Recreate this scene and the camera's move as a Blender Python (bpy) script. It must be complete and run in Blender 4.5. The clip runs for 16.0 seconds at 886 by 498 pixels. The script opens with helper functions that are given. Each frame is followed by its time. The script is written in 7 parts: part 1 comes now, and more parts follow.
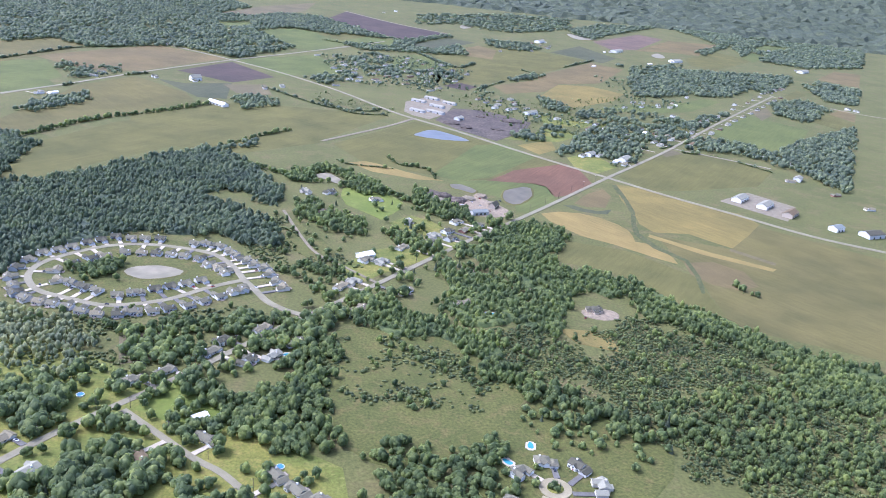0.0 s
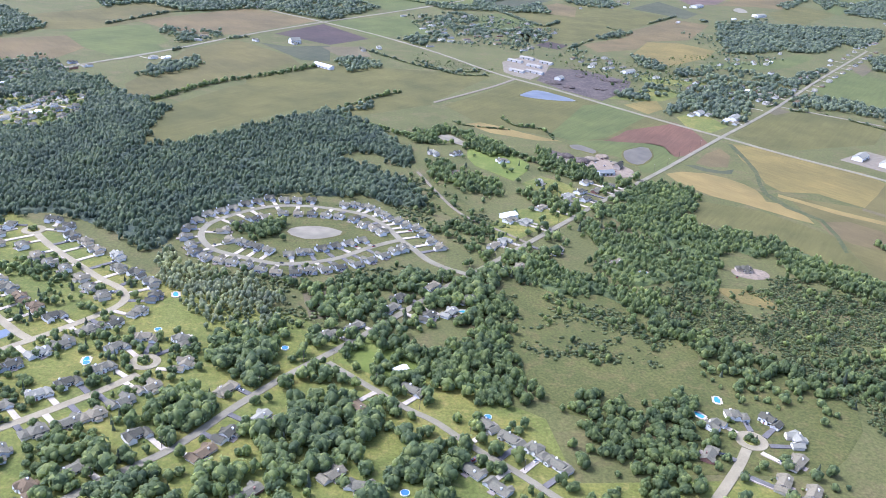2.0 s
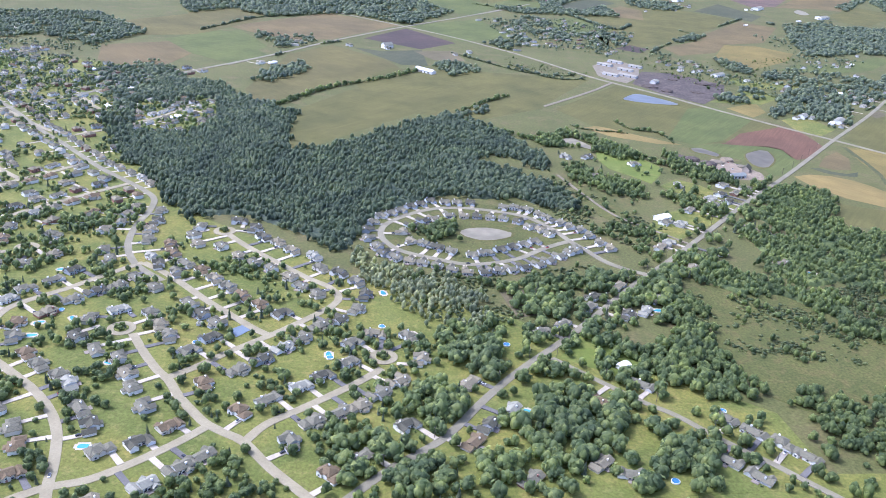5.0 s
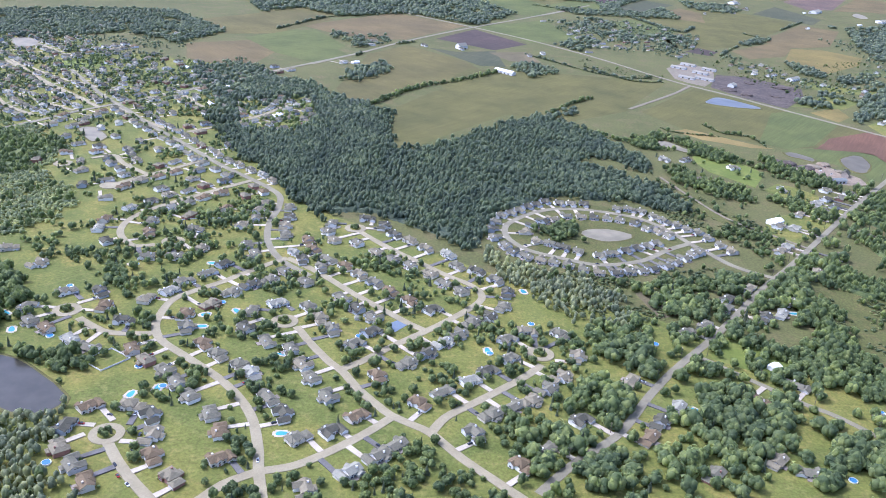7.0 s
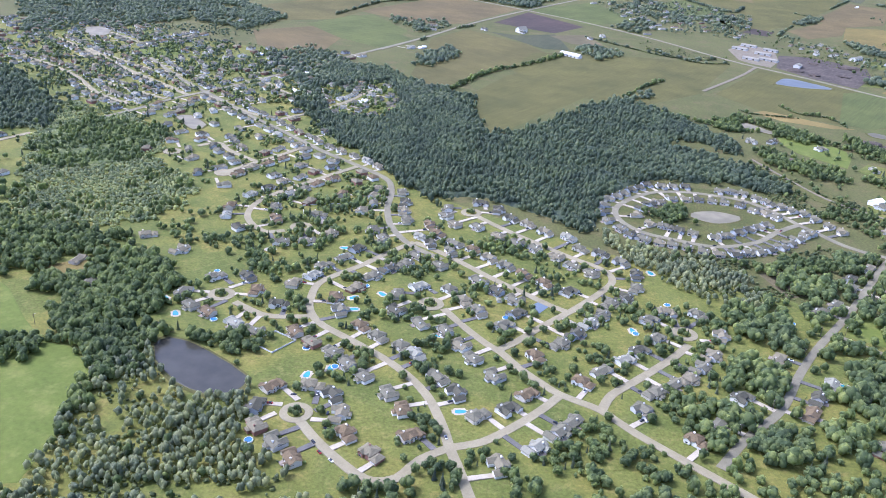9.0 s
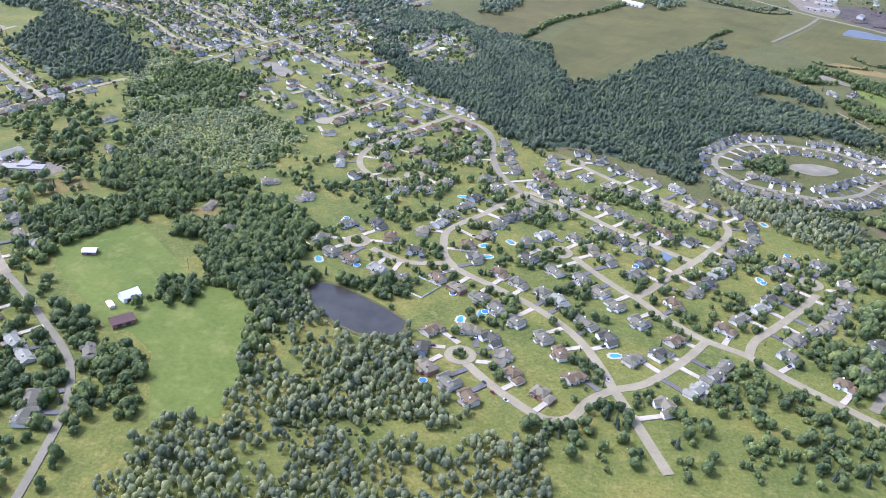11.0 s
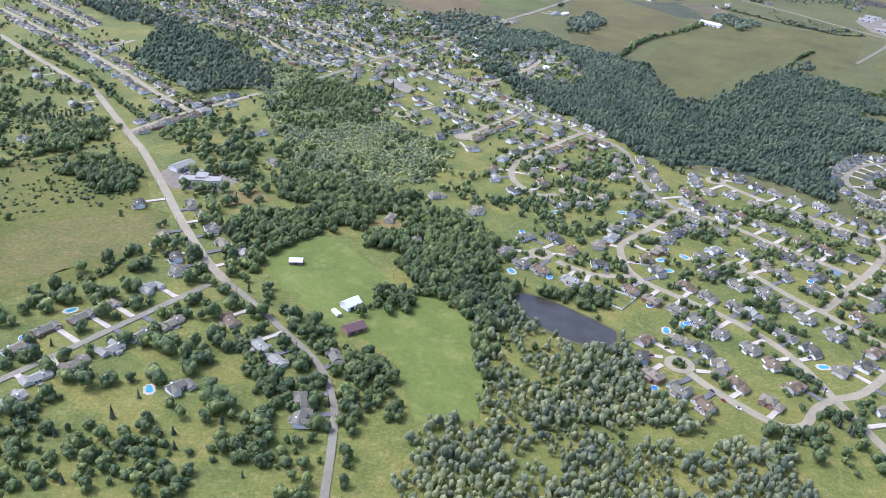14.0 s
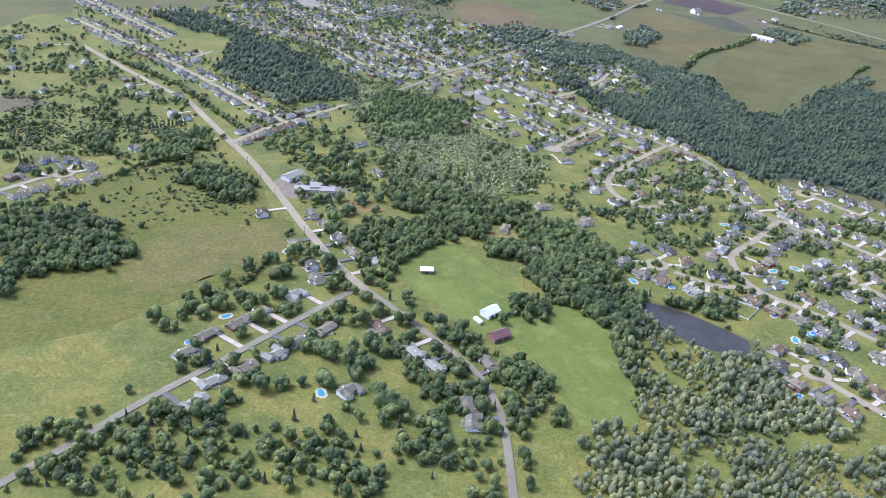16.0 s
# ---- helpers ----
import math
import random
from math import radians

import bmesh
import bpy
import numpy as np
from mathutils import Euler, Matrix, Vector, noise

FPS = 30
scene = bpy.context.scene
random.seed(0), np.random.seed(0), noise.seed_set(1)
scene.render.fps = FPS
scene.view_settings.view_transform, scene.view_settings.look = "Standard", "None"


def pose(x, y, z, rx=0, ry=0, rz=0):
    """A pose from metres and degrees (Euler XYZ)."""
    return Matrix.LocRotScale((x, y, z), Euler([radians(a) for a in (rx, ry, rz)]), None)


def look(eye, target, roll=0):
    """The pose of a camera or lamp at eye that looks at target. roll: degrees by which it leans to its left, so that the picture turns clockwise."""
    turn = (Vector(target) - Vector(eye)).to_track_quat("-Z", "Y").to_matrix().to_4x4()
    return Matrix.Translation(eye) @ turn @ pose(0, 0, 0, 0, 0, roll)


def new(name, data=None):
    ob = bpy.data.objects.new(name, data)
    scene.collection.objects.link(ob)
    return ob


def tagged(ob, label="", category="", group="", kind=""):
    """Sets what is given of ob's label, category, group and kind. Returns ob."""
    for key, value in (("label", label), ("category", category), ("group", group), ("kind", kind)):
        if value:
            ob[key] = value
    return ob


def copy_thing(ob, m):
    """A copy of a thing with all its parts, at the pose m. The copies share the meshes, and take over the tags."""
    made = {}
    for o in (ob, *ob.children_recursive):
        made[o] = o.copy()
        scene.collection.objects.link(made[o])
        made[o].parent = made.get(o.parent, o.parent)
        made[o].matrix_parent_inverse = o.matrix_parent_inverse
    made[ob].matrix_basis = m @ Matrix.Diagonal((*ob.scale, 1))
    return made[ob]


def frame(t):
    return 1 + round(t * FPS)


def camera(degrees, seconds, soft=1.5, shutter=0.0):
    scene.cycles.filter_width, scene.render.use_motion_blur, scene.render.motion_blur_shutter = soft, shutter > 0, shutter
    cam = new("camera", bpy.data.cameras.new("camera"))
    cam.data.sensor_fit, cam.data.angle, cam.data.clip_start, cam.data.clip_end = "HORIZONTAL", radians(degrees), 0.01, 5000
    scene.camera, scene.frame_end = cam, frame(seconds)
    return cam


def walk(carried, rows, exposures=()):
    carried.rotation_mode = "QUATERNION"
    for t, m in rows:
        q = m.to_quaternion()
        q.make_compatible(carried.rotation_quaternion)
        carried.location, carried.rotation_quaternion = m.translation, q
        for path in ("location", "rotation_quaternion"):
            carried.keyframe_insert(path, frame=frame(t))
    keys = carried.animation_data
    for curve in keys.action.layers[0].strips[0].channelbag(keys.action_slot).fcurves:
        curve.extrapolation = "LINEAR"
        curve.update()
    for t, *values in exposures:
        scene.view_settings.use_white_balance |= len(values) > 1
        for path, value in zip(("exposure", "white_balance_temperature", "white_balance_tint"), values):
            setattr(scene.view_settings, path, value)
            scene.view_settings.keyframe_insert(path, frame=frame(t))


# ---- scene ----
SKY, SUN = 0.15, 1.15
cam = camera(56.05, 16.0, soft=0.9)
EXPOSURES = [(0.0, 1.42, 4950, 24), (4.0, 1.38, 4950, 24), (7.0, 1.26, 4950, 24), (9.0, 1.22, 4950, 24), (12.0, 1.2, 4950, 24), (16.0, 1.08, 4950, 24)]
PATH = [
    (0.0, 1.32, -5.62, 241.52, 69.367, -5.44, -4.131),
    (0.5, -17.97, -8.22, 241.46, 68.31, -5.266, -3.66),
    (1.0, -37.26, -10.89, 241.42, 67.894, -5.138, -3.367),
    (1.5, -56.54, -13.6, 241.4, 67.39, -4.897, -2.614),
    (2.0, -75.82, -16.37, 241.39, 66.341, -4.149, -1.158),
    (2.5, -95.09, -19.19, 241.39, 66.3, -3.679, -0.986),
    (3.0, -114.35, -22.07, 241.41, 66.241, -3.41, -0.863),
    (3.5, -133.61, -25.0, 241.45, 66.229, -3.546, -0.826),
    (4.0, -152.87, -27.99, 241.49, 66.343, -3.384, -0.639),
    (4.2, -160.57, -29.2, 241.52, 66.399, -3.495, -0.596),
    (6.3, -241.38, -42.41, 241.91, 66.162, -3.725, 1.123),
    (6.5, -249.07, -43.71, 241.96, 66.144, -3.644, 1.31),
    (7.0, -268.29, -47.02, 242.09, 66.13, -4.031, 1.712),
    (7.5, -287.51, -50.38, 242.24, 66.153, -4.143, 1.962),
    (8.0, -306.72, -53.79, 242.41, 66.057, -4.103, 2.184),
    (8.5, -325.93, -57.26, 242.59, 65.472, -4.11, 2.14),
    (9.0, -345.14, -60.78, 242.79, 64.911, -3.246, 2.37),
    (9.2, -352.82, -62.21, 242.87, 63.741, -3.182, 2.465),
    (11.3, -433.41, -77.67, 243.87, 61.34, -3.736, 2.945),
    (11.5, -441.08, -79.2, 243.98, 61.383, -3.819, 2.964),
    (12.0, -460.25, -83.04, 244.26, 61.509, -4.039, 2.967),
    (12.5, -479.42, -86.94, 244.56, 61.61, -4.134, 3.024),
    (13.0, -498.58, -90.89, 244.87, 61.592, -4.371, 3.025),
    (13.5, -517.74, -94.89, 245.2, 61.907, -4.215, 3.099),
    (14.0, -536.89, -98.95, 245.54, 62.197, -4.231, 3.125),
    (14.5, -556.03, -103.06, 245.9, 62.192, -4.17, 3.225),
    (15.0, -575.18, -107.23, 246.27, 62.134, -4.261, 3.239),
    (15.5, -594.31, -111.45, 246.65, 62.223, -4.358, 3.25),
    (16.0, -613.44, -115.72, 247.05, 62.758, -4.569, 3.403),
]
walk(cam, [(t, pose(x, y, z, rx, ry, rz)) for t, x, y, z, rx, ry, rz in PATH], EXPOSURES)
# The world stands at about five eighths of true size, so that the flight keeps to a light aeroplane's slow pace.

# ---- world, sun, exposure ----
SUN_ELEVATION, SUN_AZIMUTH = 52.0, -72.0      # degrees; azimuth from +y towards +x
world = bpy.data.worlds.new("sky")
scene.world = world
world.use_nodes = True
wn = world.node_tree.nodes
sky = wn.new("ShaderNodeTexSky")
sky.sky_type = "NISHITA"
sky.sun_disc = False
sky.sun_elevation = radians(SUN_ELEVATION)
sky.sun_rotation = radians(SUN_AZIMUTH)
sky.altitude = 200
sky.air_density, sky.dust_density, sky.ozone_density = 1.0, 6.0, 1.0
wn["Background"].inputs["Strength"].default_value = SKY
veil = wn.new("ShaderNodeHueSaturation")      # thin high cloud pales the blue
veil.inputs["Saturation"].default_value = 0.8
world.node_tree.links.new(sky.outputs["Color"], veil.inputs["Color"])
world.node_tree.links.new(veil.outputs["Color"], wn["Background"].inputs["Color"])
sun_way = Vector((math.sin(radians(SUN_AZIMUTH)) * math.cos(radians(SUN_ELEVATION)),
                  math.cos(radians(SUN_AZIMUTH)) * math.cos(radians(SUN_ELEVATION)),
                  math.sin(radians(SUN_ELEVATION))))
sun = new("sun", bpy.data.lights.new("sun", "SUN"))
sun.data.energy, sun.data.angle, sun.data.color = SUN, radians(5.0), (1.0, 0.95, 0.86)
sun.matrix_world = look(sun_way * 900, (0, 0, 0))


# ---- materials ----
def nodes_of(name):
    m = bpy.data.materials.new(name)
    m.use_nodes = True
    nt = m.node_tree
    return m, nt, nt.nodes["Principled BSDF"]


def node(nt, kind, **values):
    n = nt.nodes.new(kind)
    for key, value in values.items():
        n.inputs[key.replace("_", " ")].default_value = value
    return n


def noise_node(nt, scale, detail=4.0, rough=0.55):
    geo = nt.nodes.new("ShaderNodeNewGeometry")
    n = node(nt, "ShaderNodeTexNoise", Scale=scale, Detail=detail, Roughness=rough)
    nt.links.new(geo.outputs["Position"], n.inputs["Vector"])
    return n.outputs["Fac"]


def ramp(nt, fac, stops):
    r = nt.nodes.new("ShaderNodeValToRGB")
    while len(r.color_ramp.elements) < len(stops):
        r.color_ramp.elements.new(0.5)
    for e, (p, c) in zip(r.color_ramp.elements, stops):
        e.position, e.color = p, (*c, 1)
    nt.links.new(fac, r.inputs["Fac"])
    return r.outputs["Color"]


def blend(nt, fac, a, b, mode="MIX"):
    mx = nt.nodes.new("ShaderNodeMix")
    mx.data_type, mx.blend_type = "RGBA", mode
    for sock, v in ((mx.inputs[0], fac), (mx.inputs[6], a), (mx.inputs[7], b)):
        if isinstance(v, (int, float)):
            sock.default_value = v
        elif isinstance(v, tuple):
            sock.default_value = (*v, 1)
        else:
            nt.links.new(v, sock)
    return mx.outputs[2]


def bump(nt, bsdf, fac, strength, distance):
    b = node(nt, "ShaderNodeBump", Strength=strength, Distance=distance)
    nt.links.new(fac, b.inputs["Height"])
    nt.links.new(b.outputs["Normal"], bsdf.inputs["Normal"])


def surface(name, a, b, coarse=0.05, fine=0.8, rough=0.85, c=None, relief=0.0, spec=0.3, contrast=0.35, plots=0.0):
    """Two tones mixed over large patches, a finer grain on top, and a fine relief; plots: the size of gardens that are each kept a little differently."""
    m, nt, bsdf = nodes_of(name)
    base = ramp(nt, noise_node(nt, coarse), [(0.36, a), (0.64, b)])
    if c:
        base = blend(nt, ramp(nt, noise_node(nt, coarse * 3.7, 6, 0.65), [(0.5, (0, 0, 0)), (0.66, (1, 1, 1))]), base, c)
    if plots:
        geo = nt.nodes.new("ShaderNodeNewGeometry")
        cells = node(nt, "ShaderNodeTexVoronoi", Scale=1 / plots)
        cells.feature = "SMOOTH_F1"
        cells.inputs["Smoothness"].default_value = 0.6
        nt.links.new(geo.outputs["Position"], cells.inputs["Vector"])
        split = nt.nodes.new("ShaderNodeSeparateColor")
        nt.links.new(cells.outputs["Color"], split.inputs["Color"])
        base = blend(nt, 1.0, base, ramp(nt, split.outputs["Red"], [(0.15, (0.78, 0.86, 0.85)), (0.5, (0.96, 0.98, 0.95)), (0.85, (1.15, 1.06, 1.08))]), "MULTIPLY")
    grain = noise_node(nt, fine, 5, 0.7)
    lo, hi = 1 - contrast, 1 + contrast
    col = blend(nt, 1.0, base, ramp(nt, grain, [(0.3, (lo, lo, lo)), (0.7, (hi, hi, hi))]), "MULTIPLY")
    nt.links.new(col, bsdf.inputs["Base Color"])
    bsdf.inputs["Roughness"].default_value = rough
    bsdf.inputs["Specular IOR Level"].default_value = spec
    if relief:
        bump(nt, bsdf, grain, 0.6, relief)
    return m


def crop(name, a, b, angle, width=2.2, coarse=0.03, contrast=0.2):
    """A worked field: two tones in patches, with drill rows or mowing stripes along one direction."""
    m, nt, bsdf = nodes_of(name)
    base = ramp(nt, noise_node(nt, coarse, 6, 0.6), [(0.34, a), (0.66, b)])
    geo = nt.nodes.new("ShaderNodeNewGeometry")
    turn = nt.nodes.new("ShaderNodeVectorRotate")
    turn.rotation_type = "Z_AXIS"
    turn.inputs["Angle"].default_value = radians(angle)
    nt.links.new(geo.outputs["Position"], turn.inputs["Vector"])
    squash = nt.nodes.new("ShaderNodeVectorMath")
    squash.operation = "MULTIPLY"
    squash.inputs[1].default_value = (1 / width, 0.02, 1)
    nt.links.new(turn.outputs["Vector"], squash.inputs[0])
    rows = node(nt, "ShaderNodeTexNoise", Scale=1.0, Detail=3.0, Roughness=0.6)
    nt.links.new(squash.outputs["Vector"], rows.inputs["Vector"])
    lo, hi = 1 - contrast, 1 + contrast
    col = blend(nt, 1.0, base, ramp(nt, rows.outputs["Fac"], [(0.35, (lo, lo, lo)), (0.65, (hi, hi, hi))]), "MULTIPLY")
    wide = ramp(nt, noise_node(nt, 0.011, 5, 0.6), [(0.36, (0.88, 0.87, 0.92)), (0.64, (1.2, 1.12, 1.12))])
    col = blend(nt, 1.0, col, wide, "MULTIPLY")
    grain = noise_node(nt, 0.9, 5, 0.75)
    col = blend(nt, 1.0, col, ramp(nt, grain, [(0.3, (0.72, 0.72, 0.72)), (0.7, (1.25, 1.25, 1.25))]), "MULTIPLY")
    nt.links.new(col, bsdf.inputs["Base Color"])
    bsdf.inputs["Roughness"].default_value = 0.92
    bsdf.inputs["Specular IOR Level"].default_value = 0.15
    return m


def foliage(name, dark, mid, light, grain=1.2, relief=0.3, through_light=True):
    """Leaves: one tone per clump, mottled by a leafy grain."""
    m, nt, bsdf = nodes_of(name)
    geo = nt.nodes.new("ShaderNodeNewGeometry")
    tone = ramp(nt, geo.outputs["Random Per Island"], [(0.0, dark), (0.55, mid), (1.0, light)])
    patch = ramp(nt, noise_node(nt, 0.03, 3), [(0.35, (0.81, 0.8, 0.86)), (0.65, (1.23, 1.15, 1.07))])
    leaf = noise_node(nt, grain, 6, 0.75)
    tone = blend(nt, 1.0, tone, patch, "MULTIPLY")
    each = ramp(nt, noise_node(nt, 0.21, 1), [(0.38, (0.72, 0.76, 0.82)), (0.62, (1.28, 1.2, 1.1))])
    tone = blend(nt, 1.0, tone, each, "MULTIPLY")
    tone = blend(nt, 1.0, tone, ramp(nt, leaf, [(0.33, (0.78, 0.8, 0.82)), (0.68, (1.2, 1.2, 1.16))]), "MULTIPLY")
    nt.links.new(tone, bsdf.inputs["Base Color"])
    bsdf.inputs["Roughness"].default_value = 0.75
    bsdf.inputs["Specular IOR Level"].default_value = 0.2
    bump(nt, bsdf, leaf, 0.5, relief)
    # thin leaves let a part of the light through
    thin = nt.nodes.new("ShaderNodeBsdfTranslucent")
    nt.links.new(blend(nt, 1.0, tone, (1.6, 1.65, 1.45), "MULTIPLY"), thin.inputs["Color"])
    if through_light:
        both = nt.nodes.new("ShaderNodeAddShader")
        nt.links.new(bsdf.outputs[0], both.inputs[0])
        nt.links.new(thin.outputs[0], both.inputs[1])
        nt.links.new(both.outputs[0], nt.nodes["Material Output"].inputs["Surface"])
    return m


def plain(name, colour, rough=0.6, metal=0.0, wear=0.12, scale=1.5, spec=0.4):
    m, nt, bsdf = nodes_of(name)
    lo, hi = 1 - wear, 1 + wear
    col = blend(nt, 1.0, ramp(nt, noise_node(nt, scale, 5, 0.7), [(0.3, (lo, lo, lo)), (0.7, (hi, hi, hi))]), colour, "MULTIPLY")
    nt.links.new(col, bsdf.inputs["Base Color"])
    bsdf.inputs["Roughness"].default_value = rough
    bsdf.inputs["Metallic"].default_value = metal
    bsdf.inputs["Specular IOR Level"].default_value = spec
    return m


def water_mat(name, colour, rough, wave=0.02):
    m, nt, bsdf = nodes_of(name)
    col = ramp(nt, noise_node(nt, 0.08, 4), [(0.35, colour), (0.65, tuple(k * 1.5 for k in colour))])
    nt.links.new(col, bsdf.inputs["Base Color"])
    bsdf.inputs["Roughness"].default_value = rough
    bsdf.inputs["IOR"].default_value = 1.33
    bump(nt, bsdf, noise_node(nt, 1.2, 4), 0.25, wave)
    return m


M = {}
M["ground"] = surface("rough_grass", (0.07384, 0.07885, 0.02025), (0.09776, 0.0969, 0.027), 0.012, 0.5, 0.95, (0.1123, 0.095, 0.03525), contrast=0.4)
M["lawn"] = surface("mown_lawn", (0.1037, 0.1144, 0.0199), (0.1383, 0.1407, 0.02701), 0.05, 0.6, 0.95, (0.1749, 0.1569, 0.03979), contrast=0.35, plots=21.0)
M["pasture"] = surface("green_pasture", (0.08987, 0.1166, 0.01744), (0.1191, 0.1442, 0.02326), 0.02, 0.35, 0.95, (0.1484, 0.1601, 0.03424), contrast=0.15)
M["olive"] = crop("olive_meadow", (0.08386, 0.08395, 0.0255), (0.1032, 0.09979, 0.03157), 35, contrast=0.08)
M["dry_olive"] = crop("dry_olive_hay", (0.08936, 0.08424, 0.02775), (0.1103, 0.1002, 0.03519), -38, contrast=0.08)
M["dry_brown"] = crop("dry_brownish_hay", (0.11, 0.09024, 0.0376), (0.128, 0.1034, 0.0456), -38, contrast=0.08)
M["tan"] = crop("dry_tan_hay", (0.0999, 0.08997, 0.04616), (0.122, 0.1055, 0.05568), 55, contrast=0.1)
M["gold"] = crop("golden_hay", (0.1659, 0.135, 0.04176), (0.1336, 0.1152, 0.036), -38, contrast=0.1)
M["wheat"] = crop("ripe_wheat", (0.1964, 0.1548, 0.05174), (0.1659, 0.1333, 0.04558), -38, contrast=0.1)
M["soil"] = crop("red_brown_ploughed_soil", (0.1037, 0.06158, 0.03608), (0.1248, 0.07407, 0.0433), 30, contrast=0.1)
M["soil_dark"] = crop("dark_purple_soil", (0.05754, 0.04598, 0.03733), (0.0692, 0.05529, 0.04414), 30, contrast=0.1)
M["red_soil"] = crop("red_brown_soil", (0.1055, 0.07829, 0.05772), (0.1235, 0.09191, 0.06638), 30, contrast=0.1)
M["green"] = crop("green_crop", (0.07876, 0.096, 0.02816), (0.09308, 0.1085, 0.03297), 35, contrast=0.1)
M["teal"] = crop("blue_green_crop", (0.0629, 0.0703, 0.03672), (0.0725, 0.07875, 0.04144), 20, contrast=0.1)
M["yellow"] = surface("yellow_rough_meadow", (0.08077, 0.09201, 0.01178), (0.1083, 0.1081, 0.01571), 0.03, 0.4, 0.95, (0.124, 0.1063, 0.02225), contrast=0.35)
M["gold_grass"] = surface("dry_yellow_grass", (0.092, 0.094, 0.018), (0.122, 0.112, 0.024), 0.03, 0.4, 0.95, (0.145, 0.112, 0.034), contrast=0.35)
# rough meadows; also the oval street's lawns, as their painted cloud shade
M["meadow"] = surface("rough_meadow_and_shaded_lawn", (0.06261, 0.07036, 0.01518), (0.08537, 0.0875, 0.02024), 0.03, 0.6, 0.95, (0.1024, 0.08841, 0.02656), contrast=0.45)
M["ditch"] = surface("rank_ditch_grass", (0.05, 0.0589, 0.0192), (0.07, 0.076, 0.0256), 0.06, 0.8, 0.95, (0.1, 0.0855, 0.0352), contrast=0.4)
M["asphalt"] = surface("worn_asphalt", (0.1652, 0.1474, 0.09439), (0.2093, 0.188, 0.1227), 0.08, 1.5, 0.9, contrast=0.15)
M["concrete"] = surface("pale_concrete_road", (0.2219, 0.19, 0.1127), (0.2699, 0.2339, 0.1422), 0.08, 1.2, 0.9, contrast=0.12)
M["drive"] = surface("pale_concrete_drive", (0.3335, 0.2861, 0.2081), (0.4255, 0.3719, 0.2756), 0.15, 1.2, 0.9, contrast=0.12)
M["drive_dark"] = surface("dark_asphalt_drive", (0.0975, 0.0915, 0.0825), (0.135, 0.126, 0.114), 0.15, 1.2, 0.9, contrast=0.15)
M["gravel"] = surface("gravel", (0.15, 0.1267, 0.085), (0.196, 0.167, 0.1139), 0.2, 1.0, 0.95, contrast=0.2)
M["yard"] = surface("gravel_yard", (0.2, 0.1568, 0.1025), (0.25, 0.1976, 0.1312), 0.1, 0.6, 0.95, (0.13, 0.1121, 0.082), contrast=0.3)
M["mulch"] = surface("dark_mulch_ground", (0.0494, 0.04013, 0.03283), (0.0874, 0.06899, 0.0535), 0.05, 0.3, 0.95, (0.1216, 0.09856, 0.07296), contrast=0.4)
M["pond"] = water_mat("dark_pond_water", (0.0352, 0.033, 0.024), 0.2)
M["pale_pond"] = water_mat("milky_pond_water", (0.15, 0.1319, 0.085), 0.6)
M["pond_grey"] = water_mat("grey_pond_water", (0.085, 0.07315, 0.0448), 0.5)
M["blue_pond"] = water_mat("blue_pond_water", (0.075, 0.08075, 0.0819), 0.3)
M["pool"] = water_mat("pool_water", (0.05, 0.2, 0.23), 0.1)
M["pool_blue"] = water_mat("blue_pool_water", (0.045, 0.13, 0.24), 0.1)
M["leaf"] = foliage("broad_leaves", (0.04384, 0.0626, 0.02218), (0.06195, 0.0851, 0.0275), (0.08863, 0.1115, 0.03548))
M["leaf_yard"] = foliage("garden_leaves", (0.0488, 0.06944, 0.0276), (0.07076, 0.09548, 0.0345), (0.1147, 0.1389, 0.04715))
# broad leaves darkened and blued: cloud shade and haze put into the colour
M["leaf_shade_haze"] = foliage("cloud_shaded_hazed_leaves", (0.04375, 0.06125, 0.03625), (0.05375, 0.0725, 0.04125), (0.06625, 0.08625, 0.0475))
M["leaf_pale"] = foliage("pale_willow_leaves", (0.1063, 0.1283, 0.0625), (0.1275, 0.1486, 0.07375), (0.155, 0.1727, 0.08625))
M["leaf_grey"] = foliage("sparse_grey_green_leaves", (0.0937, 0.1092, 0.05988), (0.1151, 0.1308, 0.07096), (0.1418, 0.156, 0.0876))
# next two: far leaves, with aerial haze put into the colour as extra blue
M["leaf_far_hazed"] = foliage("distant_hazed_leaves", (0.05049, 0.06502, 0.03985), (0.06089, 0.07711, 0.04568), (0.07425, 0.09072, 0.05152), 0.12, 1.5, False)
M["leaf_hazed"] = foliage("far_hazed_leaves", (0.05651, 0.07465, 0.04774), (0.07002, 0.0888, 0.0547), (0.086, 0.1068, 0.06166))
M["needle"] = foliage("spruce_needles", (0.03933, 0.05175, 0.03415), (0.05175, 0.06624, 0.0414), (0.06624, 0.08073, 0.04968))
M["shrub"] = foliage("scrub_leaves", (0.04412, 0.05768, 0.02237), (0.05515, 0.07105, 0.02632), (0.06838, 0.08359, 0.03158))
M["bark"] = plain("bark", (0.11, 0.09, 0.07), 0.9, wear=0.3)
M["white"] = plain("white_siding", (0.82, 0.8, 0.74), 0.6, wear=0.06)
M["trim"] = plain("white_trim", (0.8, 0.79, 0.75), 0.5, wear=0.04)
M["beige"] = plain("beige_siding", (0.64, 0.59, 0.5), 0.65, wear=0.06)
M["grey"] = plain("grey_siding", (0.56, 0.56, 0.55), 0.65, wear=0.06)
M["blue_grey"] = plain("blue_grey_siding", (0.42, 0.45, 0.48), 0.65, wear=0.06)
M["brick"] = plain("red_brown_brick", (0.28, 0.15, 0.11), 0.85, wear=0.2, scale=3)
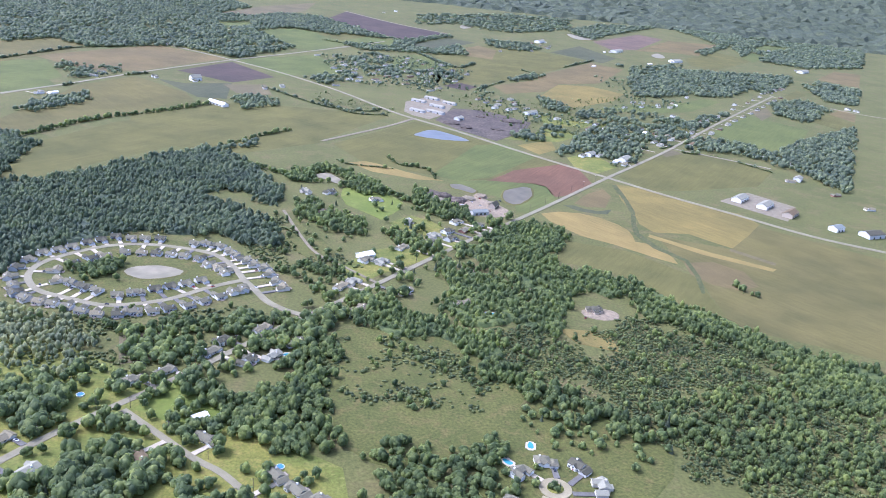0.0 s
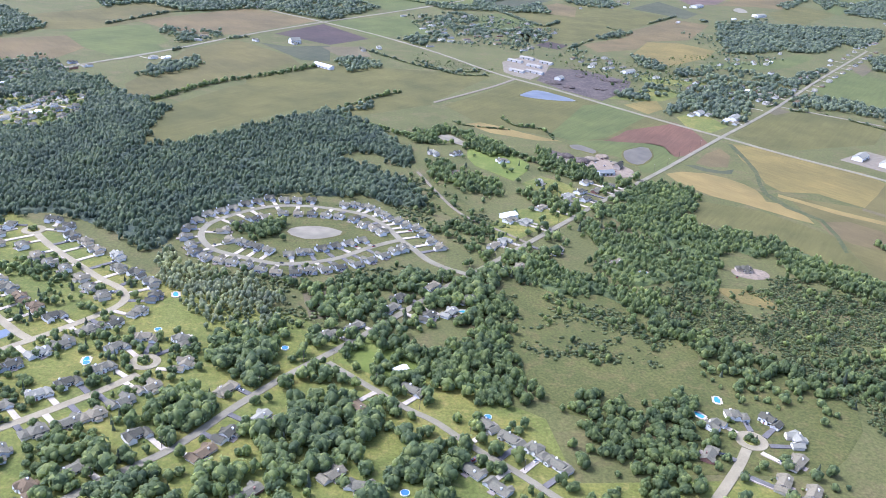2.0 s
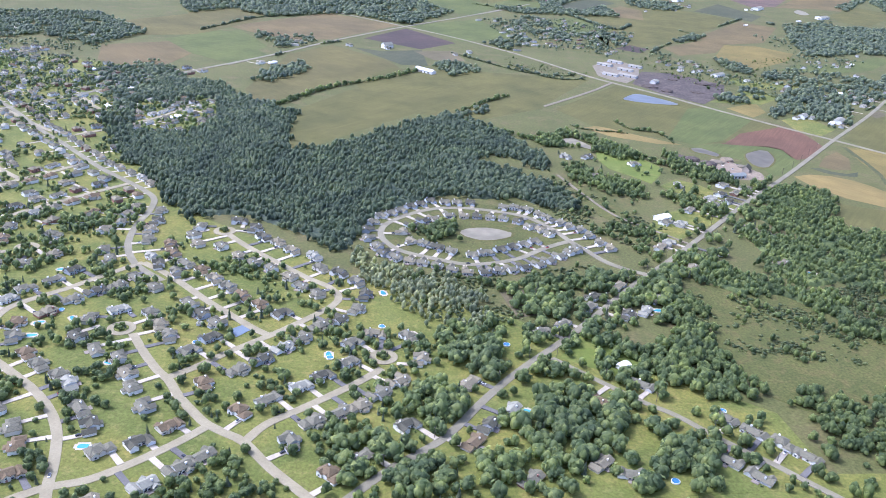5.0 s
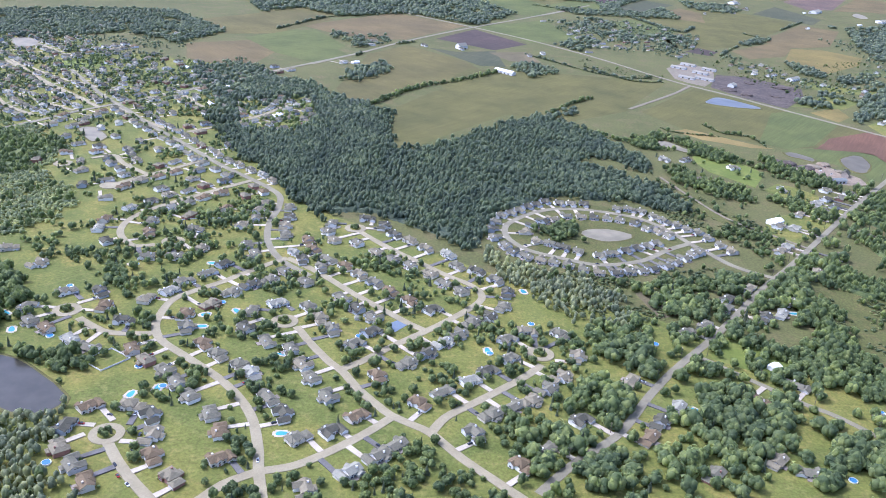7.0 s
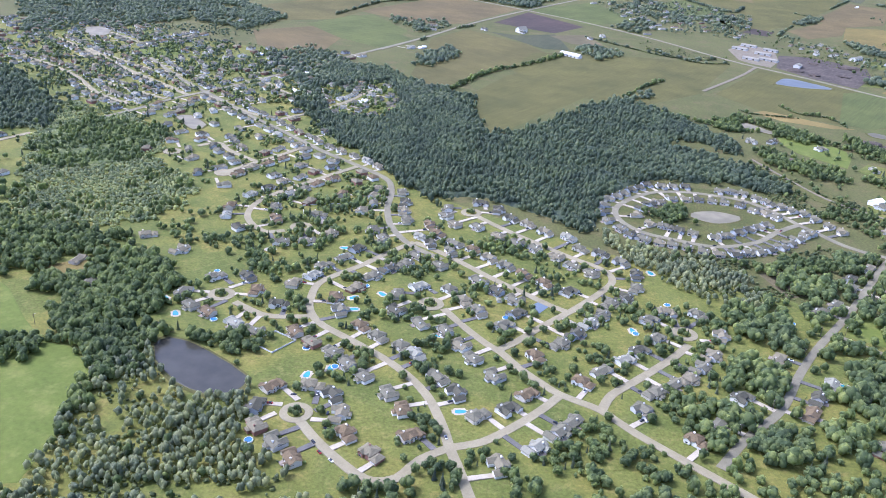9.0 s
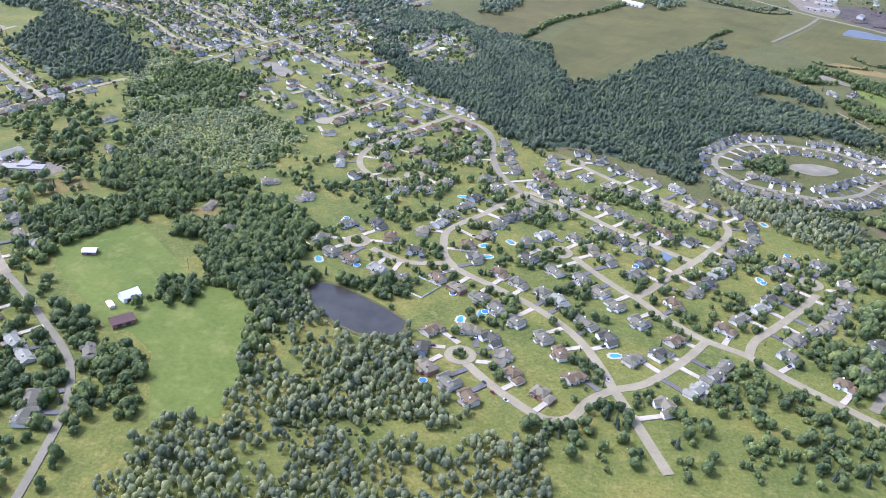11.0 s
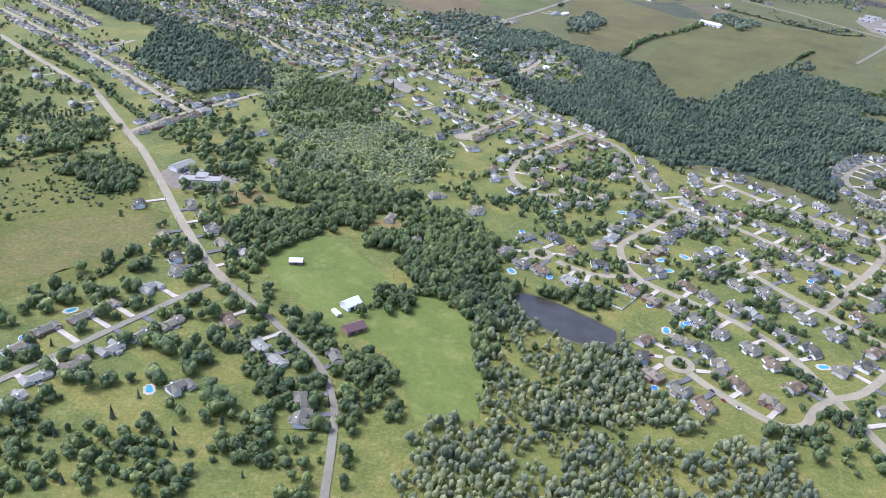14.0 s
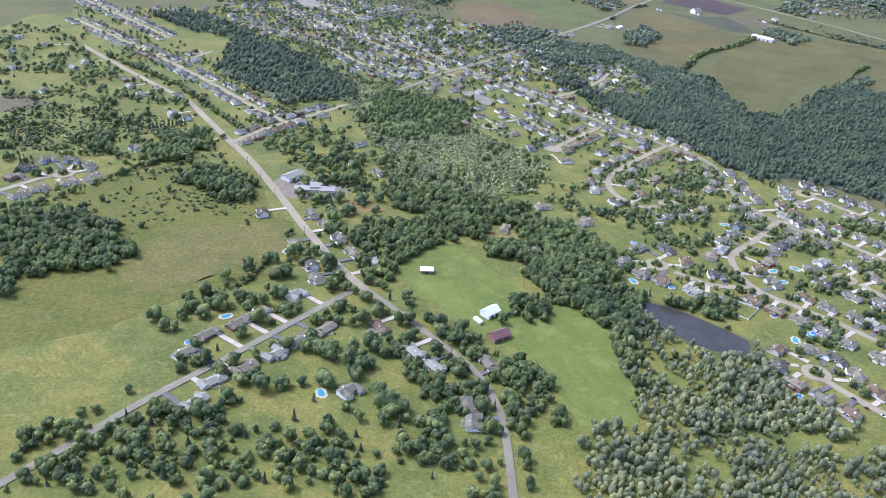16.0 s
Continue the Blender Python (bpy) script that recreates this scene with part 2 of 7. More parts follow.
M["tan_wall"] = plain("tan_siding", (0.48, 0.41, 0.32), 0.7, wear=0.08)
M["roof_grey"] = plain("grey_shingles", (0.1458, 0.1357, 0.09279), 0.9, wear=0.22, scale=1.2, spec=0.15)
M["roof_dark"] = plain("charcoal_shingles", (0.08656, 0.08164, 0.05661), 0.9, wear=0.22, scale=1.2, spec=0.15)
M["roof_brown"] = plain("brown_shingles", (0.1435, 0.107, 0.06125), 0.9, wear=0.22, scale=1.2, spec=0.15)
M["roof_taupe"] = plain("taupe_shingles", (0.1835, 0.1614, 0.1039), 0.9, wear=0.22, scale=1.2, spec=0.15)
M["roof_red"] = plain("terracotta_shingles", (0.16, 0.11, 0.085), 0.85, wear=0.2, scale=1.2)
M["roof_light"] = plain("pale_grey_shingles", (0.2258, 0.2164, 0.1572), 0.8, wear=0.15, scale=1.2)
M["metal_roof"] = plain("white_metal_roof", (0.78, 0.78, 0.77), 0.4, wear=0.06, spec=0.5)
M["dull_roof"] = plain("dull_white_metal_roof", (0.2529, 0.237, 0.1817), 0.5, wear=0.12)
M["teal_roof"] = plain("blue_green_metal_roof", (0.18, 0.192, 0.168), 0.5, wear=0.08)
M["red_roof"] = plain("red_brown_metal_roof", (0.161, 0.09, 0.072), 0.5, wear=0.1)
M["glass"] = plain("dark_window_glass", (0.03, 0.035, 0.045), 0.08, wear=0.0, spec=0.6)
M["rubber"] = plain("black_rubber", (0.02, 0.02, 0.02), 0.8)
M["car_white"] = plain("white_car_paint", (0.75, 0.75, 0.75), 0.25, wear=0.02)
M["car_dark"] = plain("dark_car_paint", (0.04, 0.045, 0.055), 0.25, wear=0.02)
M["car_red"] = plain("red_car_paint", (0.3, 0.03, 0.03), 0.25, wear=0.02)
M["court"] = plain("blue_court_paint", (0.12, 0.15, 0.185), 0.8, wear=0.1)
M["fence"] = plain("white_vinyl_fence", (0.74, 0.74, 0.72), 0.6, wear=0.05)
M["deck"] = plain("weathered_deck_boards", (0.24, 0.2, 0.16), 0.85, wear=0.2)


# ---- mesh helpers ----
def mesh_of(name, verts, faces, mats, index=None, smooth=False):
    me = bpy.data.meshes.new(name)
    verts = np.asarray(verts, dtype=np.float32)
    faces = np.asarray(faces, dtype=np.int32)
    n, k = faces.shape
    me.vertices.add(len(verts))
    me.vertices.foreach_set("co", verts.ravel())
    me.loops.add(n * k)
    me.loops.foreach_set("vertex_index", faces.ravel())
    me.polygons.add(n)
    me.polygons.foreach_set("loop_start", np.arange(0, n * k, k, dtype=np.int32))
    me.polygons.foreach_set("loop_total", np.full(n, k, dtype=np.int32))
    for m in mats:
        me.materials.append(m)
    if index is not None:
        me.polygons.foreach_set("material_index", np.asarray(index, dtype=np.int32))
    me.polygons.foreach_set("use_smooth", np.full(n, smooth))
    me.update(calc_edges=True)
    me.validate()
    return me


def bm_mesh(name, bm, *mats):
    bmesh.ops.recalc_face_normals(bm, faces=bm.faces)
    me = bpy.data.meshes.new(name)
    bm.to_mesh(me)
    bm.free()
    for m in mats:
        me.materials.append(m)
    return me


def part(name, bm, material, parent, label=""):
    ob = new(name, bm_mesh(name, bm, *(material if isinstance(material, tuple) else (material,))))
    ob.parent = parent
    if label:
        ob["label"] = label
    return ob


def box(bm, x0, x1, y0, y1, z0, z1, mat=0):
    vs = [bm.verts.new((x, y, z)) for z in (z0, z1) for x, y in ((x0, y0), (x1, y0), (x1, y1), (x0, y1))]
    for f in ((3, 2, 1, 0), (4, 5, 6, 7), (0, 1, 5, 4), (1, 2, 6, 5), (2, 3, 7, 6), (3, 0, 4, 7)):
        bm.faces.new([vs[i] for i in f]).material_index = mat
    return vs


def spline(points, step=4.0, closed=False):
    """A smooth line through the corner points, as an even row of points."""
    p = np.array(points, dtype=float)
    n = len(p)
    if closed:
        p = np.vstack([p[-1], p, p[0], p[1]])
    else:
        p = np.vstack([2 * p[0] - p[1], p, 2 * p[-1] - p[-2]])
    out = []
    for i in range(1, n + (1 if closed else 0)):
        a, b, c, d = p[i - 1:i + 3]
        k = max(2, int(np.hypot(*(c - b)) / step))
        for u in np.arange(k) / k:
            out.append(0.5 * (2 * b + (c - a) * u + (2 * a - 5 * b + 4 * c - d) * u * u + (3 * b - a - 3 * c + d) * u ** 3))
    if not closed:
        out.append(p[n])
    return np.array(out)


def inside(poly, x, y):
    poly = np.array(poly, dtype=float)
    hit = np.zeros(x.shape, dtype=bool)
    j = len(poly) - 1
    for i in range(len(poly)):
        (xi, yi), (xj, yj) = poly[i], poly[j]
        if yi != yj:
            hit ^= ((yi > y) != (yj > y)) & (x < (xj - xi) * (y - yi) / (yj - yi) + xi)
        j = i
    return hit


# what is built on already, as a chart of one-metre cells, so that trees and houses keep clear of it
CHART_X, CHART_Y, CHART_W, CHART_H = -1200, 100, 1900, 1500
taken = np.zeros((CHART_H, CHART_W), dtype=bool)


def occupy(x, y, r):
    x0, y0 = int(x - CHART_X), int(y - CHART_Y)
    k = int(r) + 1
    a, b, c, d = max(0, y0 - k), min(CHART_H, y0 + k + 1), max(0, x0 - k), min(CHART_W, x0 + k + 1)
    if a >= b or c >= d:
        return
    gy, gx = np.mgrid[a:b, c:d]
    taken[a:b, c:d] |= (gx + CHART_X - x) ** 2 + (gy + CHART_Y - y) ** 2 <= r * r


def free(x, y):
    ix, iy = (np.asarray(x) - CHART_X).astype(int), (np.asarray(y) - CHART_Y).astype(int)
    ok = (ix >= 0) & (ix < CHART_W) & (iy >= 0) & (iy < CHART_H)
    res = np.ones(ix.shape, dtype=bool)
    res[ok] = ~taken[iy[ok], ix[ok]]
    return res


# ---- ground ----
gx = np.concatenate([[-6000, -3000], np.arange(-1400, 1401, 100), [3000, 6000]])
gy = np.concatenate([[-3000, -600], np.arange(-100, 3001, 100), [4000, 6500]])
vx, vy = np.meshgrid(gx, gy)
cols = len(gx)
quads = [(r * cols + c, r * cols + c + 1, (r + 1) * cols + c + 1, (r + 1) * cols + c) for r in range(len(gy) - 1) for c in range(cols - 1)]
tagged(new("ground", mesh_of("ground", np.c_[vx.ravel(), vy.ravel(), np.zeros(vx.size)], quads, [M["ground"]])),
       "rough olive-green grassland reaching out to the horizon", "ground", kind="structure")

layer = [0.0]


def sheet(name, points, z, mat, label, category, smooth_edge=0.0):
    """A flat patch of land over the ground, from its corners."""
    line = spline(points, 8, closed=True) if smooth_edge else np.array(points, dtype=float)
    if smooth_edge:
        mid = line.mean(axis=0)
        wob = np.array([1 + smooth_edge * noise.noise((p[0] * 0.11, p[1] * 0.11, 3)) for p in line])
        line = mid + (line - mid) * wob[:, None]
    layer[0] += 0.002
    area = sum(line[i - 1][0] * line[i][1] - line[i][0] * line[i - 1][1] for i in range(len(line)))
    if area < 0:
        line = line[::-1]
    bm = bmesh.new()
    top = [bm.verts.new((x, y, z + layer[0])) for x, y in line]
    f = bm.faces.new(top)
    # the edge falls off gently to the ground around
    ahead, back = np.roll(line, -1, axis=0) - line, line - np.roll(line, 1, axis=0)
    out = np.c_[ahead[:, 1], -ahead[:, 0]] / (np.linalg.norm(ahead, axis=1)[:, None] + 1e-9) + np.c_[back[:, 1], -back[:, 0]] / (np.linalg.norm(back, axis=1)[:, None] + 1e-9)
    out /= np.linalg.norm(out, axis=1)[:, None] + 1e-6
    foot = [bm.verts.new((x, y, -0.01)) for x, y in line + out * 0.9]
    for i in range(len(top)):
        j = (i + 1) % len(top)
        bm.faces.new((top[j], top[i], foot[i], foot[j]))
    bmesh.ops.triangulate(bm, faces=[f])
    me = bpy.data.meshes.new(name)
    bm.to_mesh(me)
    bm.free()
    me.materials.append(mat)
    return tagged(new(name, me), label, category, kind="structure")


CROPS = []            # worked land, which the woods leave open


def field(name, mat, label, points):
    if mat not in ("lawn", "pasture", "yellow", "olive", "dry_olive", "dry_brown", "meadow", "ditch", "ground"):
        CROPS.append(points)
    return sheet("field_" + name, points, 0.02, M[mat], label, "field")


def pond(name, mat, label, points):
    ob = sheet("water_" + name, points, 0.25, M[mat], label, "pond", 0.12)
    bank = sheet("bank_" + name, [((x - np.mean([p[0] for p in points])) * 1.09 + np.mean([p[0] for p in points]),
                                   (y - np.mean([p[1] for p in points])) * 1.09 + np.mean([p[1] for p in points])) for x, y in points],
                 0.2, M["olive"], "grassy bank round the pond", "bank", 0.12)
    x, y = np.meshgrid(np.arange(min(p[0] for p in points), max(p[0] for p in points), 2.0), np.arange(min(p[1] for p in points), max(p[1] for p in points), 2.0))
    x, y = x.ravel(), y.ravel()
    for a, b in zip(*(k[inside(points, x, y)] for k in (x, y))):
        occupy(a, b, 3)
    return ob


ROAD_POINTS = []      # (x, y, along x, along y, width) of every street that houses may face


def road(name, width, mat, label, points, faced=True):
    line = spline(points, 4)
    d = np.gradient(line, axis=0)
    d /= np.linalg.norm(d, axis=1)[:, None] + 1e-9
    nrm = np.c_[-d[:, 1], d[:, 0]]
    layer[0] += 0.002
    z = 0.12 + layer[0]
    h = width / 2
    rows = [np.c_[line + nrm * s, np.full(len(line), zz)] for s, zz in ((h + 0.15, 0.0), (h, z), (0.0, z + 0.03), (-h, z), (-h - 0.15, 0.0))]
    v = np.vstack(rows)
    n = len(line)
    f = [(k * n + i, (k + 1) * n + i, (k + 1) * n + i + 1, k * n + i + 1) for k in range(4) for i in range(n - 1)]
    for p, t in zip(line, d):
        occupy(p[0], p[1], h + 1.2)
        if faced:
            ROAD_POINTS.append((p[0], p[1], t[0], t[1], width))
    return tagged(new("road_" + name, mesh_of(name, v, f, [M[mat]])), label, "road", kind="structure")


def turning_circle(x, y, r, island, mat="concrete"):
    """The round end of a cul-de-sac, with a planted island where it has one."""
    layer[0] += 0.002
    z = 0.14 + layer[0]
    bm = bmesh.new()
    bmesh.ops.create_cone(bm, cap_ends=True, segments=28, radius1=r + 0.15, radius2=r, depth=z, matrix=Matrix.Translation((x, y, z / 2)))
    tagged(new("road_circle", bm_mesh("road_circle", bm, M[mat])), "round concrete turning circle at a street's end", "road", kind="structure")
    occupy(x, y, r + 1)
    if island:
        bm = bmesh.new()
        bmesh.ops.create_cone(bm, cap_ends=True, segments=20, radius1=island, radius2=island * 0.9, depth=0.25, matrix=Matrix.Translation((x, y, z + 0.1)))
        tagged(new("island", bm_mesh("island", bm, M["lawn"])), "round grass island with a raised kerb", "traffic island", kind="structure")
    for k in range(8):
        a = k * math.pi / 4
        ROAD_POINTS.append((x + r * 0.5 * math.cos(a), y + r * 0.5 * math.sin(a), -math.sin(a), math.cos(a), r))


# ---- houses ----
def gable(bm, x0, x1, y0, y1, z0, z1, rise, along):
    """Walls with two pointed ends; along: the axis of the ridge."""
    if along == "x":
        ym = (y0 + y1) / 2
        a = [(x0, y0, z0), (x0, y1, z0), (x0, y1, z1), (x0, ym, z1 + rise), (x0, y0, z1)]
        b = [(x1, y, z) for _, y, z in a]
    else:
        xm = (x0 + x1) / 2
        a = [(x0, y0, z0), (x1, y0, z0), (x1, y0, z1), (xm, y0, z1 + rise), (x0, y0, z1)]
        b = [(x, y1, z) for x, _, z in a]
    va, vb = [bm.verts.new(c) for c in a], [bm.verts.new(c) for c in b]
    bm.faces.new(va)
    bm.faces.new(vb)
    for i in range(5):
        bm.faces.new((va[i], va[(i + 1) % 5], vb[(i + 1) % 5], vb[i]))


def gable_roof(bm, x0, x1, y0, y1, z, rise, along, over=0.35, thick=0.16):
    """Two sloping slabs with eaves, laid on a gabled body."""
    if along == "x":
        half, mid = (y1 - y0) / 2, (y0 + y1) / 2
    else:
        half, mid = (x1 - x0) / 2, (x0 + x1) / 2
    drop = rise * over / half
    prof = [(-half - over, z - drop + 0.03), (0, z + rise + 0.03), (half + over, z - drop + 0.03),
            (half + over, z - drop + 0.03 + thick), (0, z + rise + 0.03 + thick), (-half - over, z - drop + 0.03 + thick)]
    ends = []
    for e in ((x0 - over, x1 + over) if along == "x" else (y0 - over, y1 + over)):
        ends.append([bm.verts.new((e, mid + s, h) if along == "x" else (mid + s, e, h)) for s, h in prof])
    a, b = ends
    for q in ((0, 1, 4, 5), (1, 2, 3, 4)):
        bm.faces.new([a[i] for i in q])
        bm.faces.new([b[i] for i in q])
    for i in range(6):
        bm.faces.new((a[i], a[(i + 1) % 6], b[(i + 1) % 6], b[i]))


def hip_roof(bm, x0, x1, y0, y1, z, rise, over=0.35):
    """Four slopes meeting on a short ridge, with a fascia board."""
    x0, x1, y0, y1 = x0 - over, x1 + over, y0 - over, y1 + over
    half = min(x1 - x0, y1 - y0) / 2
    low = [bm.verts.new((x, y, z - 0.1)) for x, y in ((x0, y0), (x1, y0), (x1, y1), (x0, y1))]
    eave = [bm.verts.new((x, y, z + 0.08)) for x, y in ((x0, y0), (x1, y0), (x1, y1), (x0, y1))]
    if x1 - x0 >= y1 - y0:
        ym = (y0 + y1) / 2
        r = [bm.verts.new((x0 + half * 0.9, ym, z + rise)), bm.verts.new((x1 - half * 0.9, ym, z + rise))]
        slopes = ((eave[0], eave[1], r[1], r[0]), (eave[1], eave[2], r[1]), (eave[2], eave[3], r[0], r[1]), (eave[3], eave[0], r[0]))
    else:
        xm = (x0 + x1) / 2
        r = [bm.verts.new((xm, y0 + half * 0.9, z + rise)), bm.verts.new((xm, y1 - half * 0.9, z + rise))]
        slopes = ((eave[0], eave[1], r[0]), (eave[1], eave[2], r[1], r[0]), (eave[2], eave[3], r[1]), (eave[3], eave[0], r[0], r[1]))
    for s in slopes:
        bm.faces.new(s)
    bm.faces.new(low[::-1])
    for i in range(4):
        bm.faces.new((low[i], low[(i + 1) % 4], eave[(i + 1) % 4], eave[i]))


def window(parent, x, y, z, w, h, side):
    """A framed pane on the front (-1), back (1) wall, or a side wall ('l', 'r')."""
    bm = bmesh.new()
    for grow, out, mat in ((0.12, 0.05, 0), (0.0, 0.08, 1)):
        if side in (-1, 1):
            y0, y1 = sorted((y - 0.02 * side, y + out * side))
            box(bm, x - w / 2 - grow, x + w / 2 + grow, y0, y1, z - grow, z + h + grow, mat)
        else:
            s = -1 if side == "l" else 1
            x0, x1 = sorted((x - 0.02 * s, x + out * s))
            box(bm, x0, x1, y - w / 2 - grow, y + w / 2 + grow, z - grow, z + h + grow, mat)
    part("window", bm, (M["trim"], M["glass"]), parent)


def chimney(parent, x, y, z0, z1, material):
    bm = bmesh.new()
    box(bm, x - 0.35, x + 0.35, y - 0.3, y + 0.3, z0, z1)
    box(bm, x - 0.42, x + 0.42, y - 0.37, y + 0.37, z1 - 0.15, z1)
    part("chimney", bm, material, parent, "sided chimney")


def house(shape, wall, roof, detail):
    """One house with its front towards -y, standing about the origin. Returns it with the x of its garage door."""
    h = new("house")
    wm, rm = M[wall], M[roof]
    body, top, garage, gtop = bmesh.new(), bmesh.new(), bmesh.new(), bmesh.new()
    gx = 4.0
    if shape == "colonial":
        gable(body, -4.2, 2.6, -2.6, 2.6, 0, 3.0, 1.6, "x")
        gable_roof(top, -4.2, 2.6, -2.6, 2.6, 3.0, 1.6, "x")
        gable(body, -1.9, 0.7, -3.3, -2.55, 0, 2.9, 1.25, "y")
        gable_roof(top, -1.9, 0.7, -3.3, -0.6, 2.9, 1.25, "y")
        gable(garage, 2.55, 6.4, -3.4, 1.8, 0, 2.1, 1.4, "y")
        gable_roof(gtop, 2.55, 6.4, -3.4, 1.8, 2.1, 1.4, "y")
        gable(body, -3.9, -0.9, 2.55, 4.1, 0, 2.1, 1.1, "y")
        gable_roof(top, -3.9, -0.9, 1.2, 4.1, 2.1, 1.1, "y")
        gable_roof(gtop, 3.3, 5.7, -3.9, -1.6, 2.2, 0.9, "y", 0.2)
        gx, gy, eave, fronts, back = 4.5, -3.4, 3.0, (-3.2, -0.8, 1.4), 2.6
    elif shape == "hip":
        box(body, -4.4, 2.4, -2.8, 2.8, 0, 2.9)
        gable(body, -3.9, -1.1, -3.7, -2.7, 0, 2.8, 1.2, "y")
        hip_roof(top, -4.4, 2.4, -2.8, 2.8, 2.9, 2.0)
        gable_roof(top, -3.9, -1.1, -3.7, -0.8, 2.8, 1.2, "y")
        box(garage, 2.35, 6.2, -3.6, 1.6, 0, 2.1)
        hip_roof(gtop, 2.35, 6.2, -3.6, 1.6, 2.1, 1.5)
        gable(body, -0.4, 2.2, -3.2, -2.75, 0, 2.2, 1.0, "y")
        gable_roof(top, -0.4, 2.2, -3.2, -0.9, 2.5, 1.1, "y", 0.25)
        gx, gy, eave, fronts, back = 4.3, -3.6, 2.9, (-2.5, 0.2, 1.5), 2.8
    elif shape == "ranch":
        gable(body, -5.4, 3.0, -2.5, 2.5, 0, 2.0, 1.35, "x")
        gable_roof(top, -5.4, 3.0, -2.5, 2.5, 2.0, 1.35, "x", 0.45)
        gable(garage, 2.95, 6.6, -2.9, 2.2, 0, 1.9, 1.2, "y")
        gable_roof(gtop, 2.95, 6.6, -2.9, 2.2, 1.9, 1.2, "y", 0.4)
        gable(body, -5.0, -2.4, -3.6, -2.45, 0, 2.0, 1.0, "y")
        gable_roof(top, -5.0, -2.4, -3.6, -0.8, 2.0, 1.0, "y", 0.3)
        gx, gy, eave, fronts, back = 4.8, -2.9, 2.0, (-3.7, -1.6, 1.4), 2.5
    elif shape == "ell":
        gable(body, -4.6, 2.8, -1.6, 3.2, 0, 2.8, 1.5, "x")
        gable(body, -4.4, -0.9, -4.0, -1.5, 0, 2.8, 1.5, "y")
        gable_roof(top, -4.6, 2.8, -1.6, 3.2, 2.8, 1.5, "x")
        gable_roof(top, -4.4, -0.9, -4.0, 0.6, 2.8, 1.5, "y")
        gable(garage, 2.75, 6.3, -3.9, 1.4, 0, 2.1, 1.3, "y")
        gable_roof(gtop, 2.75, 6.3, -3.9, 1.4, 2.1, 1.3, "y")
        gx, gy, eave, fronts, back = 4.5, -3.9, 2.8, (0.3, 1.8, 2.3), 3.2
    else:      # patio home: narrow front, garage ahead
        gable(body, -3.6, 3.6, -1.2, 4.2, 0, 2.4, 1.6, "x")
        gable_roof(top, -3.6, 3.6, -1.2, 4.2, 2.4, 1.6, "x")
        gable(garage, -0.2, 3.5, -4.6, -1.15, 0, 2.2, 1.4, "y")
        gable_roof(gtop, -0.2, 3.5, -4.6, 0.4, 2.2, 1.4, "y")
        gx, gy, eave, fronts, back = 1.65, -4.6, 2.4, (-2.7, -1.2, -2.0), 4.2
    part("wall", body, wm, h)
    part("roof", top, rm, h)
    g = part("garage", garage, wm, h)
    part("garage_roof", gtop, rm, g)
    bm = bmesh.new()
    box(bm, gx - 1.35, gx + 1.35, gy - 0.06, gy + 0.02, 0, 1.75)
    for k in range(1, 4):
        box(bm, gx - 1.3, gx + 1.3, gy - 0.08, gy - 0.05, k * 0.43, k * 0.43 + 0.03)
    part("garage_door", bm, M["trim"], g, "white panelled garage door")
    front = {"colonial": -3.3, "hip": -2.8, "ranch": -2.5, "ell": -1.6}.get(shape, -1.2)
    bm = bmesh.new()
    box(bm, fronts[1] - 0.4, fronts[1] + 0.4, front - 0.05, front + 0.02, 0, 1.5)
    part("front_door", bm, M["brick"], h, "dark red front door")
    if detail:
        for x in (fronts[0], fronts[2]):
            window(h, x, -4.0 if shape == "ell" and x < 0 else (-3.7 if shape == "hip" and x < -1 else (-2.6 if shape == "colonial" else -3.6 if shape == "ranch" and x < -2 else front)), 0.6, 1.0, 1.0, -1)
        for x in (0.0, 1.6):
            window(h, x, back, 0.7, 1.1, 1.0, 1)
        if eave > 2.6:
            window(h, -2.4, 4.1 if shape == "colonial" else back, 1.2 if shape == "colonial" else 1.85, 0.8, 0.75, 1)
            window(h, 1.2, back, 1.85, 0.8, 0.75, 1)
            window(h, fronts[1], front, 1.85, 0.8, 0.75, -1)
        # a deck or bay at the back
        bm = bmesh.new()
        if shape in ("hip", "ell"):
            box(bm, -1.6, 1.4, back - 0.02, back + 1.7, 0, 2.0)
            part("sunroom", bm, wm, h)
            bm = bmesh.new()
            hip_roof(bm, -1.6, 1.4, back - 0.3, back + 1.7, 2.0, 0.7, 0.2)
            part("sunroom_roof", bm, rm, h)
        else:
            box(bm, -0.8, 2.4, back + 0.01, back + 2.2, 0.35, 0.5)
            for px in (-0.7, 2.3):
                for py in (back + 0.3, back + 2.1):
                    box(bm, px - 0.06, px + 0.06, py - 0.06, py + 0.06, 0, 0.95)
            box(bm, -0.8, 2.4, back + 2.12, back + 2.18, 0.88, 0.95)
            part("deck", bm, M["deck"], h, "weathered wooden deck")
        chimney(h, -2.0, back - 1.4, eave, eave + 2.0, wm)
    return h, gx


WALL_WORD = {"white": "white-sided", "beige": "beige-sided", "grey": "grey-sided", "blue_grey": "blue-grey-sided", "brick": "red-brown brick", "tan_wall": "tan-sided"}
ROOF_WORD = {"roof_grey": "grey", "roof_dark": "charcoal", "roof_brown": "brown", "roof_taupe": "taupe", "roof_red": "terracotta", "roof_light": "pale grey"}
SHAPE_WORD = {"colonial": "two-storey house with a side garage", "hip": "two-storey house with a front gable", "ranch": "long single-storey house",
              "ell": "L-shaped two-storey house", "patio": "house with a garage ahead"}
built = {}
BUSHES = []
PARKED = []          # cars on the drives


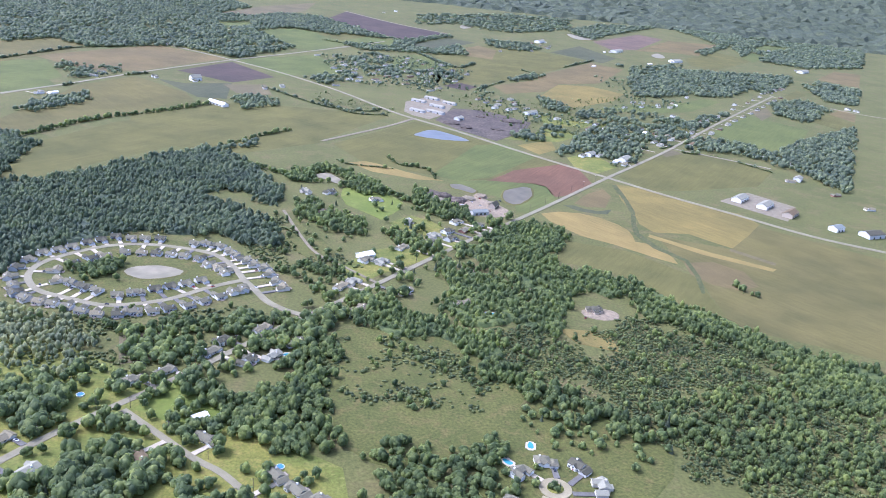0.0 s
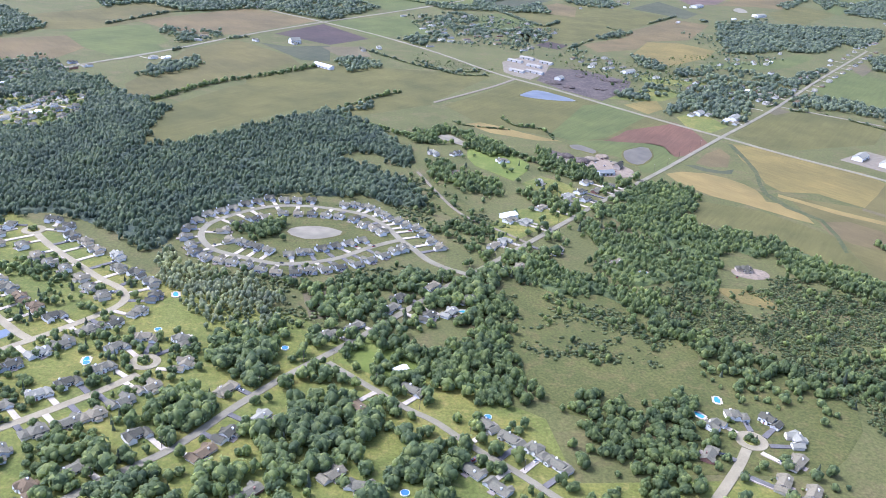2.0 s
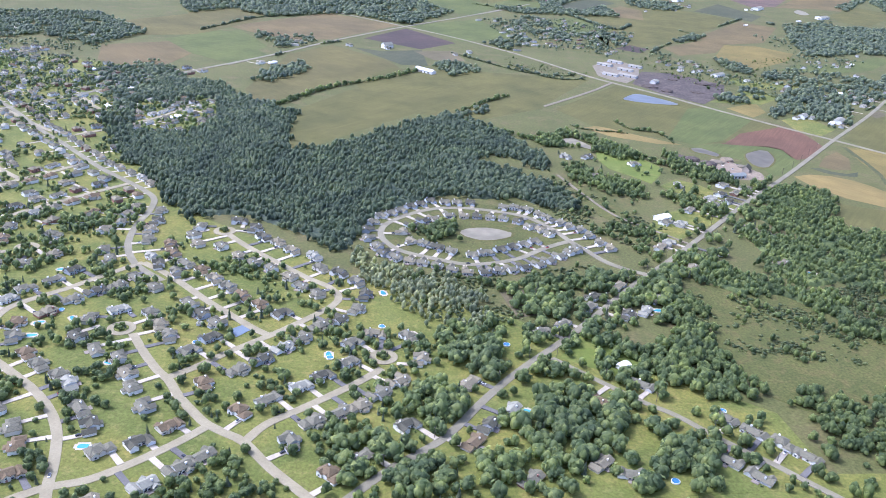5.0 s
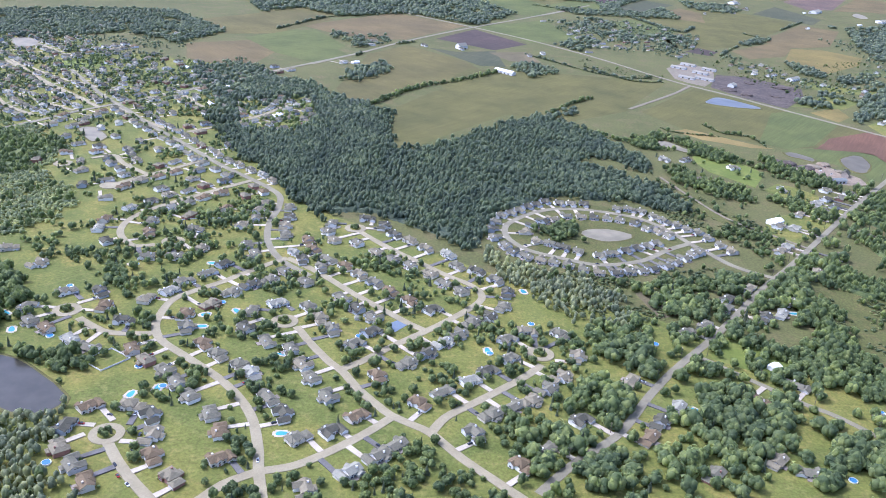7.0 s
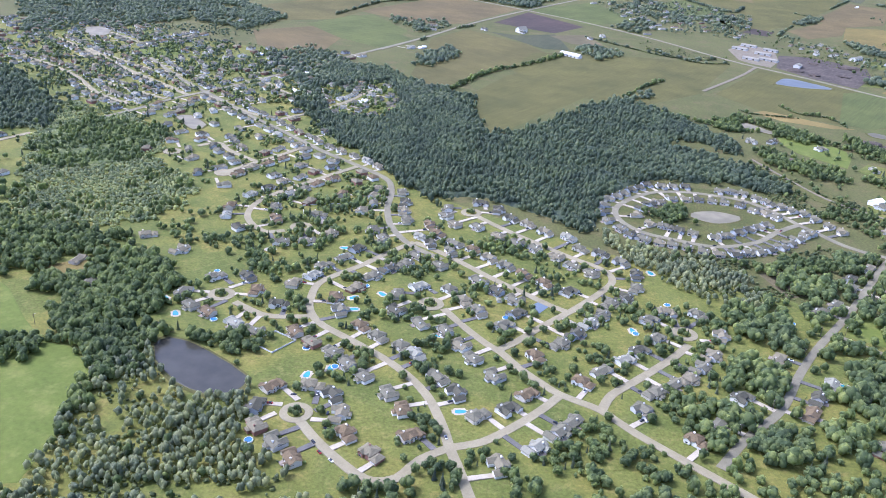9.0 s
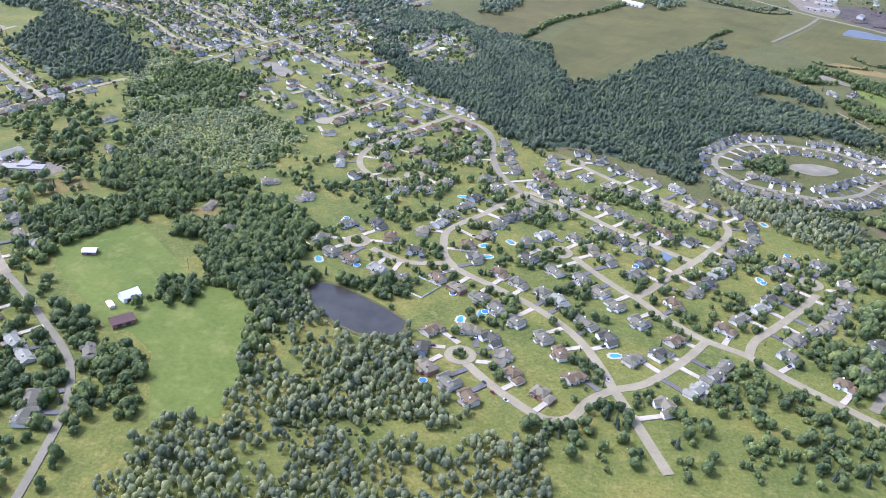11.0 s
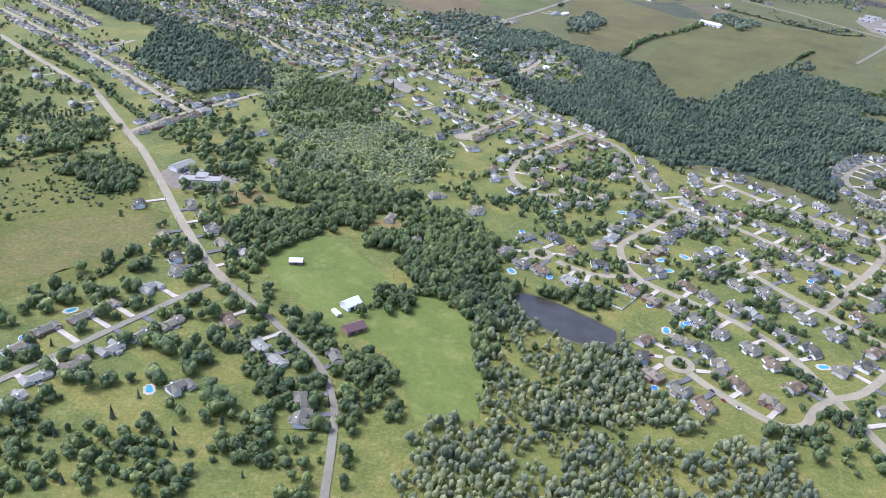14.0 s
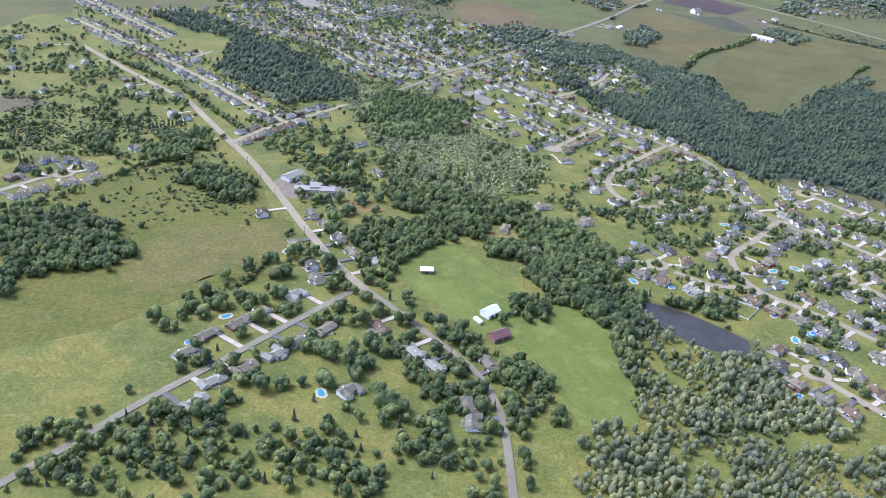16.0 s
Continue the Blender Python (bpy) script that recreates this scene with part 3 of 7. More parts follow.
def place_house(x, y, shape, wall, roof, detail, group):
    """Sets a house down facing the nearest street, with a drive to it."""
    key = (shape, wall, roof, detail)
    roads = np.array(ROAD_POINTS)
    d = np.hypot(roads[:, 0] - x, roads[:, 1] - y)
    k = int(d.argmin())
    rx, ry, tx, ty, wide = roads[k]
    if d[k] < wide / 2 + 5.0:        # too near the kerb: stand back
        push = wide / 2 + 6.0 - d[k]
        ux, uy = (x - rx) / (d[k] + 1e-6), (y - ry) / (d[k] + 1e-6)
        x, y = x + ux * push, y + uy * push
    side = (x - rx) * -ty + (y - ry) * tx
    nx, ny = (-ty, tx) if side > 0 else (ty, -tx)      # from the street to the house
    if d[k] > 45:
        a = random.uniform(0, 6.28)
        nx, ny = math.cos(a), math.sin(a)
    turn = math.degrees(math.atan2(ny, nx)) - 90 + random.uniform(-6, 6)
    m = pose(x, y, 0, 0, 0, turn) @ Matrix.Diagonal((1.02, 1.02, 0.96, 1.0) if shape == "patio" else (1.05, 1.05, 0.94, 1.0))
    if key not in built:
        built[key] = house(*key)
        h = built[key][0]
        h.matrix_world = m
        tagged(h, f"{WALL_WORD[wall]} {SHAPE_WORD[shape]} under {ROOF_WORD[roof]} shingles", "house", group)
    else:
        h = copy_thing(built[key][0], m)
        h["group"] = group
    occupy(x, y, 6.2)
    for _ in range(5):       # bushes along the walls
        a = random.uniform(0, 6.28)
        BUSHES.append((x + 6.0 * math.cos(a), y + 5.2 * math.sin(a)))
    # the drive, from the garage to the street's edge
    gx = built[key][1]
    start = m @ Vector((gx, -3.2, 0))
    if d[k] < 45:
        reach = (start.x - rx) * nx + (start.y - ry) * ny - wide / 2 + 0.3
        if reach > 2:
            layer[0] += 0.0005
            half = 1.35
            ex, ey = start.x - nx * reach, start.y - ny * reach
            px, py = -ny, nx
            z = 0.12 + layer[0]
            bm = bmesh.new()
            top = [bm.verts.new((cx + s * px, cy + s * py, z)) for cx, cy, s in ((start.x, start.y, -half), (ex, ey, -half * 1.15), (ex, ey, half * 1.15), (start.x, start.y, half))]
            low = [bm.verts.new((v.co.x, v.co.y, 0)) for v in top]
            bm.faces.new(top)
            for i in range(4):
                bm.faces.new((low[i], low[(i + 1) % 4], top[(i + 1) % 4], top[i]))
            pale = random.random() < 0.68
            tagged(new("driveway", bm_mesh("driveway", bm, M["drive" if pale else "drive_dark"])),
                   "pale concrete driveway from a garage to the street" if pale else "dark asphalt driveway from a garage to the street", "driveway", kind="structure")
            if reach > 5 and detail and len(PARKED) < 70 and random.random() < 0.3:
                PARKED.append((start.x - nx * 2.6, start.y - ny * 2.6, turn + 90, z))
            for u in np.linspace(0, 1, 6):
                occupy(start.x + (ex - start.x) * u, start.y + (ey - start.y) * u, 2.2)
    return h


FAR = {"v": [], "f": [], "m": [], "n": 0, "mats": []}


def far_house(x, y, shape, wall, roof):
    """A distant house, added to one joined mesh of them all."""
    key = (shape, wall, roof, "plain")
    if key not in built:
        proto, gx = house(shape, wall, roof, False)
        vs, fs, ms, n = [], [], [], 0
        for o in proto.children_recursive:
            o.data.calc_loop_triangles()
            vs += [tuple(v.co) for v in o.data.vertices]
            fs += [tuple(k + n for k in t.vertices) for t in o.data.loop_triangles]
            mat = o.data.materials[0]
            if mat not in FAR["mats"]:
                FAR["mats"].append(mat)
            ms += [FAR["mats"].index(mat)] * len(o.data.loop_triangles)
            n = len(vs)
        for o in (*proto.children_recursive, proto):
            bpy.data.objects.remove(o)
        built[key] = (np.array(vs), np.array(fs), np.array(ms))
    roads = np.array(ROAD_POINTS)
    d = np.hypot(roads[:, 0] - x, roads[:, 1] - y)
    k = int(d.argmin())
    a = math.atan2(y - roads[k, 1], x - roads[k, 0]) - math.pi / 2 + random.uniform(-0.1, 0.1)
    v, f, m = built[key]
    c, s = math.cos(a), math.sin(a)
    FAR["v"].append(np.c_[(v[:, 0] * c - v[:, 1] * s) * 1.0 + x, (v[:, 0] * s + v[:, 1] * c) * 1.0 + y, v[:, 2] * 0.94])
    FAR["f"].append(f + FAR["n"])
    FAR["m"].append(m)
    FAR["n"] += len(v)
    occupy(x, y, 5.5)
    if 11 < d[k] < 40 or d[k] < 40 and random.random() < 0.8:      # its drive
        n = FAR["n"]
        drive = M["drive"]
        if drive not in FAR["mats"]:
            FAR["mats"].append(drive)
        px, py, qx, qy = x + 4.3 * c + 3 * s, y + 4.3 * s - 3 * c, 1.3 * c, 1.3 * s
        lx, ly = s * (d[k] - 3), -c * (d[k] - 3)
        FAR["v"].append(np.array([(px - qx, py - qy, 0.3), (px + qx, py + qy, 0.3), (px + qx + lx * 0.7, py + qy + ly * 0.7, 0.3), (px - qx + lx * 0.7, py - qy + ly * 0.7, 0.3)]))
        FAR["f"].append(np.array([(n, n + 1, n + 2), (n, n + 2, n + 3)]))
        FAR["m"].append(np.full(2, FAR["mats"].index(drive)))
        FAR["n"] += 4


SUBURB = [("colonial", "white", "roof_grey"), ("hip", "beige", "roof_taupe"), ("ell", "grey", "roof_grey"), ("colonial", "blue_grey", "roof_dark"),
          ("hip", "white", "roof_brown"), ("ell", "white", "roof_dark"), ("colonial", "beige", "roof_brown"), ("hip", "beige", "roof_grey"),
          ("ell", "white", "roof_taupe"), ("colonial", "white", "roof_light"), ("hip", "brick", "roof_taupe"), ("hip", "white", "roof_grey"), ("ranch", "white", "roof_grey")]
PATIO = [("patio", "grey", "roof_grey"), ("patio", "blue_grey", "roof_dark"), ("colonial", "grey", "roof_grey"), ("patio", "white", "roof_grey"), ("patio", "beige", "roof_taupe")]
RURAL = [("ranch", "white", "roof_grey"), ("ranch", "white", "roof_taupe"), ("ranch", "beige", "roof_taupe"), ("colonial", "white", "roof_dark"), ("ranch", "grey", "roof_grey"), ("ranch", "white", "roof_light"), ("ell", "white", "roof_grey"), ("ranch", "brick", "roof_grey"), ("ranch", "beige", "roof_brown"), ("hip", "white", "roof_grey"), ("ell", "beige", "roof_light")]
PALE = [("ranch", "white", "metal_roof"), ("ranch", "white", "roof_light"), ("colonial", "white", "roof_grey"), ("ell", "white", "roof_light")]
standing = []


def houses(kinds, detail, group, points):
    for x, y in points:
        if all((x - a) ** 2 + (y - b) ** 2 > (64 if kinds is PATIO else 170 if not detail else 92 if kinds is SUBURB else 130) for a, b in standing):
            standing.append((x, y))
            if detail:
                place_house(x, y, *random.choice(kinds), detail, group)
            else:
                far_house(x, y, *random.choice(kinds))


def wooded(x, y):
    """Whether a place lies in one of the woods between the estates."""
    at = np.array([x]), np.array([y])
    return any(inside(w, *at)[0] for w in WOODED) and not inside(GLADE, *at)[0]


def line_street(kinds, group, points, gap, setback, box_=None):
    """Rows of houses along both sides of a street."""
    line = spline(points, 1.0)
    for side in (-1, 1):
        run = gap / 2
        for i in range(1, len(line)):
            step = line[i] - line[i - 1]
            run += np.hypot(*step)
            if run >= gap:
                run = random.uniform(-1.5, 1.5)
                t = step / (np.hypot(*step) + 1e-9)
                x, y = line[i] + np.array((-t[1], t[0])) * side * (setback + random.uniform(-1, 1.5))
                if free(np.array([x]), np.array([y]))[0] and not wooded(x, y):
                    houses(kinds, False, group, [(float(x), float(y))])


def estate(kinds, poly, gap):
    """Distant houses filling a patch of land."""
    for x, y in scatter(poly, gap, 0.3, 0.0, 5):
        if wooded(x, y):
            continue
        houses(kinds, False, "", [(float(x), float(y))])


# ---- pools, sheds, barns ----
def pool(x, y, kind, turn):
    """A round pool above ground, or a sunken one in a pale deck."""
    p = new("swimming_pool")
    p.matrix_world = pose(x, y, 0, 0, 0, turn)
    if kind == "round":
        bm = bmesh.new()
        bmesh.ops.create_cone(bm, cap_ends=True, segments=24, radius1=2.1, radius2=2.1, depth=0.8, matrix=Matrix.Translation((0, 0, 0.4)))
        part("wall", bm, M["trim"], p)
        bm = bmesh.new()
        bmesh.ops.create_cone(bm, cap_ends=True, segments=24, radius1=1.85, radius2=1.85, depth=0.06, matrix=Matrix.Translation((0, 0, 0.83)))
        part("water", bm, M["pool_blue"], p)
        tagged(p, "round above-ground swimming pool with a white rim", "pool", "garden pools")
    else:
        bm = bmesh.new()
        box(bm, -4.0, 4.0, -2.7, 2.7, 0, 0.36)
        bmesh.ops.bevel(bm, geom=[e for e in bm.edges if abs(e.verts[0].co.z - e.verts[1].co.z) > 0.1], offset=1.2, segments=3, affect="EDGES")
        part("deck", bm, M["drive"], p, "pale paved deck")
        bm = bmesh.new()
        ring = [(2.9 * math.cos(a) + 0.5 * math.cos(2 * a), 1.55 * math.sin(a) + 0.2 * math.cos(a)) for a in np.linspace(0, 2 * math.pi, 26)[:-1]]
        top = [bm.verts.new((a, b, 0.41)) for a, b in ring]
        low = [bm.verts.new((a * 1.04, b * 1.06, 0.35)) for a, b in ring]
        bm.faces.new(top)
        for i in range(25):
            bm.faces.new((low[i - 1], low[i], top[i], top[i - 1]))
        part("water", bm, M["pool"], p)
        tagged(p, "sunken turquoise swimming pool in a pale paved deck", "pool", "garden pools")
    occupy(x, y, 5)


def barn(name, x, y, w, d, eave, rise, turn, wall, roof, label, along="x", doors=2):
    b = new(name)
    b.matrix_world = pose(x, y, 0, 0, 0, turn)
    bm = bmesh.new()
    gable(bm, -w / 2, w / 2, -d / 2, d / 2, 0, eave, rise, along)
    part("wall", bm, M[wall], b)
    bm = bmesh.new()
    gable_roof(bm, -w / 2, w / 2, -d / 2, d / 2, eave, rise, along, 0.4, 0.18)
    part("roof", bm, M[roof], b)
    for k in range(doors):
        bm = bmesh.new()
        c = (k - (doors - 1) / 2) * w / max(doors, 1) * 0.8
        box(bm, c - 1.1, c + 1.1, -d / 2 - 0.08, -d / 2 + 0.02, 0, min(eave - 0.15, 2.1))
        part("door", bm, M["roof_dark"], b, "dark sliding door")
    tagged(b, label, "barn" if name != "shed" else "shed")
    for u in np.linspace(-w / 2, w / 2, 5):
        q = b.matrix_world @ Vector((u, 0, 0))
        occupy(q.x, q.y, d / 2 + 2)
    return b


def car(x, y, turn, paint):
    c = new("car")
    c.matrix_world = pose(x, y, 0.3, 0, 0, turn)
    bm = bmesh.new()
    box(bm, -1.45, 1.45, -0.58, 0.58, 0.2, 0.62)
    bmesh.ops.bevel(bm, geom=bm.edges[:], offset=0.12, segments=2, affect="EDGES")
    part("body", bm, M["car_" + paint], c)
    bm = bmesh.new()
    vs = box(bm, -0.85, 0.75, -0.52, 0.52, 0.6, 0.98)
    for v in vs[4:]:
        v.co.x *= 0.72
        v.co.y *= 0.86
    part("cabin", bm, M["glass"], c, "dark glazed cabin")
    for wx in (-0.9, 0.9):
        for wy in (-0.52, 0.52):
            bm = bmesh.new()
            bmesh.ops.create_cone(bm, cap_ends=True, segments=12, radius1=0.22, radius2=0.22, depth=0.16, matrix=Matrix.Translation((wx, wy, 0.22)) @ pose(0, 0, 0, 90, 0, 0))
            part("wheel", bm, M["rubber"], c)
    return tagged(c, {"white": "white parked car with dark windows", "dark": "dark parked car with dark windows", "red": "red parked car with dark windows"}[paint], "car", "parked cars")


def fence(points, h, mat, label, gap=2.4):
    """Posts and panels along a line of corners."""
    f = new("fence")
    f.matrix_world = pose(points[0][0], points[0][1], 0)
    ox, oy = points[0]
    for (x0, y0), (x1, y1) in zip(points, points[1:]):
        n = max(1, round(math.hypot(x1 - x0, y1 - y0) / gap))
        a = math.atan2(y1 - y0, x1 - x0)
        seg = math.hypot(x1 - x0, y1 - y0) / n
        for i in range(n):
            m = pose(x0 - ox + (x1 - x0) * (i + 0.5) / n, y0 - oy + (y1 - y0) * (i + 0.5) / n, 0, 0, 0, math.degrees(a))
            bm = bmesh.new()
            box(bm, -seg / 2 + 0.08, seg / 2 - 0.08, -0.04, 0.04, 0.08, h)
            bmesh.ops.transform(bm, matrix=m, verts=bm.verts)
            part("panel", bm, M[mat], f)
            bm = bmesh.new()
            box(bm, -seg / 2 - 0.09, -seg / 2 + 0.09, -0.09, 0.09, 0, h + 0.12)
            bmesh.ops.transform(bm, matrix=m, verts=bm.verts)
            part("post", bm, M[mat], f)
    return tagged(f, label, "fence")


for x, y in ((173, 527), (182, 523), (166, 522), (176, 515)):
    occupy(x, y, 8)

# ---- trees ----
LOBE_F = np.array([(0, 1 + k, 1 + (k + 1) % 5) for k in range(5)] + [(1 + k, 6 + k, 1 + (k + 1) % 5) for k in range(5)] + [(1 + (k + 1) % 5, 6 + k, 6 + (k + 1) % 5) for k in range(5)])


def lobe(rnd, at, size, tall):
    """One rounded bough of leaves, uneven in outline, open below."""
    turn = rnd.uniform(0, 1.2)
    v = [(at[0] + rnd.uniform(-0.2, 0.2) * size, at[1] + rnd.uniform(-0.2, 0.2) * size, at[2] + tall * rnd.uniform(0.85, 1.15))]
    for lean, reach, z in ((0.0, 0.92, 0.3), (0.63, 0.78, -0.6)):
        for k in range(5):
            r = size * reach * rnd.uniform(0.8, 1.2)
            q = turn + lean + k * 1.2566
            v.append((at[0] + r * math.cos(q), at[1] + r * math.sin(q), at[2] + tall * (z + rnd.uniform(-0.15, 0.15))))
    return np.array(v)


def crown(seed, clumps):
    """A crown of rounded boughs with loose sprays of leaves round them, lobed and gapped, one unit in radius, its foot at z = 0."""
    rnd = random.Random(seed)
    boughs = 1 if clumps < 2 else 2 if clumps < 4 else 3 if clumps < 5 else 4 if clumps < 7 else 6 if clumps < 12 else 12
    vs, fs, n = [], [], 0
    for k in range(boughs):
        a = k * 2.4 + rnd.uniform(-0.4, 0.4)
        if k == 0:
            at, size, tall = (0, 0, 1.0), (0.9 if boughs < 3 else 0.72), (0.85 if boughs > 1 else 0.75)
        else:
            out = rnd.uniform(0.42, 0.62)
            size = rnd.uniform(0.4, 0.56) * (1.0 if boughs < 8 else 0.86)
            at, tall = (out * math.cos(a), out * math.sin(a), rnd.uniform(0.5, 1.25)), size * rnd.uniform(0.95, 1.25)
        v = lobe(rnd, at, size, tall)
        vs.append(v)
        fs.append(LOBE_F + n)
        n += len(v)
    for k in range(3 if clumps < 2 else 48 if clumps > 12 else clumps * 2):
        up = rnd.uniform(-0.5, 1.0)
        a = rnd.uniform(0, 6.28)
        q = math.sqrt(1 - up * up)
        out = Vector((q * math.cos(a), q * math.sin(a), up))
        at = Vector((0, 0, 0.95)) + Vector((out.x, out.y, out.z * 0.9)) * rnd.uniform(0.7, 1.0)
        tilt = (out + Vector((rnd.uniform(-0.4, 0.4), rnd.uniform(-0.4, 0.4), rnd.uniform(0.0, 0.5)))).normalized()
        side = tilt.orthogonal().normalized()
        fore = tilt.cross(side)
        size = rnd.uniform(0.2, 0.34) * (0.8 if clumps > 7 else 1.0)
        turn = rnd.uniform(0, 6.28)
        vs.append(np.array([tuple(at + (side * math.cos(turn + j * 2.09) + fore * math.sin(turn + j * 2.09)) * size * rnd.uniform(0.7, 1.3)) for j in range(3)]))
        fs.append(np.array([(n, n + 1, n + 2)]))
        n += 3
    return np.vstack(vs), np.vstack(fs)


def spire(seed):
    """A conifer: tiers of drooping skirts."""
    rnd = random.Random(seed)
    vs, fs = [], []
    for k in range(5):
        z, r = 0.25 + k * 0.5, 0.62 - k * 0.115
        base = len(vs)
        vs.append((0, 0, z + 0.8))
        for i in range(9):
            a = i * 0.698 + rnd.uniform(-0.2, 0.2)
            q = r * rnd.uniform(0.75, 1.2)
            vs.append((q * math.cos(a), q * math.sin(a), z - rnd.uniform(0, 0.15)))
        fs += [(base, base + 1 + i, base + 1 + (i + 1) % 9) for i in range(9)]
    return np.array(vs), np.array(fs)


def trunk_bm(height, radius):
    bm = bmesh.new()
    bmesh.ops.create_cone(bm, cap_ends=True, segments=7, radius1=radius, radius2=radius * 0.45, depth=height, matrix=Matrix.Translation((0, 0, height / 2)))
    for k in range(4):
        a = k * 1.7
        m = Matrix.Translation((0, 0, height * (0.55 + 0.1 * k))) @ pose(0, 0, 0, 48, 0, math.degrees(a)) @ Matrix.Translation((0, 0, height * 0.22))
        bmesh.ops.create_cone(bm, cap_ends=False, segments=5, radius1=radius * 0.45, radius2=radius * 0.15, depth=height * 0.45, matrix=m)
    return bm


def tree_kind(seed, kind):
    t = new("tree")
    if kind == "spruce":
        v, f = spire(seed)
        v = v * (1.9, 1.9, 1.9)
        part("trunk", trunk_bm(2.0, 0.14), M["bark"], t)
        mat, label = M["needle"], "dark green spruce tree on a lawn"
    else:
        v, f = crown(seed, 20)
        v = v * (2.7, 2.7, 2.5) + (0, 0, 0.3)
        part("trunk", trunk_bm(2.6, 0.22), M["bark"], t)
        mat, label = M["leaf_yard" if kind == "maple" else "leaf"], ("bright green broadleaf garden tree with a rounded crown" if kind == "maple" else "dark green broadleaf tree with an uneven crown")
    c = new("crown", mesh_of("crown", v, f, [mat], smooth=kind != "spruce"))
    c.parent = t
    return tagged(t, label, "tree", "garden trees")


def scatter(poly, spacing, jitter=0.45, clump=0.0, seed=1, carve=False):
    """Places in a patch of land, on a shaken grid, clear of what is built; clump thins them out in drifts."""
    rng = np.random.default_rng(seed)
    p = np.array(poly, dtype=float)
    x, y = np.meshgrid(np.arange(p[:, 0].min(), p[:, 0].max(), spacing), np.arange(p[:, 1].min(), p[:, 1].max(), spacing))
    x, y = x.ravel(), y.ravel()
    x = x + rng.uniform(-jitter, jitter, x.size) * spacing
    y = y + rng.uniform(-jitter, jitter, y.size) * spacing
    wx, wy = x + 4 * np.sin(y * 0.21) + 2.5 * np.sin(y * 0.63), y + 4 * np.sin(x * 0.19) + 2.5 * np.sin(x * 0.57)
    ok = inside(poly, wx, wy) & free(x, y)
    if carve:
        for crop_ in CROPS:
            ok &= ~inside(crop_, x, y)
    if clump:
        dens = np.array([noise.noise((a * 0.035, b * 0.035, seed * 0.7)) + 0.6 * noise.noise((a * 0.11, b * 0.11, seed)) for a, b in zip(x, y)])
        ok &= dens + rng.uniform(-0.35, 0.35, x.size) > clump
    return np.c_[x[ok], y[ok]]


def canopy(name, poly, cell, height, mat, label, seed, wob=1.0, low=0.6, rise=0.0):
    """Far woodland: one uneven roof of crowns over a patch of land."""
    p = np.array(poly, dtype=float)
    xs, ys = np.arange(p[:, 0].min() - cell, p[:, 0].max() + cell, cell), np.arange(p[:, 1].min() - cell, p[:, 1].max() + cell, cell)
    rng = np.random.default_rng(seed)
    x, y = np.meshgrid(xs, ys)
    x = x + rng.uniform(-0.4, 0.4, x.shape) * cell
    y = y + rng.uniform(-0.4, 0.4, y.shape) * cell
    wx, wy = x + wob * (14 * np.sin(y * 0.021) + 9 * np.sin(y * 0.083)), y + wob * (14 * np.sin(x * 0.019) + 9 * np.sin(x * 0.077))
    on = inside(poly, wx, wy)
    for crop_ in CROPS if not rise else ():
        on &= ~inside(crop_, x, y)
    if wob < 1:
        for sx, sy in ((4, 0), (-4, 0), (0, 4), (0, -4)):
            on &= inside(poly, wx + sx, wy + sy) & free(x + sx * 0.5, y + sy * 0.5)
    z = np.where(on, height * rng.uniform(low, 1.25, x.shape), -1.0)
    if rise:
        z = z + rise * np.clip((np.hypot(x, y) - 3300) / 1500, 0, 1.1) ** 1.5
    rows, cols = x.shape
    idx = np.arange(rows * cols).reshape(rows, cols)
    q = np.stack([idx[:-1, :-1], idx[:-1, 1:], idx[1:, 1:], idx[1:, :-1]], -1).reshape(-1, 4)
    q = q[on.ravel()[q].any(axis=1)]
    flip = rng.random(len(q)) < 0.5
    tri = np.vstack([np.where(flip[:, None], q[:, [0, 1, 2]], q[:, [0, 1, 3]]), np.where(flip[:, None], q[:, [0, 2, 3]], q[:, [1, 2, 3]])])
    used, inv = np.unique(tri, return_inverse=True)
    return tagged(new(name, mesh_of(name, np.c_[x.ravel(), y.ravel(), z.ravel()][used], inv.reshape(-1, 3), [M[mat]], smooth=wob < 1)), label, "wood", kind="stuff")


TRIANGLES = [0]


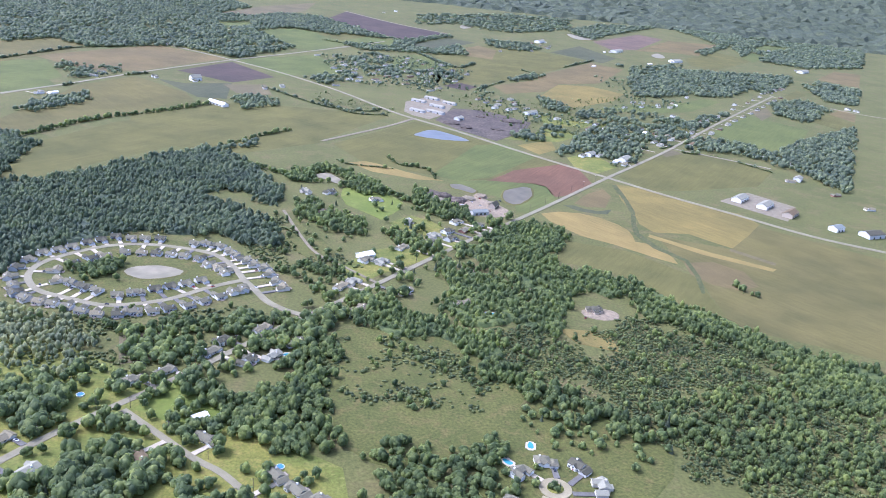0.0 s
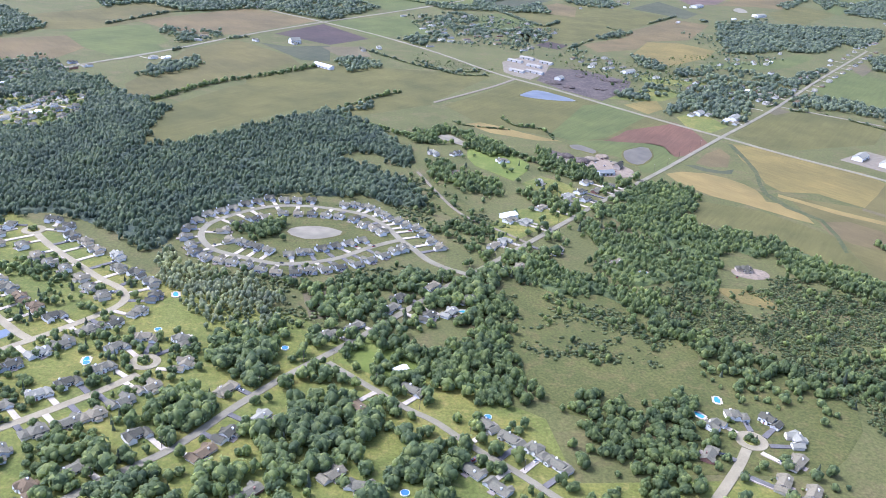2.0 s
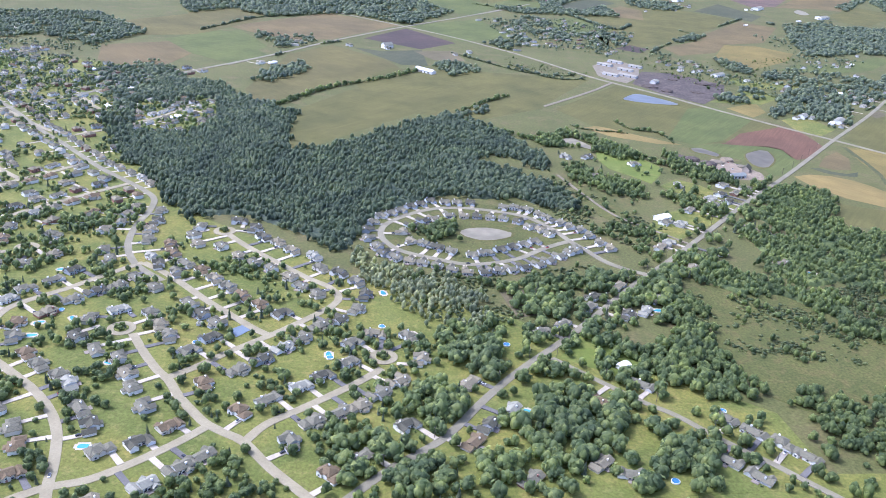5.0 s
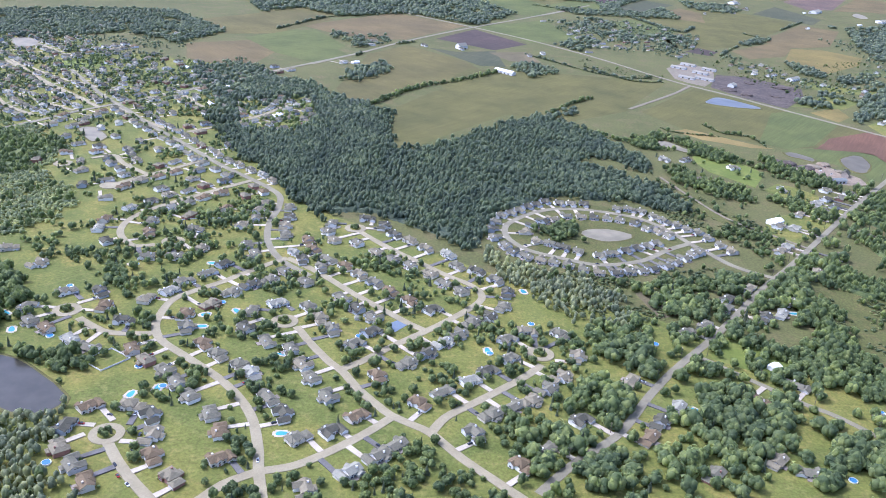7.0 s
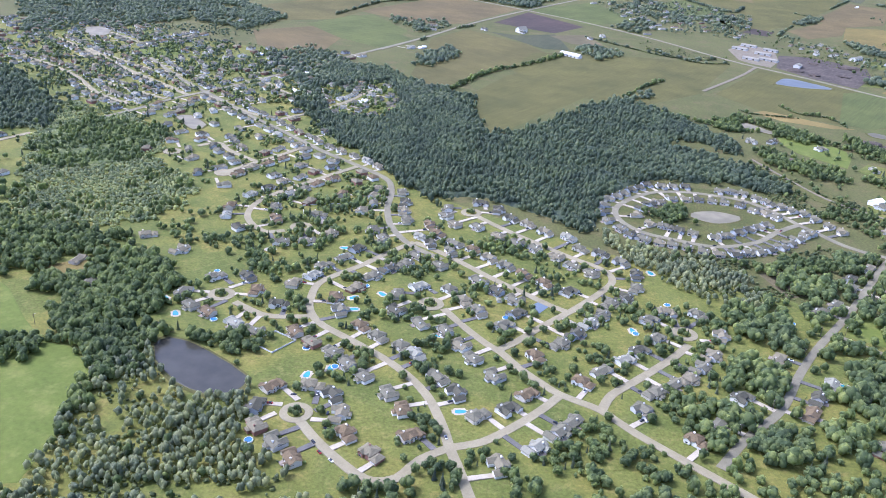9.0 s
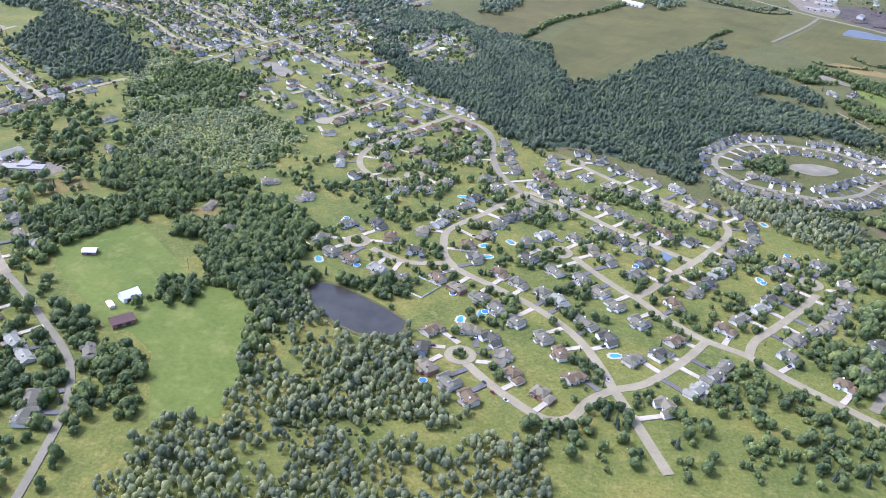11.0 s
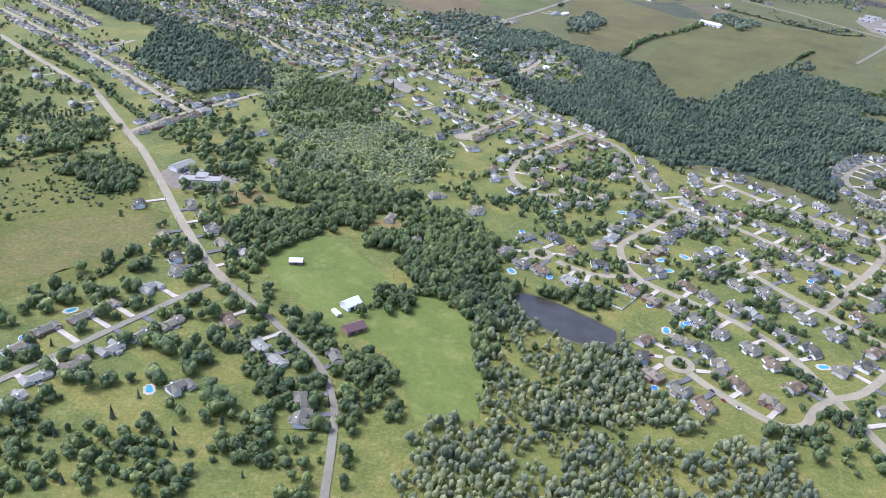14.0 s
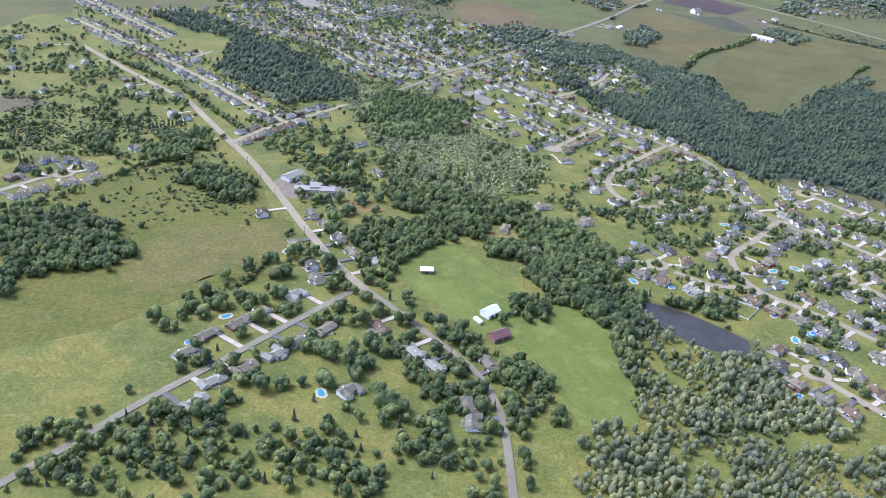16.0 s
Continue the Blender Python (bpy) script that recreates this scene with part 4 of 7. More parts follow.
def grove(name, places, clumps, radius, height, mat, label, category, seed=1, spread=0.3, stems=False, lift=0.0):
    """Many crowns in one mesh, each turned and sized by chance."""
    if not len(places):
        return None
    rng = np.random.default_rng(seed)
    kinds = [crown(seed * 11 + k, clumps) for k in range(7)] if clumps else []
    if clumps == 0:
        kinds = [spire(seed * 5 + k) for k in range(4)]
    pick = rng.integers(0, len(kinds), len(places))
    V, Fc, n = [], [], 0
    for k, (v, f) in enumerate(kinds):
        at = places[pick == k]
        if not len(at):
            continue
        s = radius * rng.uniform(1 - spread, 1 + spread, len(at))
        hs = height * (s / radius) ** 0.7 * rng.uniform(0.75, 1.3, len(at)) / 1.9
        a = rng.uniform(0, 6.28, len(at))
        ca, sa = np.cos(a)[:, None], np.sin(a)[:, None]
        X = (v[:, 0] * ca - v[:, 1] * sa) * s[:, None] + at[:, :1]
        Y = (v[:, 0] * sa + v[:, 1] * ca) * s[:, None] + at[:, 1:2]
        Z = v[:, 2] * hs[:, None] + lift
        V.append(np.stack([X, Y, Z], -1).reshape(-1, 3))
        Fc.append((f[None] + (np.arange(len(at)) * len(v))[:, None, None] + n).reshape(-1, 3))
        n += len(at) * len(v)
    if stems:
        ring = np.array([(math.cos(q), math.sin(q)) for q in (0, 2.09, 4.19)])
        low = np.concatenate([places[:, None, :] + ring * 0.2, np.zeros((len(places), 3, 1))], -1)
        top = np.concatenate([places[:, None, :] + ring * 0.08, np.full((len(places), 3, 1), height * 0.7)], -1)
        V.append(np.concatenate([low, top], 1).reshape(-1, 3))
        tri = np.array([(0, 1, 4), (0, 4, 3), (1, 2, 5), (1, 5, 4), (2, 0, 3), (2, 3, 5)])
        Fc.append((tri[None] + (np.arange(len(places)) * 6)[:, None, None] + n).reshape(-1, 3))
    Fc = np.vstack(Fc)
    TRIANGLES[0] += len(Fc)
    return tagged(new(name, mesh_of(name, np.vstack(V), Fc, [M[mat]], smooth=clumps > 0)), label, category, kind="stuff")


# ---- fields and lawns ----
PASTURE = [(-650, 336), (-639, 351), (-621, 375), (-605, 362), (-580, 330), (-560, 310), (-541, 304), (-523, 283), (-523, 261), (-517, 237), (-519, 203), (-547, 198), (-553, 217), (-563, 246), (-579, 261), (-593, 264), (-612, 284), (-632, 305), (-644, 321)]
CROPS.append(PASTURE)
field("estate_edge", "lawn", "mown lawns at the edge of an estate", [(-380, 60), (-400, 240), (-230, 260), (100, 290), (100, 60)])
field("grass_base", "lawn", "rough mown grass between woods and plots", [(-1150, 60), (-1150, 880), (-760, 1090), (-520, 1030), (-450, 700), (-370, 560), (-240, 470), (-150, 430), (0, 330), (20, 200), (20, 60)])
field("lawn_edge", "lawn", "mown grass along the country roads", [(-800, 60), (-800, 200), (-700, 235), (-560, 235), (-370, 235), (-370, 60)])
field("lawn_upper", "lawn", "mown lawns of a far housing estate", [(-1128, 932), (-763, 1094), (-507, 1032), (-448, 619), (-400, 561), (-422, 497), (-500, 513), (-547, 551), (-606, 623), (-668, 713), (-784, 786), (-937, 895)])
field("lawn_rows", "lawn", "mown lawns along a street of houses", [(-1120, 917), (-1062, 943), (-888, 750), (-748, 633), (-724, 640), (-741, 570), (-776, 532), (-845, 588), (-1041, 768)])
field("lawn_far", "lawn", "mown lawns of a distant housing estate", [(-1025, 1148), (-821, 1177), (-639, 997), (-572, 840), (-621, 737), (-695, 739), (-838, 794)])
field("lawn_schoolyard", "lawn", "mown ground round a school", [(-785, 530), (-717, 592), (-665, 485), (-664, 412), (-694, 379), (-719, 401), (-749, 454)])
field("dull_right", "dry_olive", "dull olive hay field", [(396, 754), (487, 678), (363, 473), (272, 514), (280, 603), (275, 705), (339, 681)])
field("green_mid", "olive", "olive-green hay meadow", [(178, 677), (234, 659), (277, 608), (271, 512), (227, 556), (206, 609), (158, 626)])
field("brown_patch", "dry_brown", "brownish part of a hay field", [(279, 639), (307, 645), (327, 626), (326, 594), (305, 584), (286, 593), (276, 613)])
field("purple_near", "soil", "bare red-brown ploughed field", [(134, 854), (157, 880), (179, 916), (209, 957), (224, 969), (241, 953), (252, 926), (254, 893), (254, 871), (224, 825), (209, 814), (200, 810), (199, 830), (198, 848), (184, 855), (162, 852)])
field("purple_far", "soil_dark", "dark purple bare field beside a farm road", [(-304, 1369), (-240, 1497), (-153, 1380), (-209, 1304)])
field("purple_back", "soil_dark", "dark purple bare field far out", [(-128, 2332), (-78, 2632), (64, 2395), (210, 2238), (84, 2029), (-26, 2182)])
field("tan_strip", "wheat", "pale tan strip of ripe grain", [(-15, 885), (5, 898), (48, 863), (86, 840), (59, 838), (11, 856)])
field("wheat", "wheat", "ripe tan wheat field", [(175, 749), (194, 759), (215, 758), (233, 748), (245, 732), (251, 717), (251, 701), (249, 685), (265, 680), (272, 651), (272, 635), (259, 645), (228, 674), (201, 692), (180, 727)])
field("gold", "gold", "golden mown hay field", [(281, 877), (325, 858), (359, 814), (393, 795), (401, 763), (374, 725), (341, 685), (327, 700), (312, 718), (277, 716), (270, 737), (274, 772), (273, 813)])
field("pale_strip", "wheat", "pale stubble strip across a hay field", [(270, 708), (312, 671), (361, 637), (355, 631), (305, 662), (267, 701)])
field("pale_strip_two", "tan", "pale mown strip across a hay field", [(339, 683), (368, 652), (364, 646), (335, 677)])
field("reeds", "teal", "dark green strip of reeds in a hay field", [(203, 782), (214, 783), (223, 774), (237, 769), (252, 778), (243, 762), (229, 762), (216, 767)])
field("rusty_corner", "dry_brown", "rusty brown corner of a hay field", [(217, 791), (240, 829), (262, 851), (264, 827), (247, 784), (228, 782)])
field("works_verge", "green", "bright mown grass round a works pond", [(92, 837), (134, 852), (184, 853), (198, 844), (198, 819), (201, 806), (181, 765), (164, 750), (151, 749), (153, 786), (124, 806), (94, 827)])
field("ditch", "ditch", "narrow green ditch across hay fields", [(278, 872), (276, 837), (275, 813), (271, 771), (261, 735), (255, 705), (262, 670), (281, 643), (278, 608), (270, 573), (273, 574), (282, 609), (285, 646), (267, 676), (260, 709), (265, 739), (276, 776), (280, 818), (282, 847), (283, 875)])
field("tan_corner", "dry_olive", "dry tan hay field", [(-570, 1354), (-549, 1432), (-501, 1550), (-571, 1598), (-635, 1512)])
field("tan_large", "dry_brown", "dry brownish hay field", [(-537, 1399), (-396, 1621), (-255, 1529), (-354, 1342), (-406, 1314), (-476, 1349)])
field("green_left", "green", "green crop field", [(-555, 1316), (-509, 1372), (-440, 1244), (-474, 1115)])
field("tan_meadow", "dry_olive", "tan-green hay meadow", [(-413, 965), (-401, 1128), (-400, 1193), (-349, 1291), (-254, 1194), (-230, 1134), (-302, 1013), (-383, 891)])
field("big_meadow", "olive", "wide olive-green meadow", [(-369, 765), (-350, 855), (-292, 991), (-185, 1104), (-64, 1036), (-52, 965), (-130, 894), (-155, 888), (-206, 901), (-260, 819), (-308, 739), (-345, 723)])
field("barn_field", "olive", "olive meadow beside a long barn", [(-287, 1040), (-251, 1141), (-126, 1159), (33, 1148), (-51, 979), (-155, 901), (-261, 927)])
field("gravel_field", "olive", "olive meadow beside a gravel track", [(-36, 964), (68, 1126), (161, 1026), (241, 952), (168, 902), (139, 858), (96, 847), (-2, 899)])
field("green_cross", "green", "green crop field at a crossroads", [(-235, 1527), (-105, 1672), (-42, 1478), (-142, 1397)])
field("far_green", "green", "green crop field", [(-264, 1957), (-187, 2077), (-22, 1954), (-109, 1727), (-155, 1739)])
field("far_tan", "tan", "tan field among woods", [(-401, 2229), (-326, 2526), (-185, 2825), (-196, 2514), (-304, 2246)])
field("yellow_cross", "yellow", "yellow-green rough meadow", [(-816, 346), (-788, 375), (-766, 402), (-724, 383), (-721, 349), (-729, 333), (-719, 307), (-739, 275), (-762, 243)])
field("rough_left", "yellow", "yellow-green rough meadow", [(-906, 349), (-863, 422), (-830, 470), (-773, 468), (-735, 380), (-735, 350), (-755, 309), (-753, 282), (-790, 234), (-822, 194), (-847, 240), (-796, 293), (-806, 327), (-861, 373)])
field("rough_wood", "yellow", "yellow-green rough meadow under trees", [(-910, 357), (-850, 420), (-801, 328), (-791, 284), (-843, 233)])
sheet("field_dry_meadow", [(-810, 304), (-801, 344), (-773, 367), (-738, 378), (-720, 370), (-722, 342), (-741, 319), (-768, 289), (-790, 277)], 0.02, M["gold_grass"], "dry yellowish part of a rough meadow", "field", 0.1)
field("lawn_gap", "lawn", "mown grass behind roadside houses", [(-831, 211), (-792, 237), (-754, 285), (-707, 305), (-688, 279), (-720, 234), (-754, 186), (-791, 136)])
field("lawn_plots", "lawn", "mown grass of country plots", [(-918, 555), (-885, 662), (-810, 521), (-826, 471), (-885, 455), (-897, 510)])
field("lawn_plots_two", "lawn", "mown grass of country plots", [(-1007, 661), (-972, 684), (-920, 595), (-946, 562)])
field("tan_plot", "tan", "dry tan field", [(-1027, 574), (-1004, 589), (-979, 568), (-1006, 535)])
field("patch_g", "green", "green far field", [(-77, 2045), (57, 2010), (42, 1869), (-69, 1861)])
field("beyond_cross", "olive", "olive-green field beyond the crossroads", [(296, 910), (395, 1047), (471, 1053), (518, 988), (466, 913), (356, 868), (316, 859)])
field("pond_green", "green", "green crop field beside bare soil", [(75, 860), (140, 1013), (180, 1030), (208, 971), (140, 867), (102, 843)])
field("verge_gold", "gold", "dry golden patch beside a village", [(196, 1030), (247, 1071), (243, 1020), (216, 988)])
field("village_lawns", "lawn", "mown village lawns among trees", [(181, 1059), (283, 1169), (297, 1114), (254, 1065), (215, 1061)])
field("village_plot", "lawn", "mown lawn round a village house", [(251, 983), (288, 1017), (306, 954), (272, 917), (251, 939)])
field("village_green", "green", "green village meadow", [(373, 1326), (436, 1395), (522, 1418), (635, 1528), (656, 1506), (554, 1382), (458, 1328)])
field("village_yards", "lawn", "mown lawns of village houses", [(262, 1248), (304, 1218), (352, 1213), (395, 1196), (349, 1171), (293, 1172), (258, 1181)])
field("yellow_beyond", "green", "yellow-green hay meadow beside a road", [(511, 1193), (661, 1383), (723, 1295), (682, 1228), (578, 1101), (532, 1141), (523, 1177)])
field("road_tan", "tan", "bare tan plot beside a road", [(683, 1431), (735, 1478), (717, 1416), (667, 1347)])
field("corner_tan", "tan", "bare tan corner of a field", [(388, 1041), (416, 1071), (423, 1052), (392, 1027)])
field("gold_mid", "gold", "golden hay field", [(285, 1384), (356, 1552), (420, 1564), (469, 1505), (427, 1422), (336, 1324)])
field("tan_mid", "dry_brown", "dry brownish field", [(322, 1624), (502, 1906), (566, 1848), (452, 1613), (358, 1560), (335, 1594)])
field("tan_band", "dry_brown", "dry brownish strip of field", [(221, 1474), (337, 1606), (356, 1552), (313, 1462), (235, 1405)])
field("big_far", "olive", "wide olive field with hedges", [(119, 1444), (147, 1612), (108, 1755), (198, 1983), (301, 2077), (399, 2052), (500, 1953), (439, 1826), (356, 1699), (251, 1537), (184, 1474)])
field("far_tan_in", "dry_brown", "brownish part of a far field", [(184, 1921), (259, 2050), (296, 1989), (264, 1820), (218, 1841)])
field("far_green_left", "green", "green far field", [(90, 1791), (148, 1755), (171, 1663), (114, 1576), (42, 1558), (48, 1721)])
field("far_teal", "teal", "blue-green crop field", [(101, 1977), (192, 2158), (259, 2109), (139, 1893), (96, 1893)])
field("small_soil", "soil_dark", "small bare purple-brown plot", [(129, 1433), (162, 1479), (190, 1451), (164, 1404)])
field("teal_strip", "teal", "dark green crop strip", [(437, 2047), (555, 2239), (599, 2035), (537, 1925), (468, 2012)])
field("far_soil", "red_soil", "dull brown ploughed far field", [(627, 2386), (862, 2728), (917, 2643), (718, 2266), (638, 2228)])
field("far_brown", "dry_brown", "dull brown far field", [(711, 2243), (926, 2609), (1093, 2620), (893, 2260), (830, 2285)])
field("far_olive", "olive", "olive far field", [(820, 2161), (997, 2385), (1055, 2265), (827, 1969), (791, 2038)])
field("clearing_a", "green", "green clearing in far woods", [(1177, 2577), (1309, 2753), (1388, 2724), (1221, 2520)])
field("clearing_b", "green", "green clearing in far woods", [(1468, 2994), (1616, 3171), (1612, 3018), (1488, 2868)])
field("clearing_c", "tan", "tan clearing in far woods", [(1367, 3355), (1532, 3595), (1507, 3408), (1339, 3192)])
field("clearing_d", "green", "green clearing in far woods", [(1690, 3573), (1925, 3914), (1935, 3841), (1669, 3440)])
field("clearing_e", "green", "green clearing in far woods", [(1139, 2470), (1155, 2401), (1038, 2226), (1032, 2293)])
field("red_far", "dry_brown", "dull brown far field", [(1091, 1975), (1239, 2170), (1303, 2151), (1147, 1885)])
field("right_far", "dry_brown", "dull brown far field", [(853, 1472), (908, 1530), (916, 1490), (866, 1405)])
field("right_olive", "olive", "olive far field", [(770, 1384), (853, 1472), (857, 1389), (801, 1294)])
field("right_lane", "olive", "olive plot beside a road", [(850, 1650), (927, 1748), (923, 1698), (842, 1607)])
GLADE = [(-513, 867), (-436, 915), (-411, 820), (-426, 758), (-477, 756)]
CROPS.append(GLADE)
field("lawn_glade", "lawn", "mown lawns of houses in a forest clearing", GLADE)
field("dark_crop", "teal", "dark green crop field", [(-314, 1283), (-269, 1265), (-208, 1295), (-196, 1176), (-234, 1173)])
field("tan_square", "tan", "pale tan square field", [(-218, 1280), (-158, 1308), (-140, 1231), (-188, 1223)])
field("scrub_brown", "tan", "dry brown clearing in scrub", [(-137, 453), (-109, 464), (-104, 430), (-128, 420)])
field("left_red", "dry_brown", "reddish brown hay field", [(-662, 1173), (-555, 1255), (-530, 1158), (-545, 1027), (-631, 1075)])
field("left_green", "green", "green crop field", [(-597, 1251), (-535, 1357), (-424, 1172), (-466, 1106), (-535, 1161)])
field("left_tan", "dry_olive", "dull olive hay field", [(-711, 1377), (-605, 1536), (-494, 1490), (-564, 1304), (-678, 1250)])
field("park", "pasture", "bright mown park lawn among houses", [(-773, 989), (-734, 1042), (-705, 994), (-737, 950)])
field("far_g", "green", "green clearing in far woods", [(-369, 2050), (-299, 2111), (-274, 2030), (-328, 1963)])
field("far_l", "olive", "olive far field", [(-128, 2006), (-25, 2132), (-10, 2027), (-72, 1919)])
field("horse", "pasture", "bright green open pasture", PASTURE)
field("lawn_school", "lawn", "bright mown roadside lawn", [(-799, 513), (-784, 541), (-744, 477), (-759, 451)])
field("lawn_left", "lawn", "mown lawn among trees", [(-999, 689), (-961, 680), (-877, 603), (-830, 539), (-855, 492), (-887, 478)])
field("lawn_south", "lawn", "mown lawns behind roadside houses", [(-731, 194), (-724, 213), (-697, 254), (-673, 299), (-643, 271), (-611, 235), (-590, 187), (-699, 171)])
field("lawn_suburb", "lawn", "mown lawns of a housing estate", [(-559, 441), (-537, 496), (-502, 551), (-398, 568), (-365, 511), (-238, 457), (-215, 398), (-164, 392), (-186, 316), (-239, 242), (-359, 224), (-443, 266), (-459, 331), (-507, 324), (-543, 385)])
field("lawn_east", "lawn", "mown lawns among tall garden trees", [(-180, 398), (-134, 416), (-93, 400), (-46, 379), (-3, 302), (-21, 268), (-185, 243), (-234, 256), (-155, 337)])
# the dark meadow tone paints the cloud's shade onto these lawns
field("lawn_oval", "meadow", "young lawns round an oval street, cloud shade in their colour", [(-80, 547), (-107, 607), (-154, 619), (-189, 614), (-223, 577), (-229, 537), (-216, 504), (-162, 475), (-126, 486), (-80, 521)])
field("lawn_court", "meadow", "wide rough-mown lawn behind houses", [(91, 392), (116, 400), (135, 397), (150, 379), (172, 354), (165, 334), (145, 310), (129, 296), (58, 292), (70, 337)])
field("small_field", "pasture", "small green paddock beside a road", [(-108, 374), (-93, 403), (-51, 391), (-63, 350)])
field("gold_corner", "gold", "dry golden clearing in the scrub", [(140, 496), (172, 495), (175, 466), (148, 476)])
field("lawn_north", "pasture", "green lawns of large country houses", [(-17, 787), (0, 810), (18, 794), (40, 754), (36, 731), (20, 699), (7, 716), (-12, 736), (-18, 762)])
field("lawn_drive", "lawn", "mown lawns beside a country house drive", [(27, 693), (47, 716), (63, 706), (79, 682), (71, 658), (53, 670), (35, 682)])
field("plot_meadow", "meadow", "rough green meadow along a gravel track", [(-55, 707), (-48, 669), (-29, 640), (-11, 600), (4, 578), (-7, 565), (-21, 578), (-42, 604), (-58, 639)])
field("plot_lawns", "lawn", "mown grass round roadside houses", [(-13, 581), (11, 620), (42, 640), (63, 636), (89, 661), (69, 624), (22, 577), (-1, 549)])
field("track_meadow", "meadow", "rough green meadow with low bushes", [(-9, 476), (11, 483), (43, 487), (70, 471), (78, 441), (101, 415), (99, 400), (74, 357), (36, 328), (15, 336), (-2, 351), (-9, 391), (-9, 433)])
field("tan_school", "gold", "dry mown field beside a school", [(-699, 424), (-681, 433), (-664, 417), (-692, 401)])
field("garden_clearing", "gold", "dry clearing in the wood", [(-596, 395), (-579, 408), (-569, 388), (-590, 376)])
sheet("yard_quarry", [(91, 770), (105, 792), (121, 786), (133, 770), (142, 754), (141, 735), (127, 729), (108, 729), (96, 741), (87, 746)], 0.02, M["yard"], "gravel works yard with parked machines", "yard")
sheet("yard_heap", [(62, 795), (70, 805), (82, 794), (93, 778), (87, 767), (75, 777), (64, 784)], 0.02, M["mulch"], "dark ground of mulch rows", "yard")
sheet("yard_greenhouses", [(55, 1187), (59, 1261), (104, 1328), (134, 1276), (115, 1194), (88, 1146), (67, 1165)], 0.02, M["gravel"], "gravel yard between long white sheds", "yard")
sheet("yard_mulch", [(97, 1145), (130, 1238), (178, 1240), (238, 1178), (221, 1124), (170, 1044), (126, 1092)], 0.02, M["mulch"], "dark yard of mulch heaps", "yard")
sheet("yard_school", [(-755, 440), (-748, 462), (-722, 458), (-695, 446), (-702, 424), (-735, 422)], 0.02, M["gravel"], "pale paved school car park", "yard")
sheet("yard_barns", [(390, 838), (440, 880), (475, 835), (440, 780)], 0.02, M["gravel"], "gravel yard round three barns", "yard")
sheet("yard_drive", [(189, 524), (188, 528), (186, 530), (181, 532), (176, 533), (171, 532), (167, 530), (164, 528), (163, 524), (164, 520), (167, 517), (171, 515), (176, 514), (181, 515), (186, 517), (188, 520)], 0.02, M["yard"], "round gravel drive in front of a country house", "yard")

# ---- ponds ----
pond("oval_pond", "pale_pond", "pale milky pond with grassy banks", [(-161, 550), (-156, 560), (-140, 564), (-124, 559), (-121, 554), (-128, 545), (-142, 539), (-152, 540)])
pond("lodge_pond", "pond_grey", "grey pond with grassy banks", [(146, 809), (154, 823), (164, 832), (175, 836), (179, 827), (175, 806), (165, 785), (152, 773), (144, 782)])
pond("narrow_pond", "pond_grey", "narrow grey pond with grassy banks", [(92, 827), (101, 831), (109, 824), (118, 811), (112, 801), (102, 809), (93, 815)])
pond("estate_pond", "pale_pond", "pale milky pond with grassy banks", [(-46, 828), (-36, 837), (-28, 828), (-20, 814), (-13, 806), (-22, 800), (-35, 812), (-44, 818)])
pond("quarry_pool", "pale_pond", "pale milky pool beside a works yard", [(71, 782), (81, 781), (90, 764), (89, 757), (79, 762), (71, 771)])
pond("blue_pond", "blue_pond", "shallow blue-grey pond in a meadow", [(63, 1039), (90, 1077), (133, 1034), (106, 1026)])
pond("mill_pond", "pond", "dark still pond with grassy banks", [(-501, 313), (-496, 321), (-484, 318), (-471, 310), (-456, 299), (-445, 289), (-449, 275), (-462, 273), (-479, 281), (-494, 299)])
pond("upper_pond", "pale_pond", "pale milky pond with grassy banks", [(-625, 721), (-613, 728), (-590, 701), (-598, 686)])
pond("far_pond_a", "pale_pond", "pale far pond in fields", [(252, 2473), (285, 2593), (305, 2594), (285, 2470), (258, 2420)])
pond("far_pond_b", "pale_pond", "pale far pond in fields", [(588, 2542), (618, 2521), (654, 2492), (644, 2431), (591, 2407), (578, 2464)])
pond("far_pond_d", "pale_pond", "round pale far pond in fields", [(733, 2173), (765, 2224), (770, 2185), (757, 2136), (731, 2121)])
pond("far_pond_c", "pale_pond", "pale milky pond with grassy banks", [(-885, 1105), (-873, 1124), (-844, 1101), (-841, 1059), (-860, 1068)])

# ---- roads ----
road("west_close", 4.9, "concrete", "pale concrete residential street", [(-938, 368), (-926, 388), (-914, 409), (-904, 422)])
road("court_lane", 4.9, "concrete", "pale concrete residential street", [(-930, 723), (-919, 746), (-904, 788)])
road("grid_street_seven", 4.9, "concrete", "pale concrete residential street", [(-819, 942), (-795, 958), (-761, 933), (-728, 909), (-698, 896), (-661, 876)])
road("grid_street_eight", 4.9, "concrete", "pale concrete residential street", [(-621, 805), (-590, 776), (-556, 748), (-526, 733)])
road("county_road", 4.6, "asphalt", "worn grey two-lane country road", [(-218, 244), (-199, 268), (-174, 294), (-152, 330), (-131, 360), (-96, 404), (-48, 471), (-30, 494), (-7, 523), (41, 587), (99, 665), (175, 761), (279, 899), (402, 1059), (575, 1302), (819, 1635)])
road("lane_east", 3.8, "asphalt", "narrow grey lane with verges", [(-113, 373), (-89, 351), (-69, 333), (-55, 323), (-37, 304), (-18, 287), (-1, 270), (15, 255), (70, 205)])
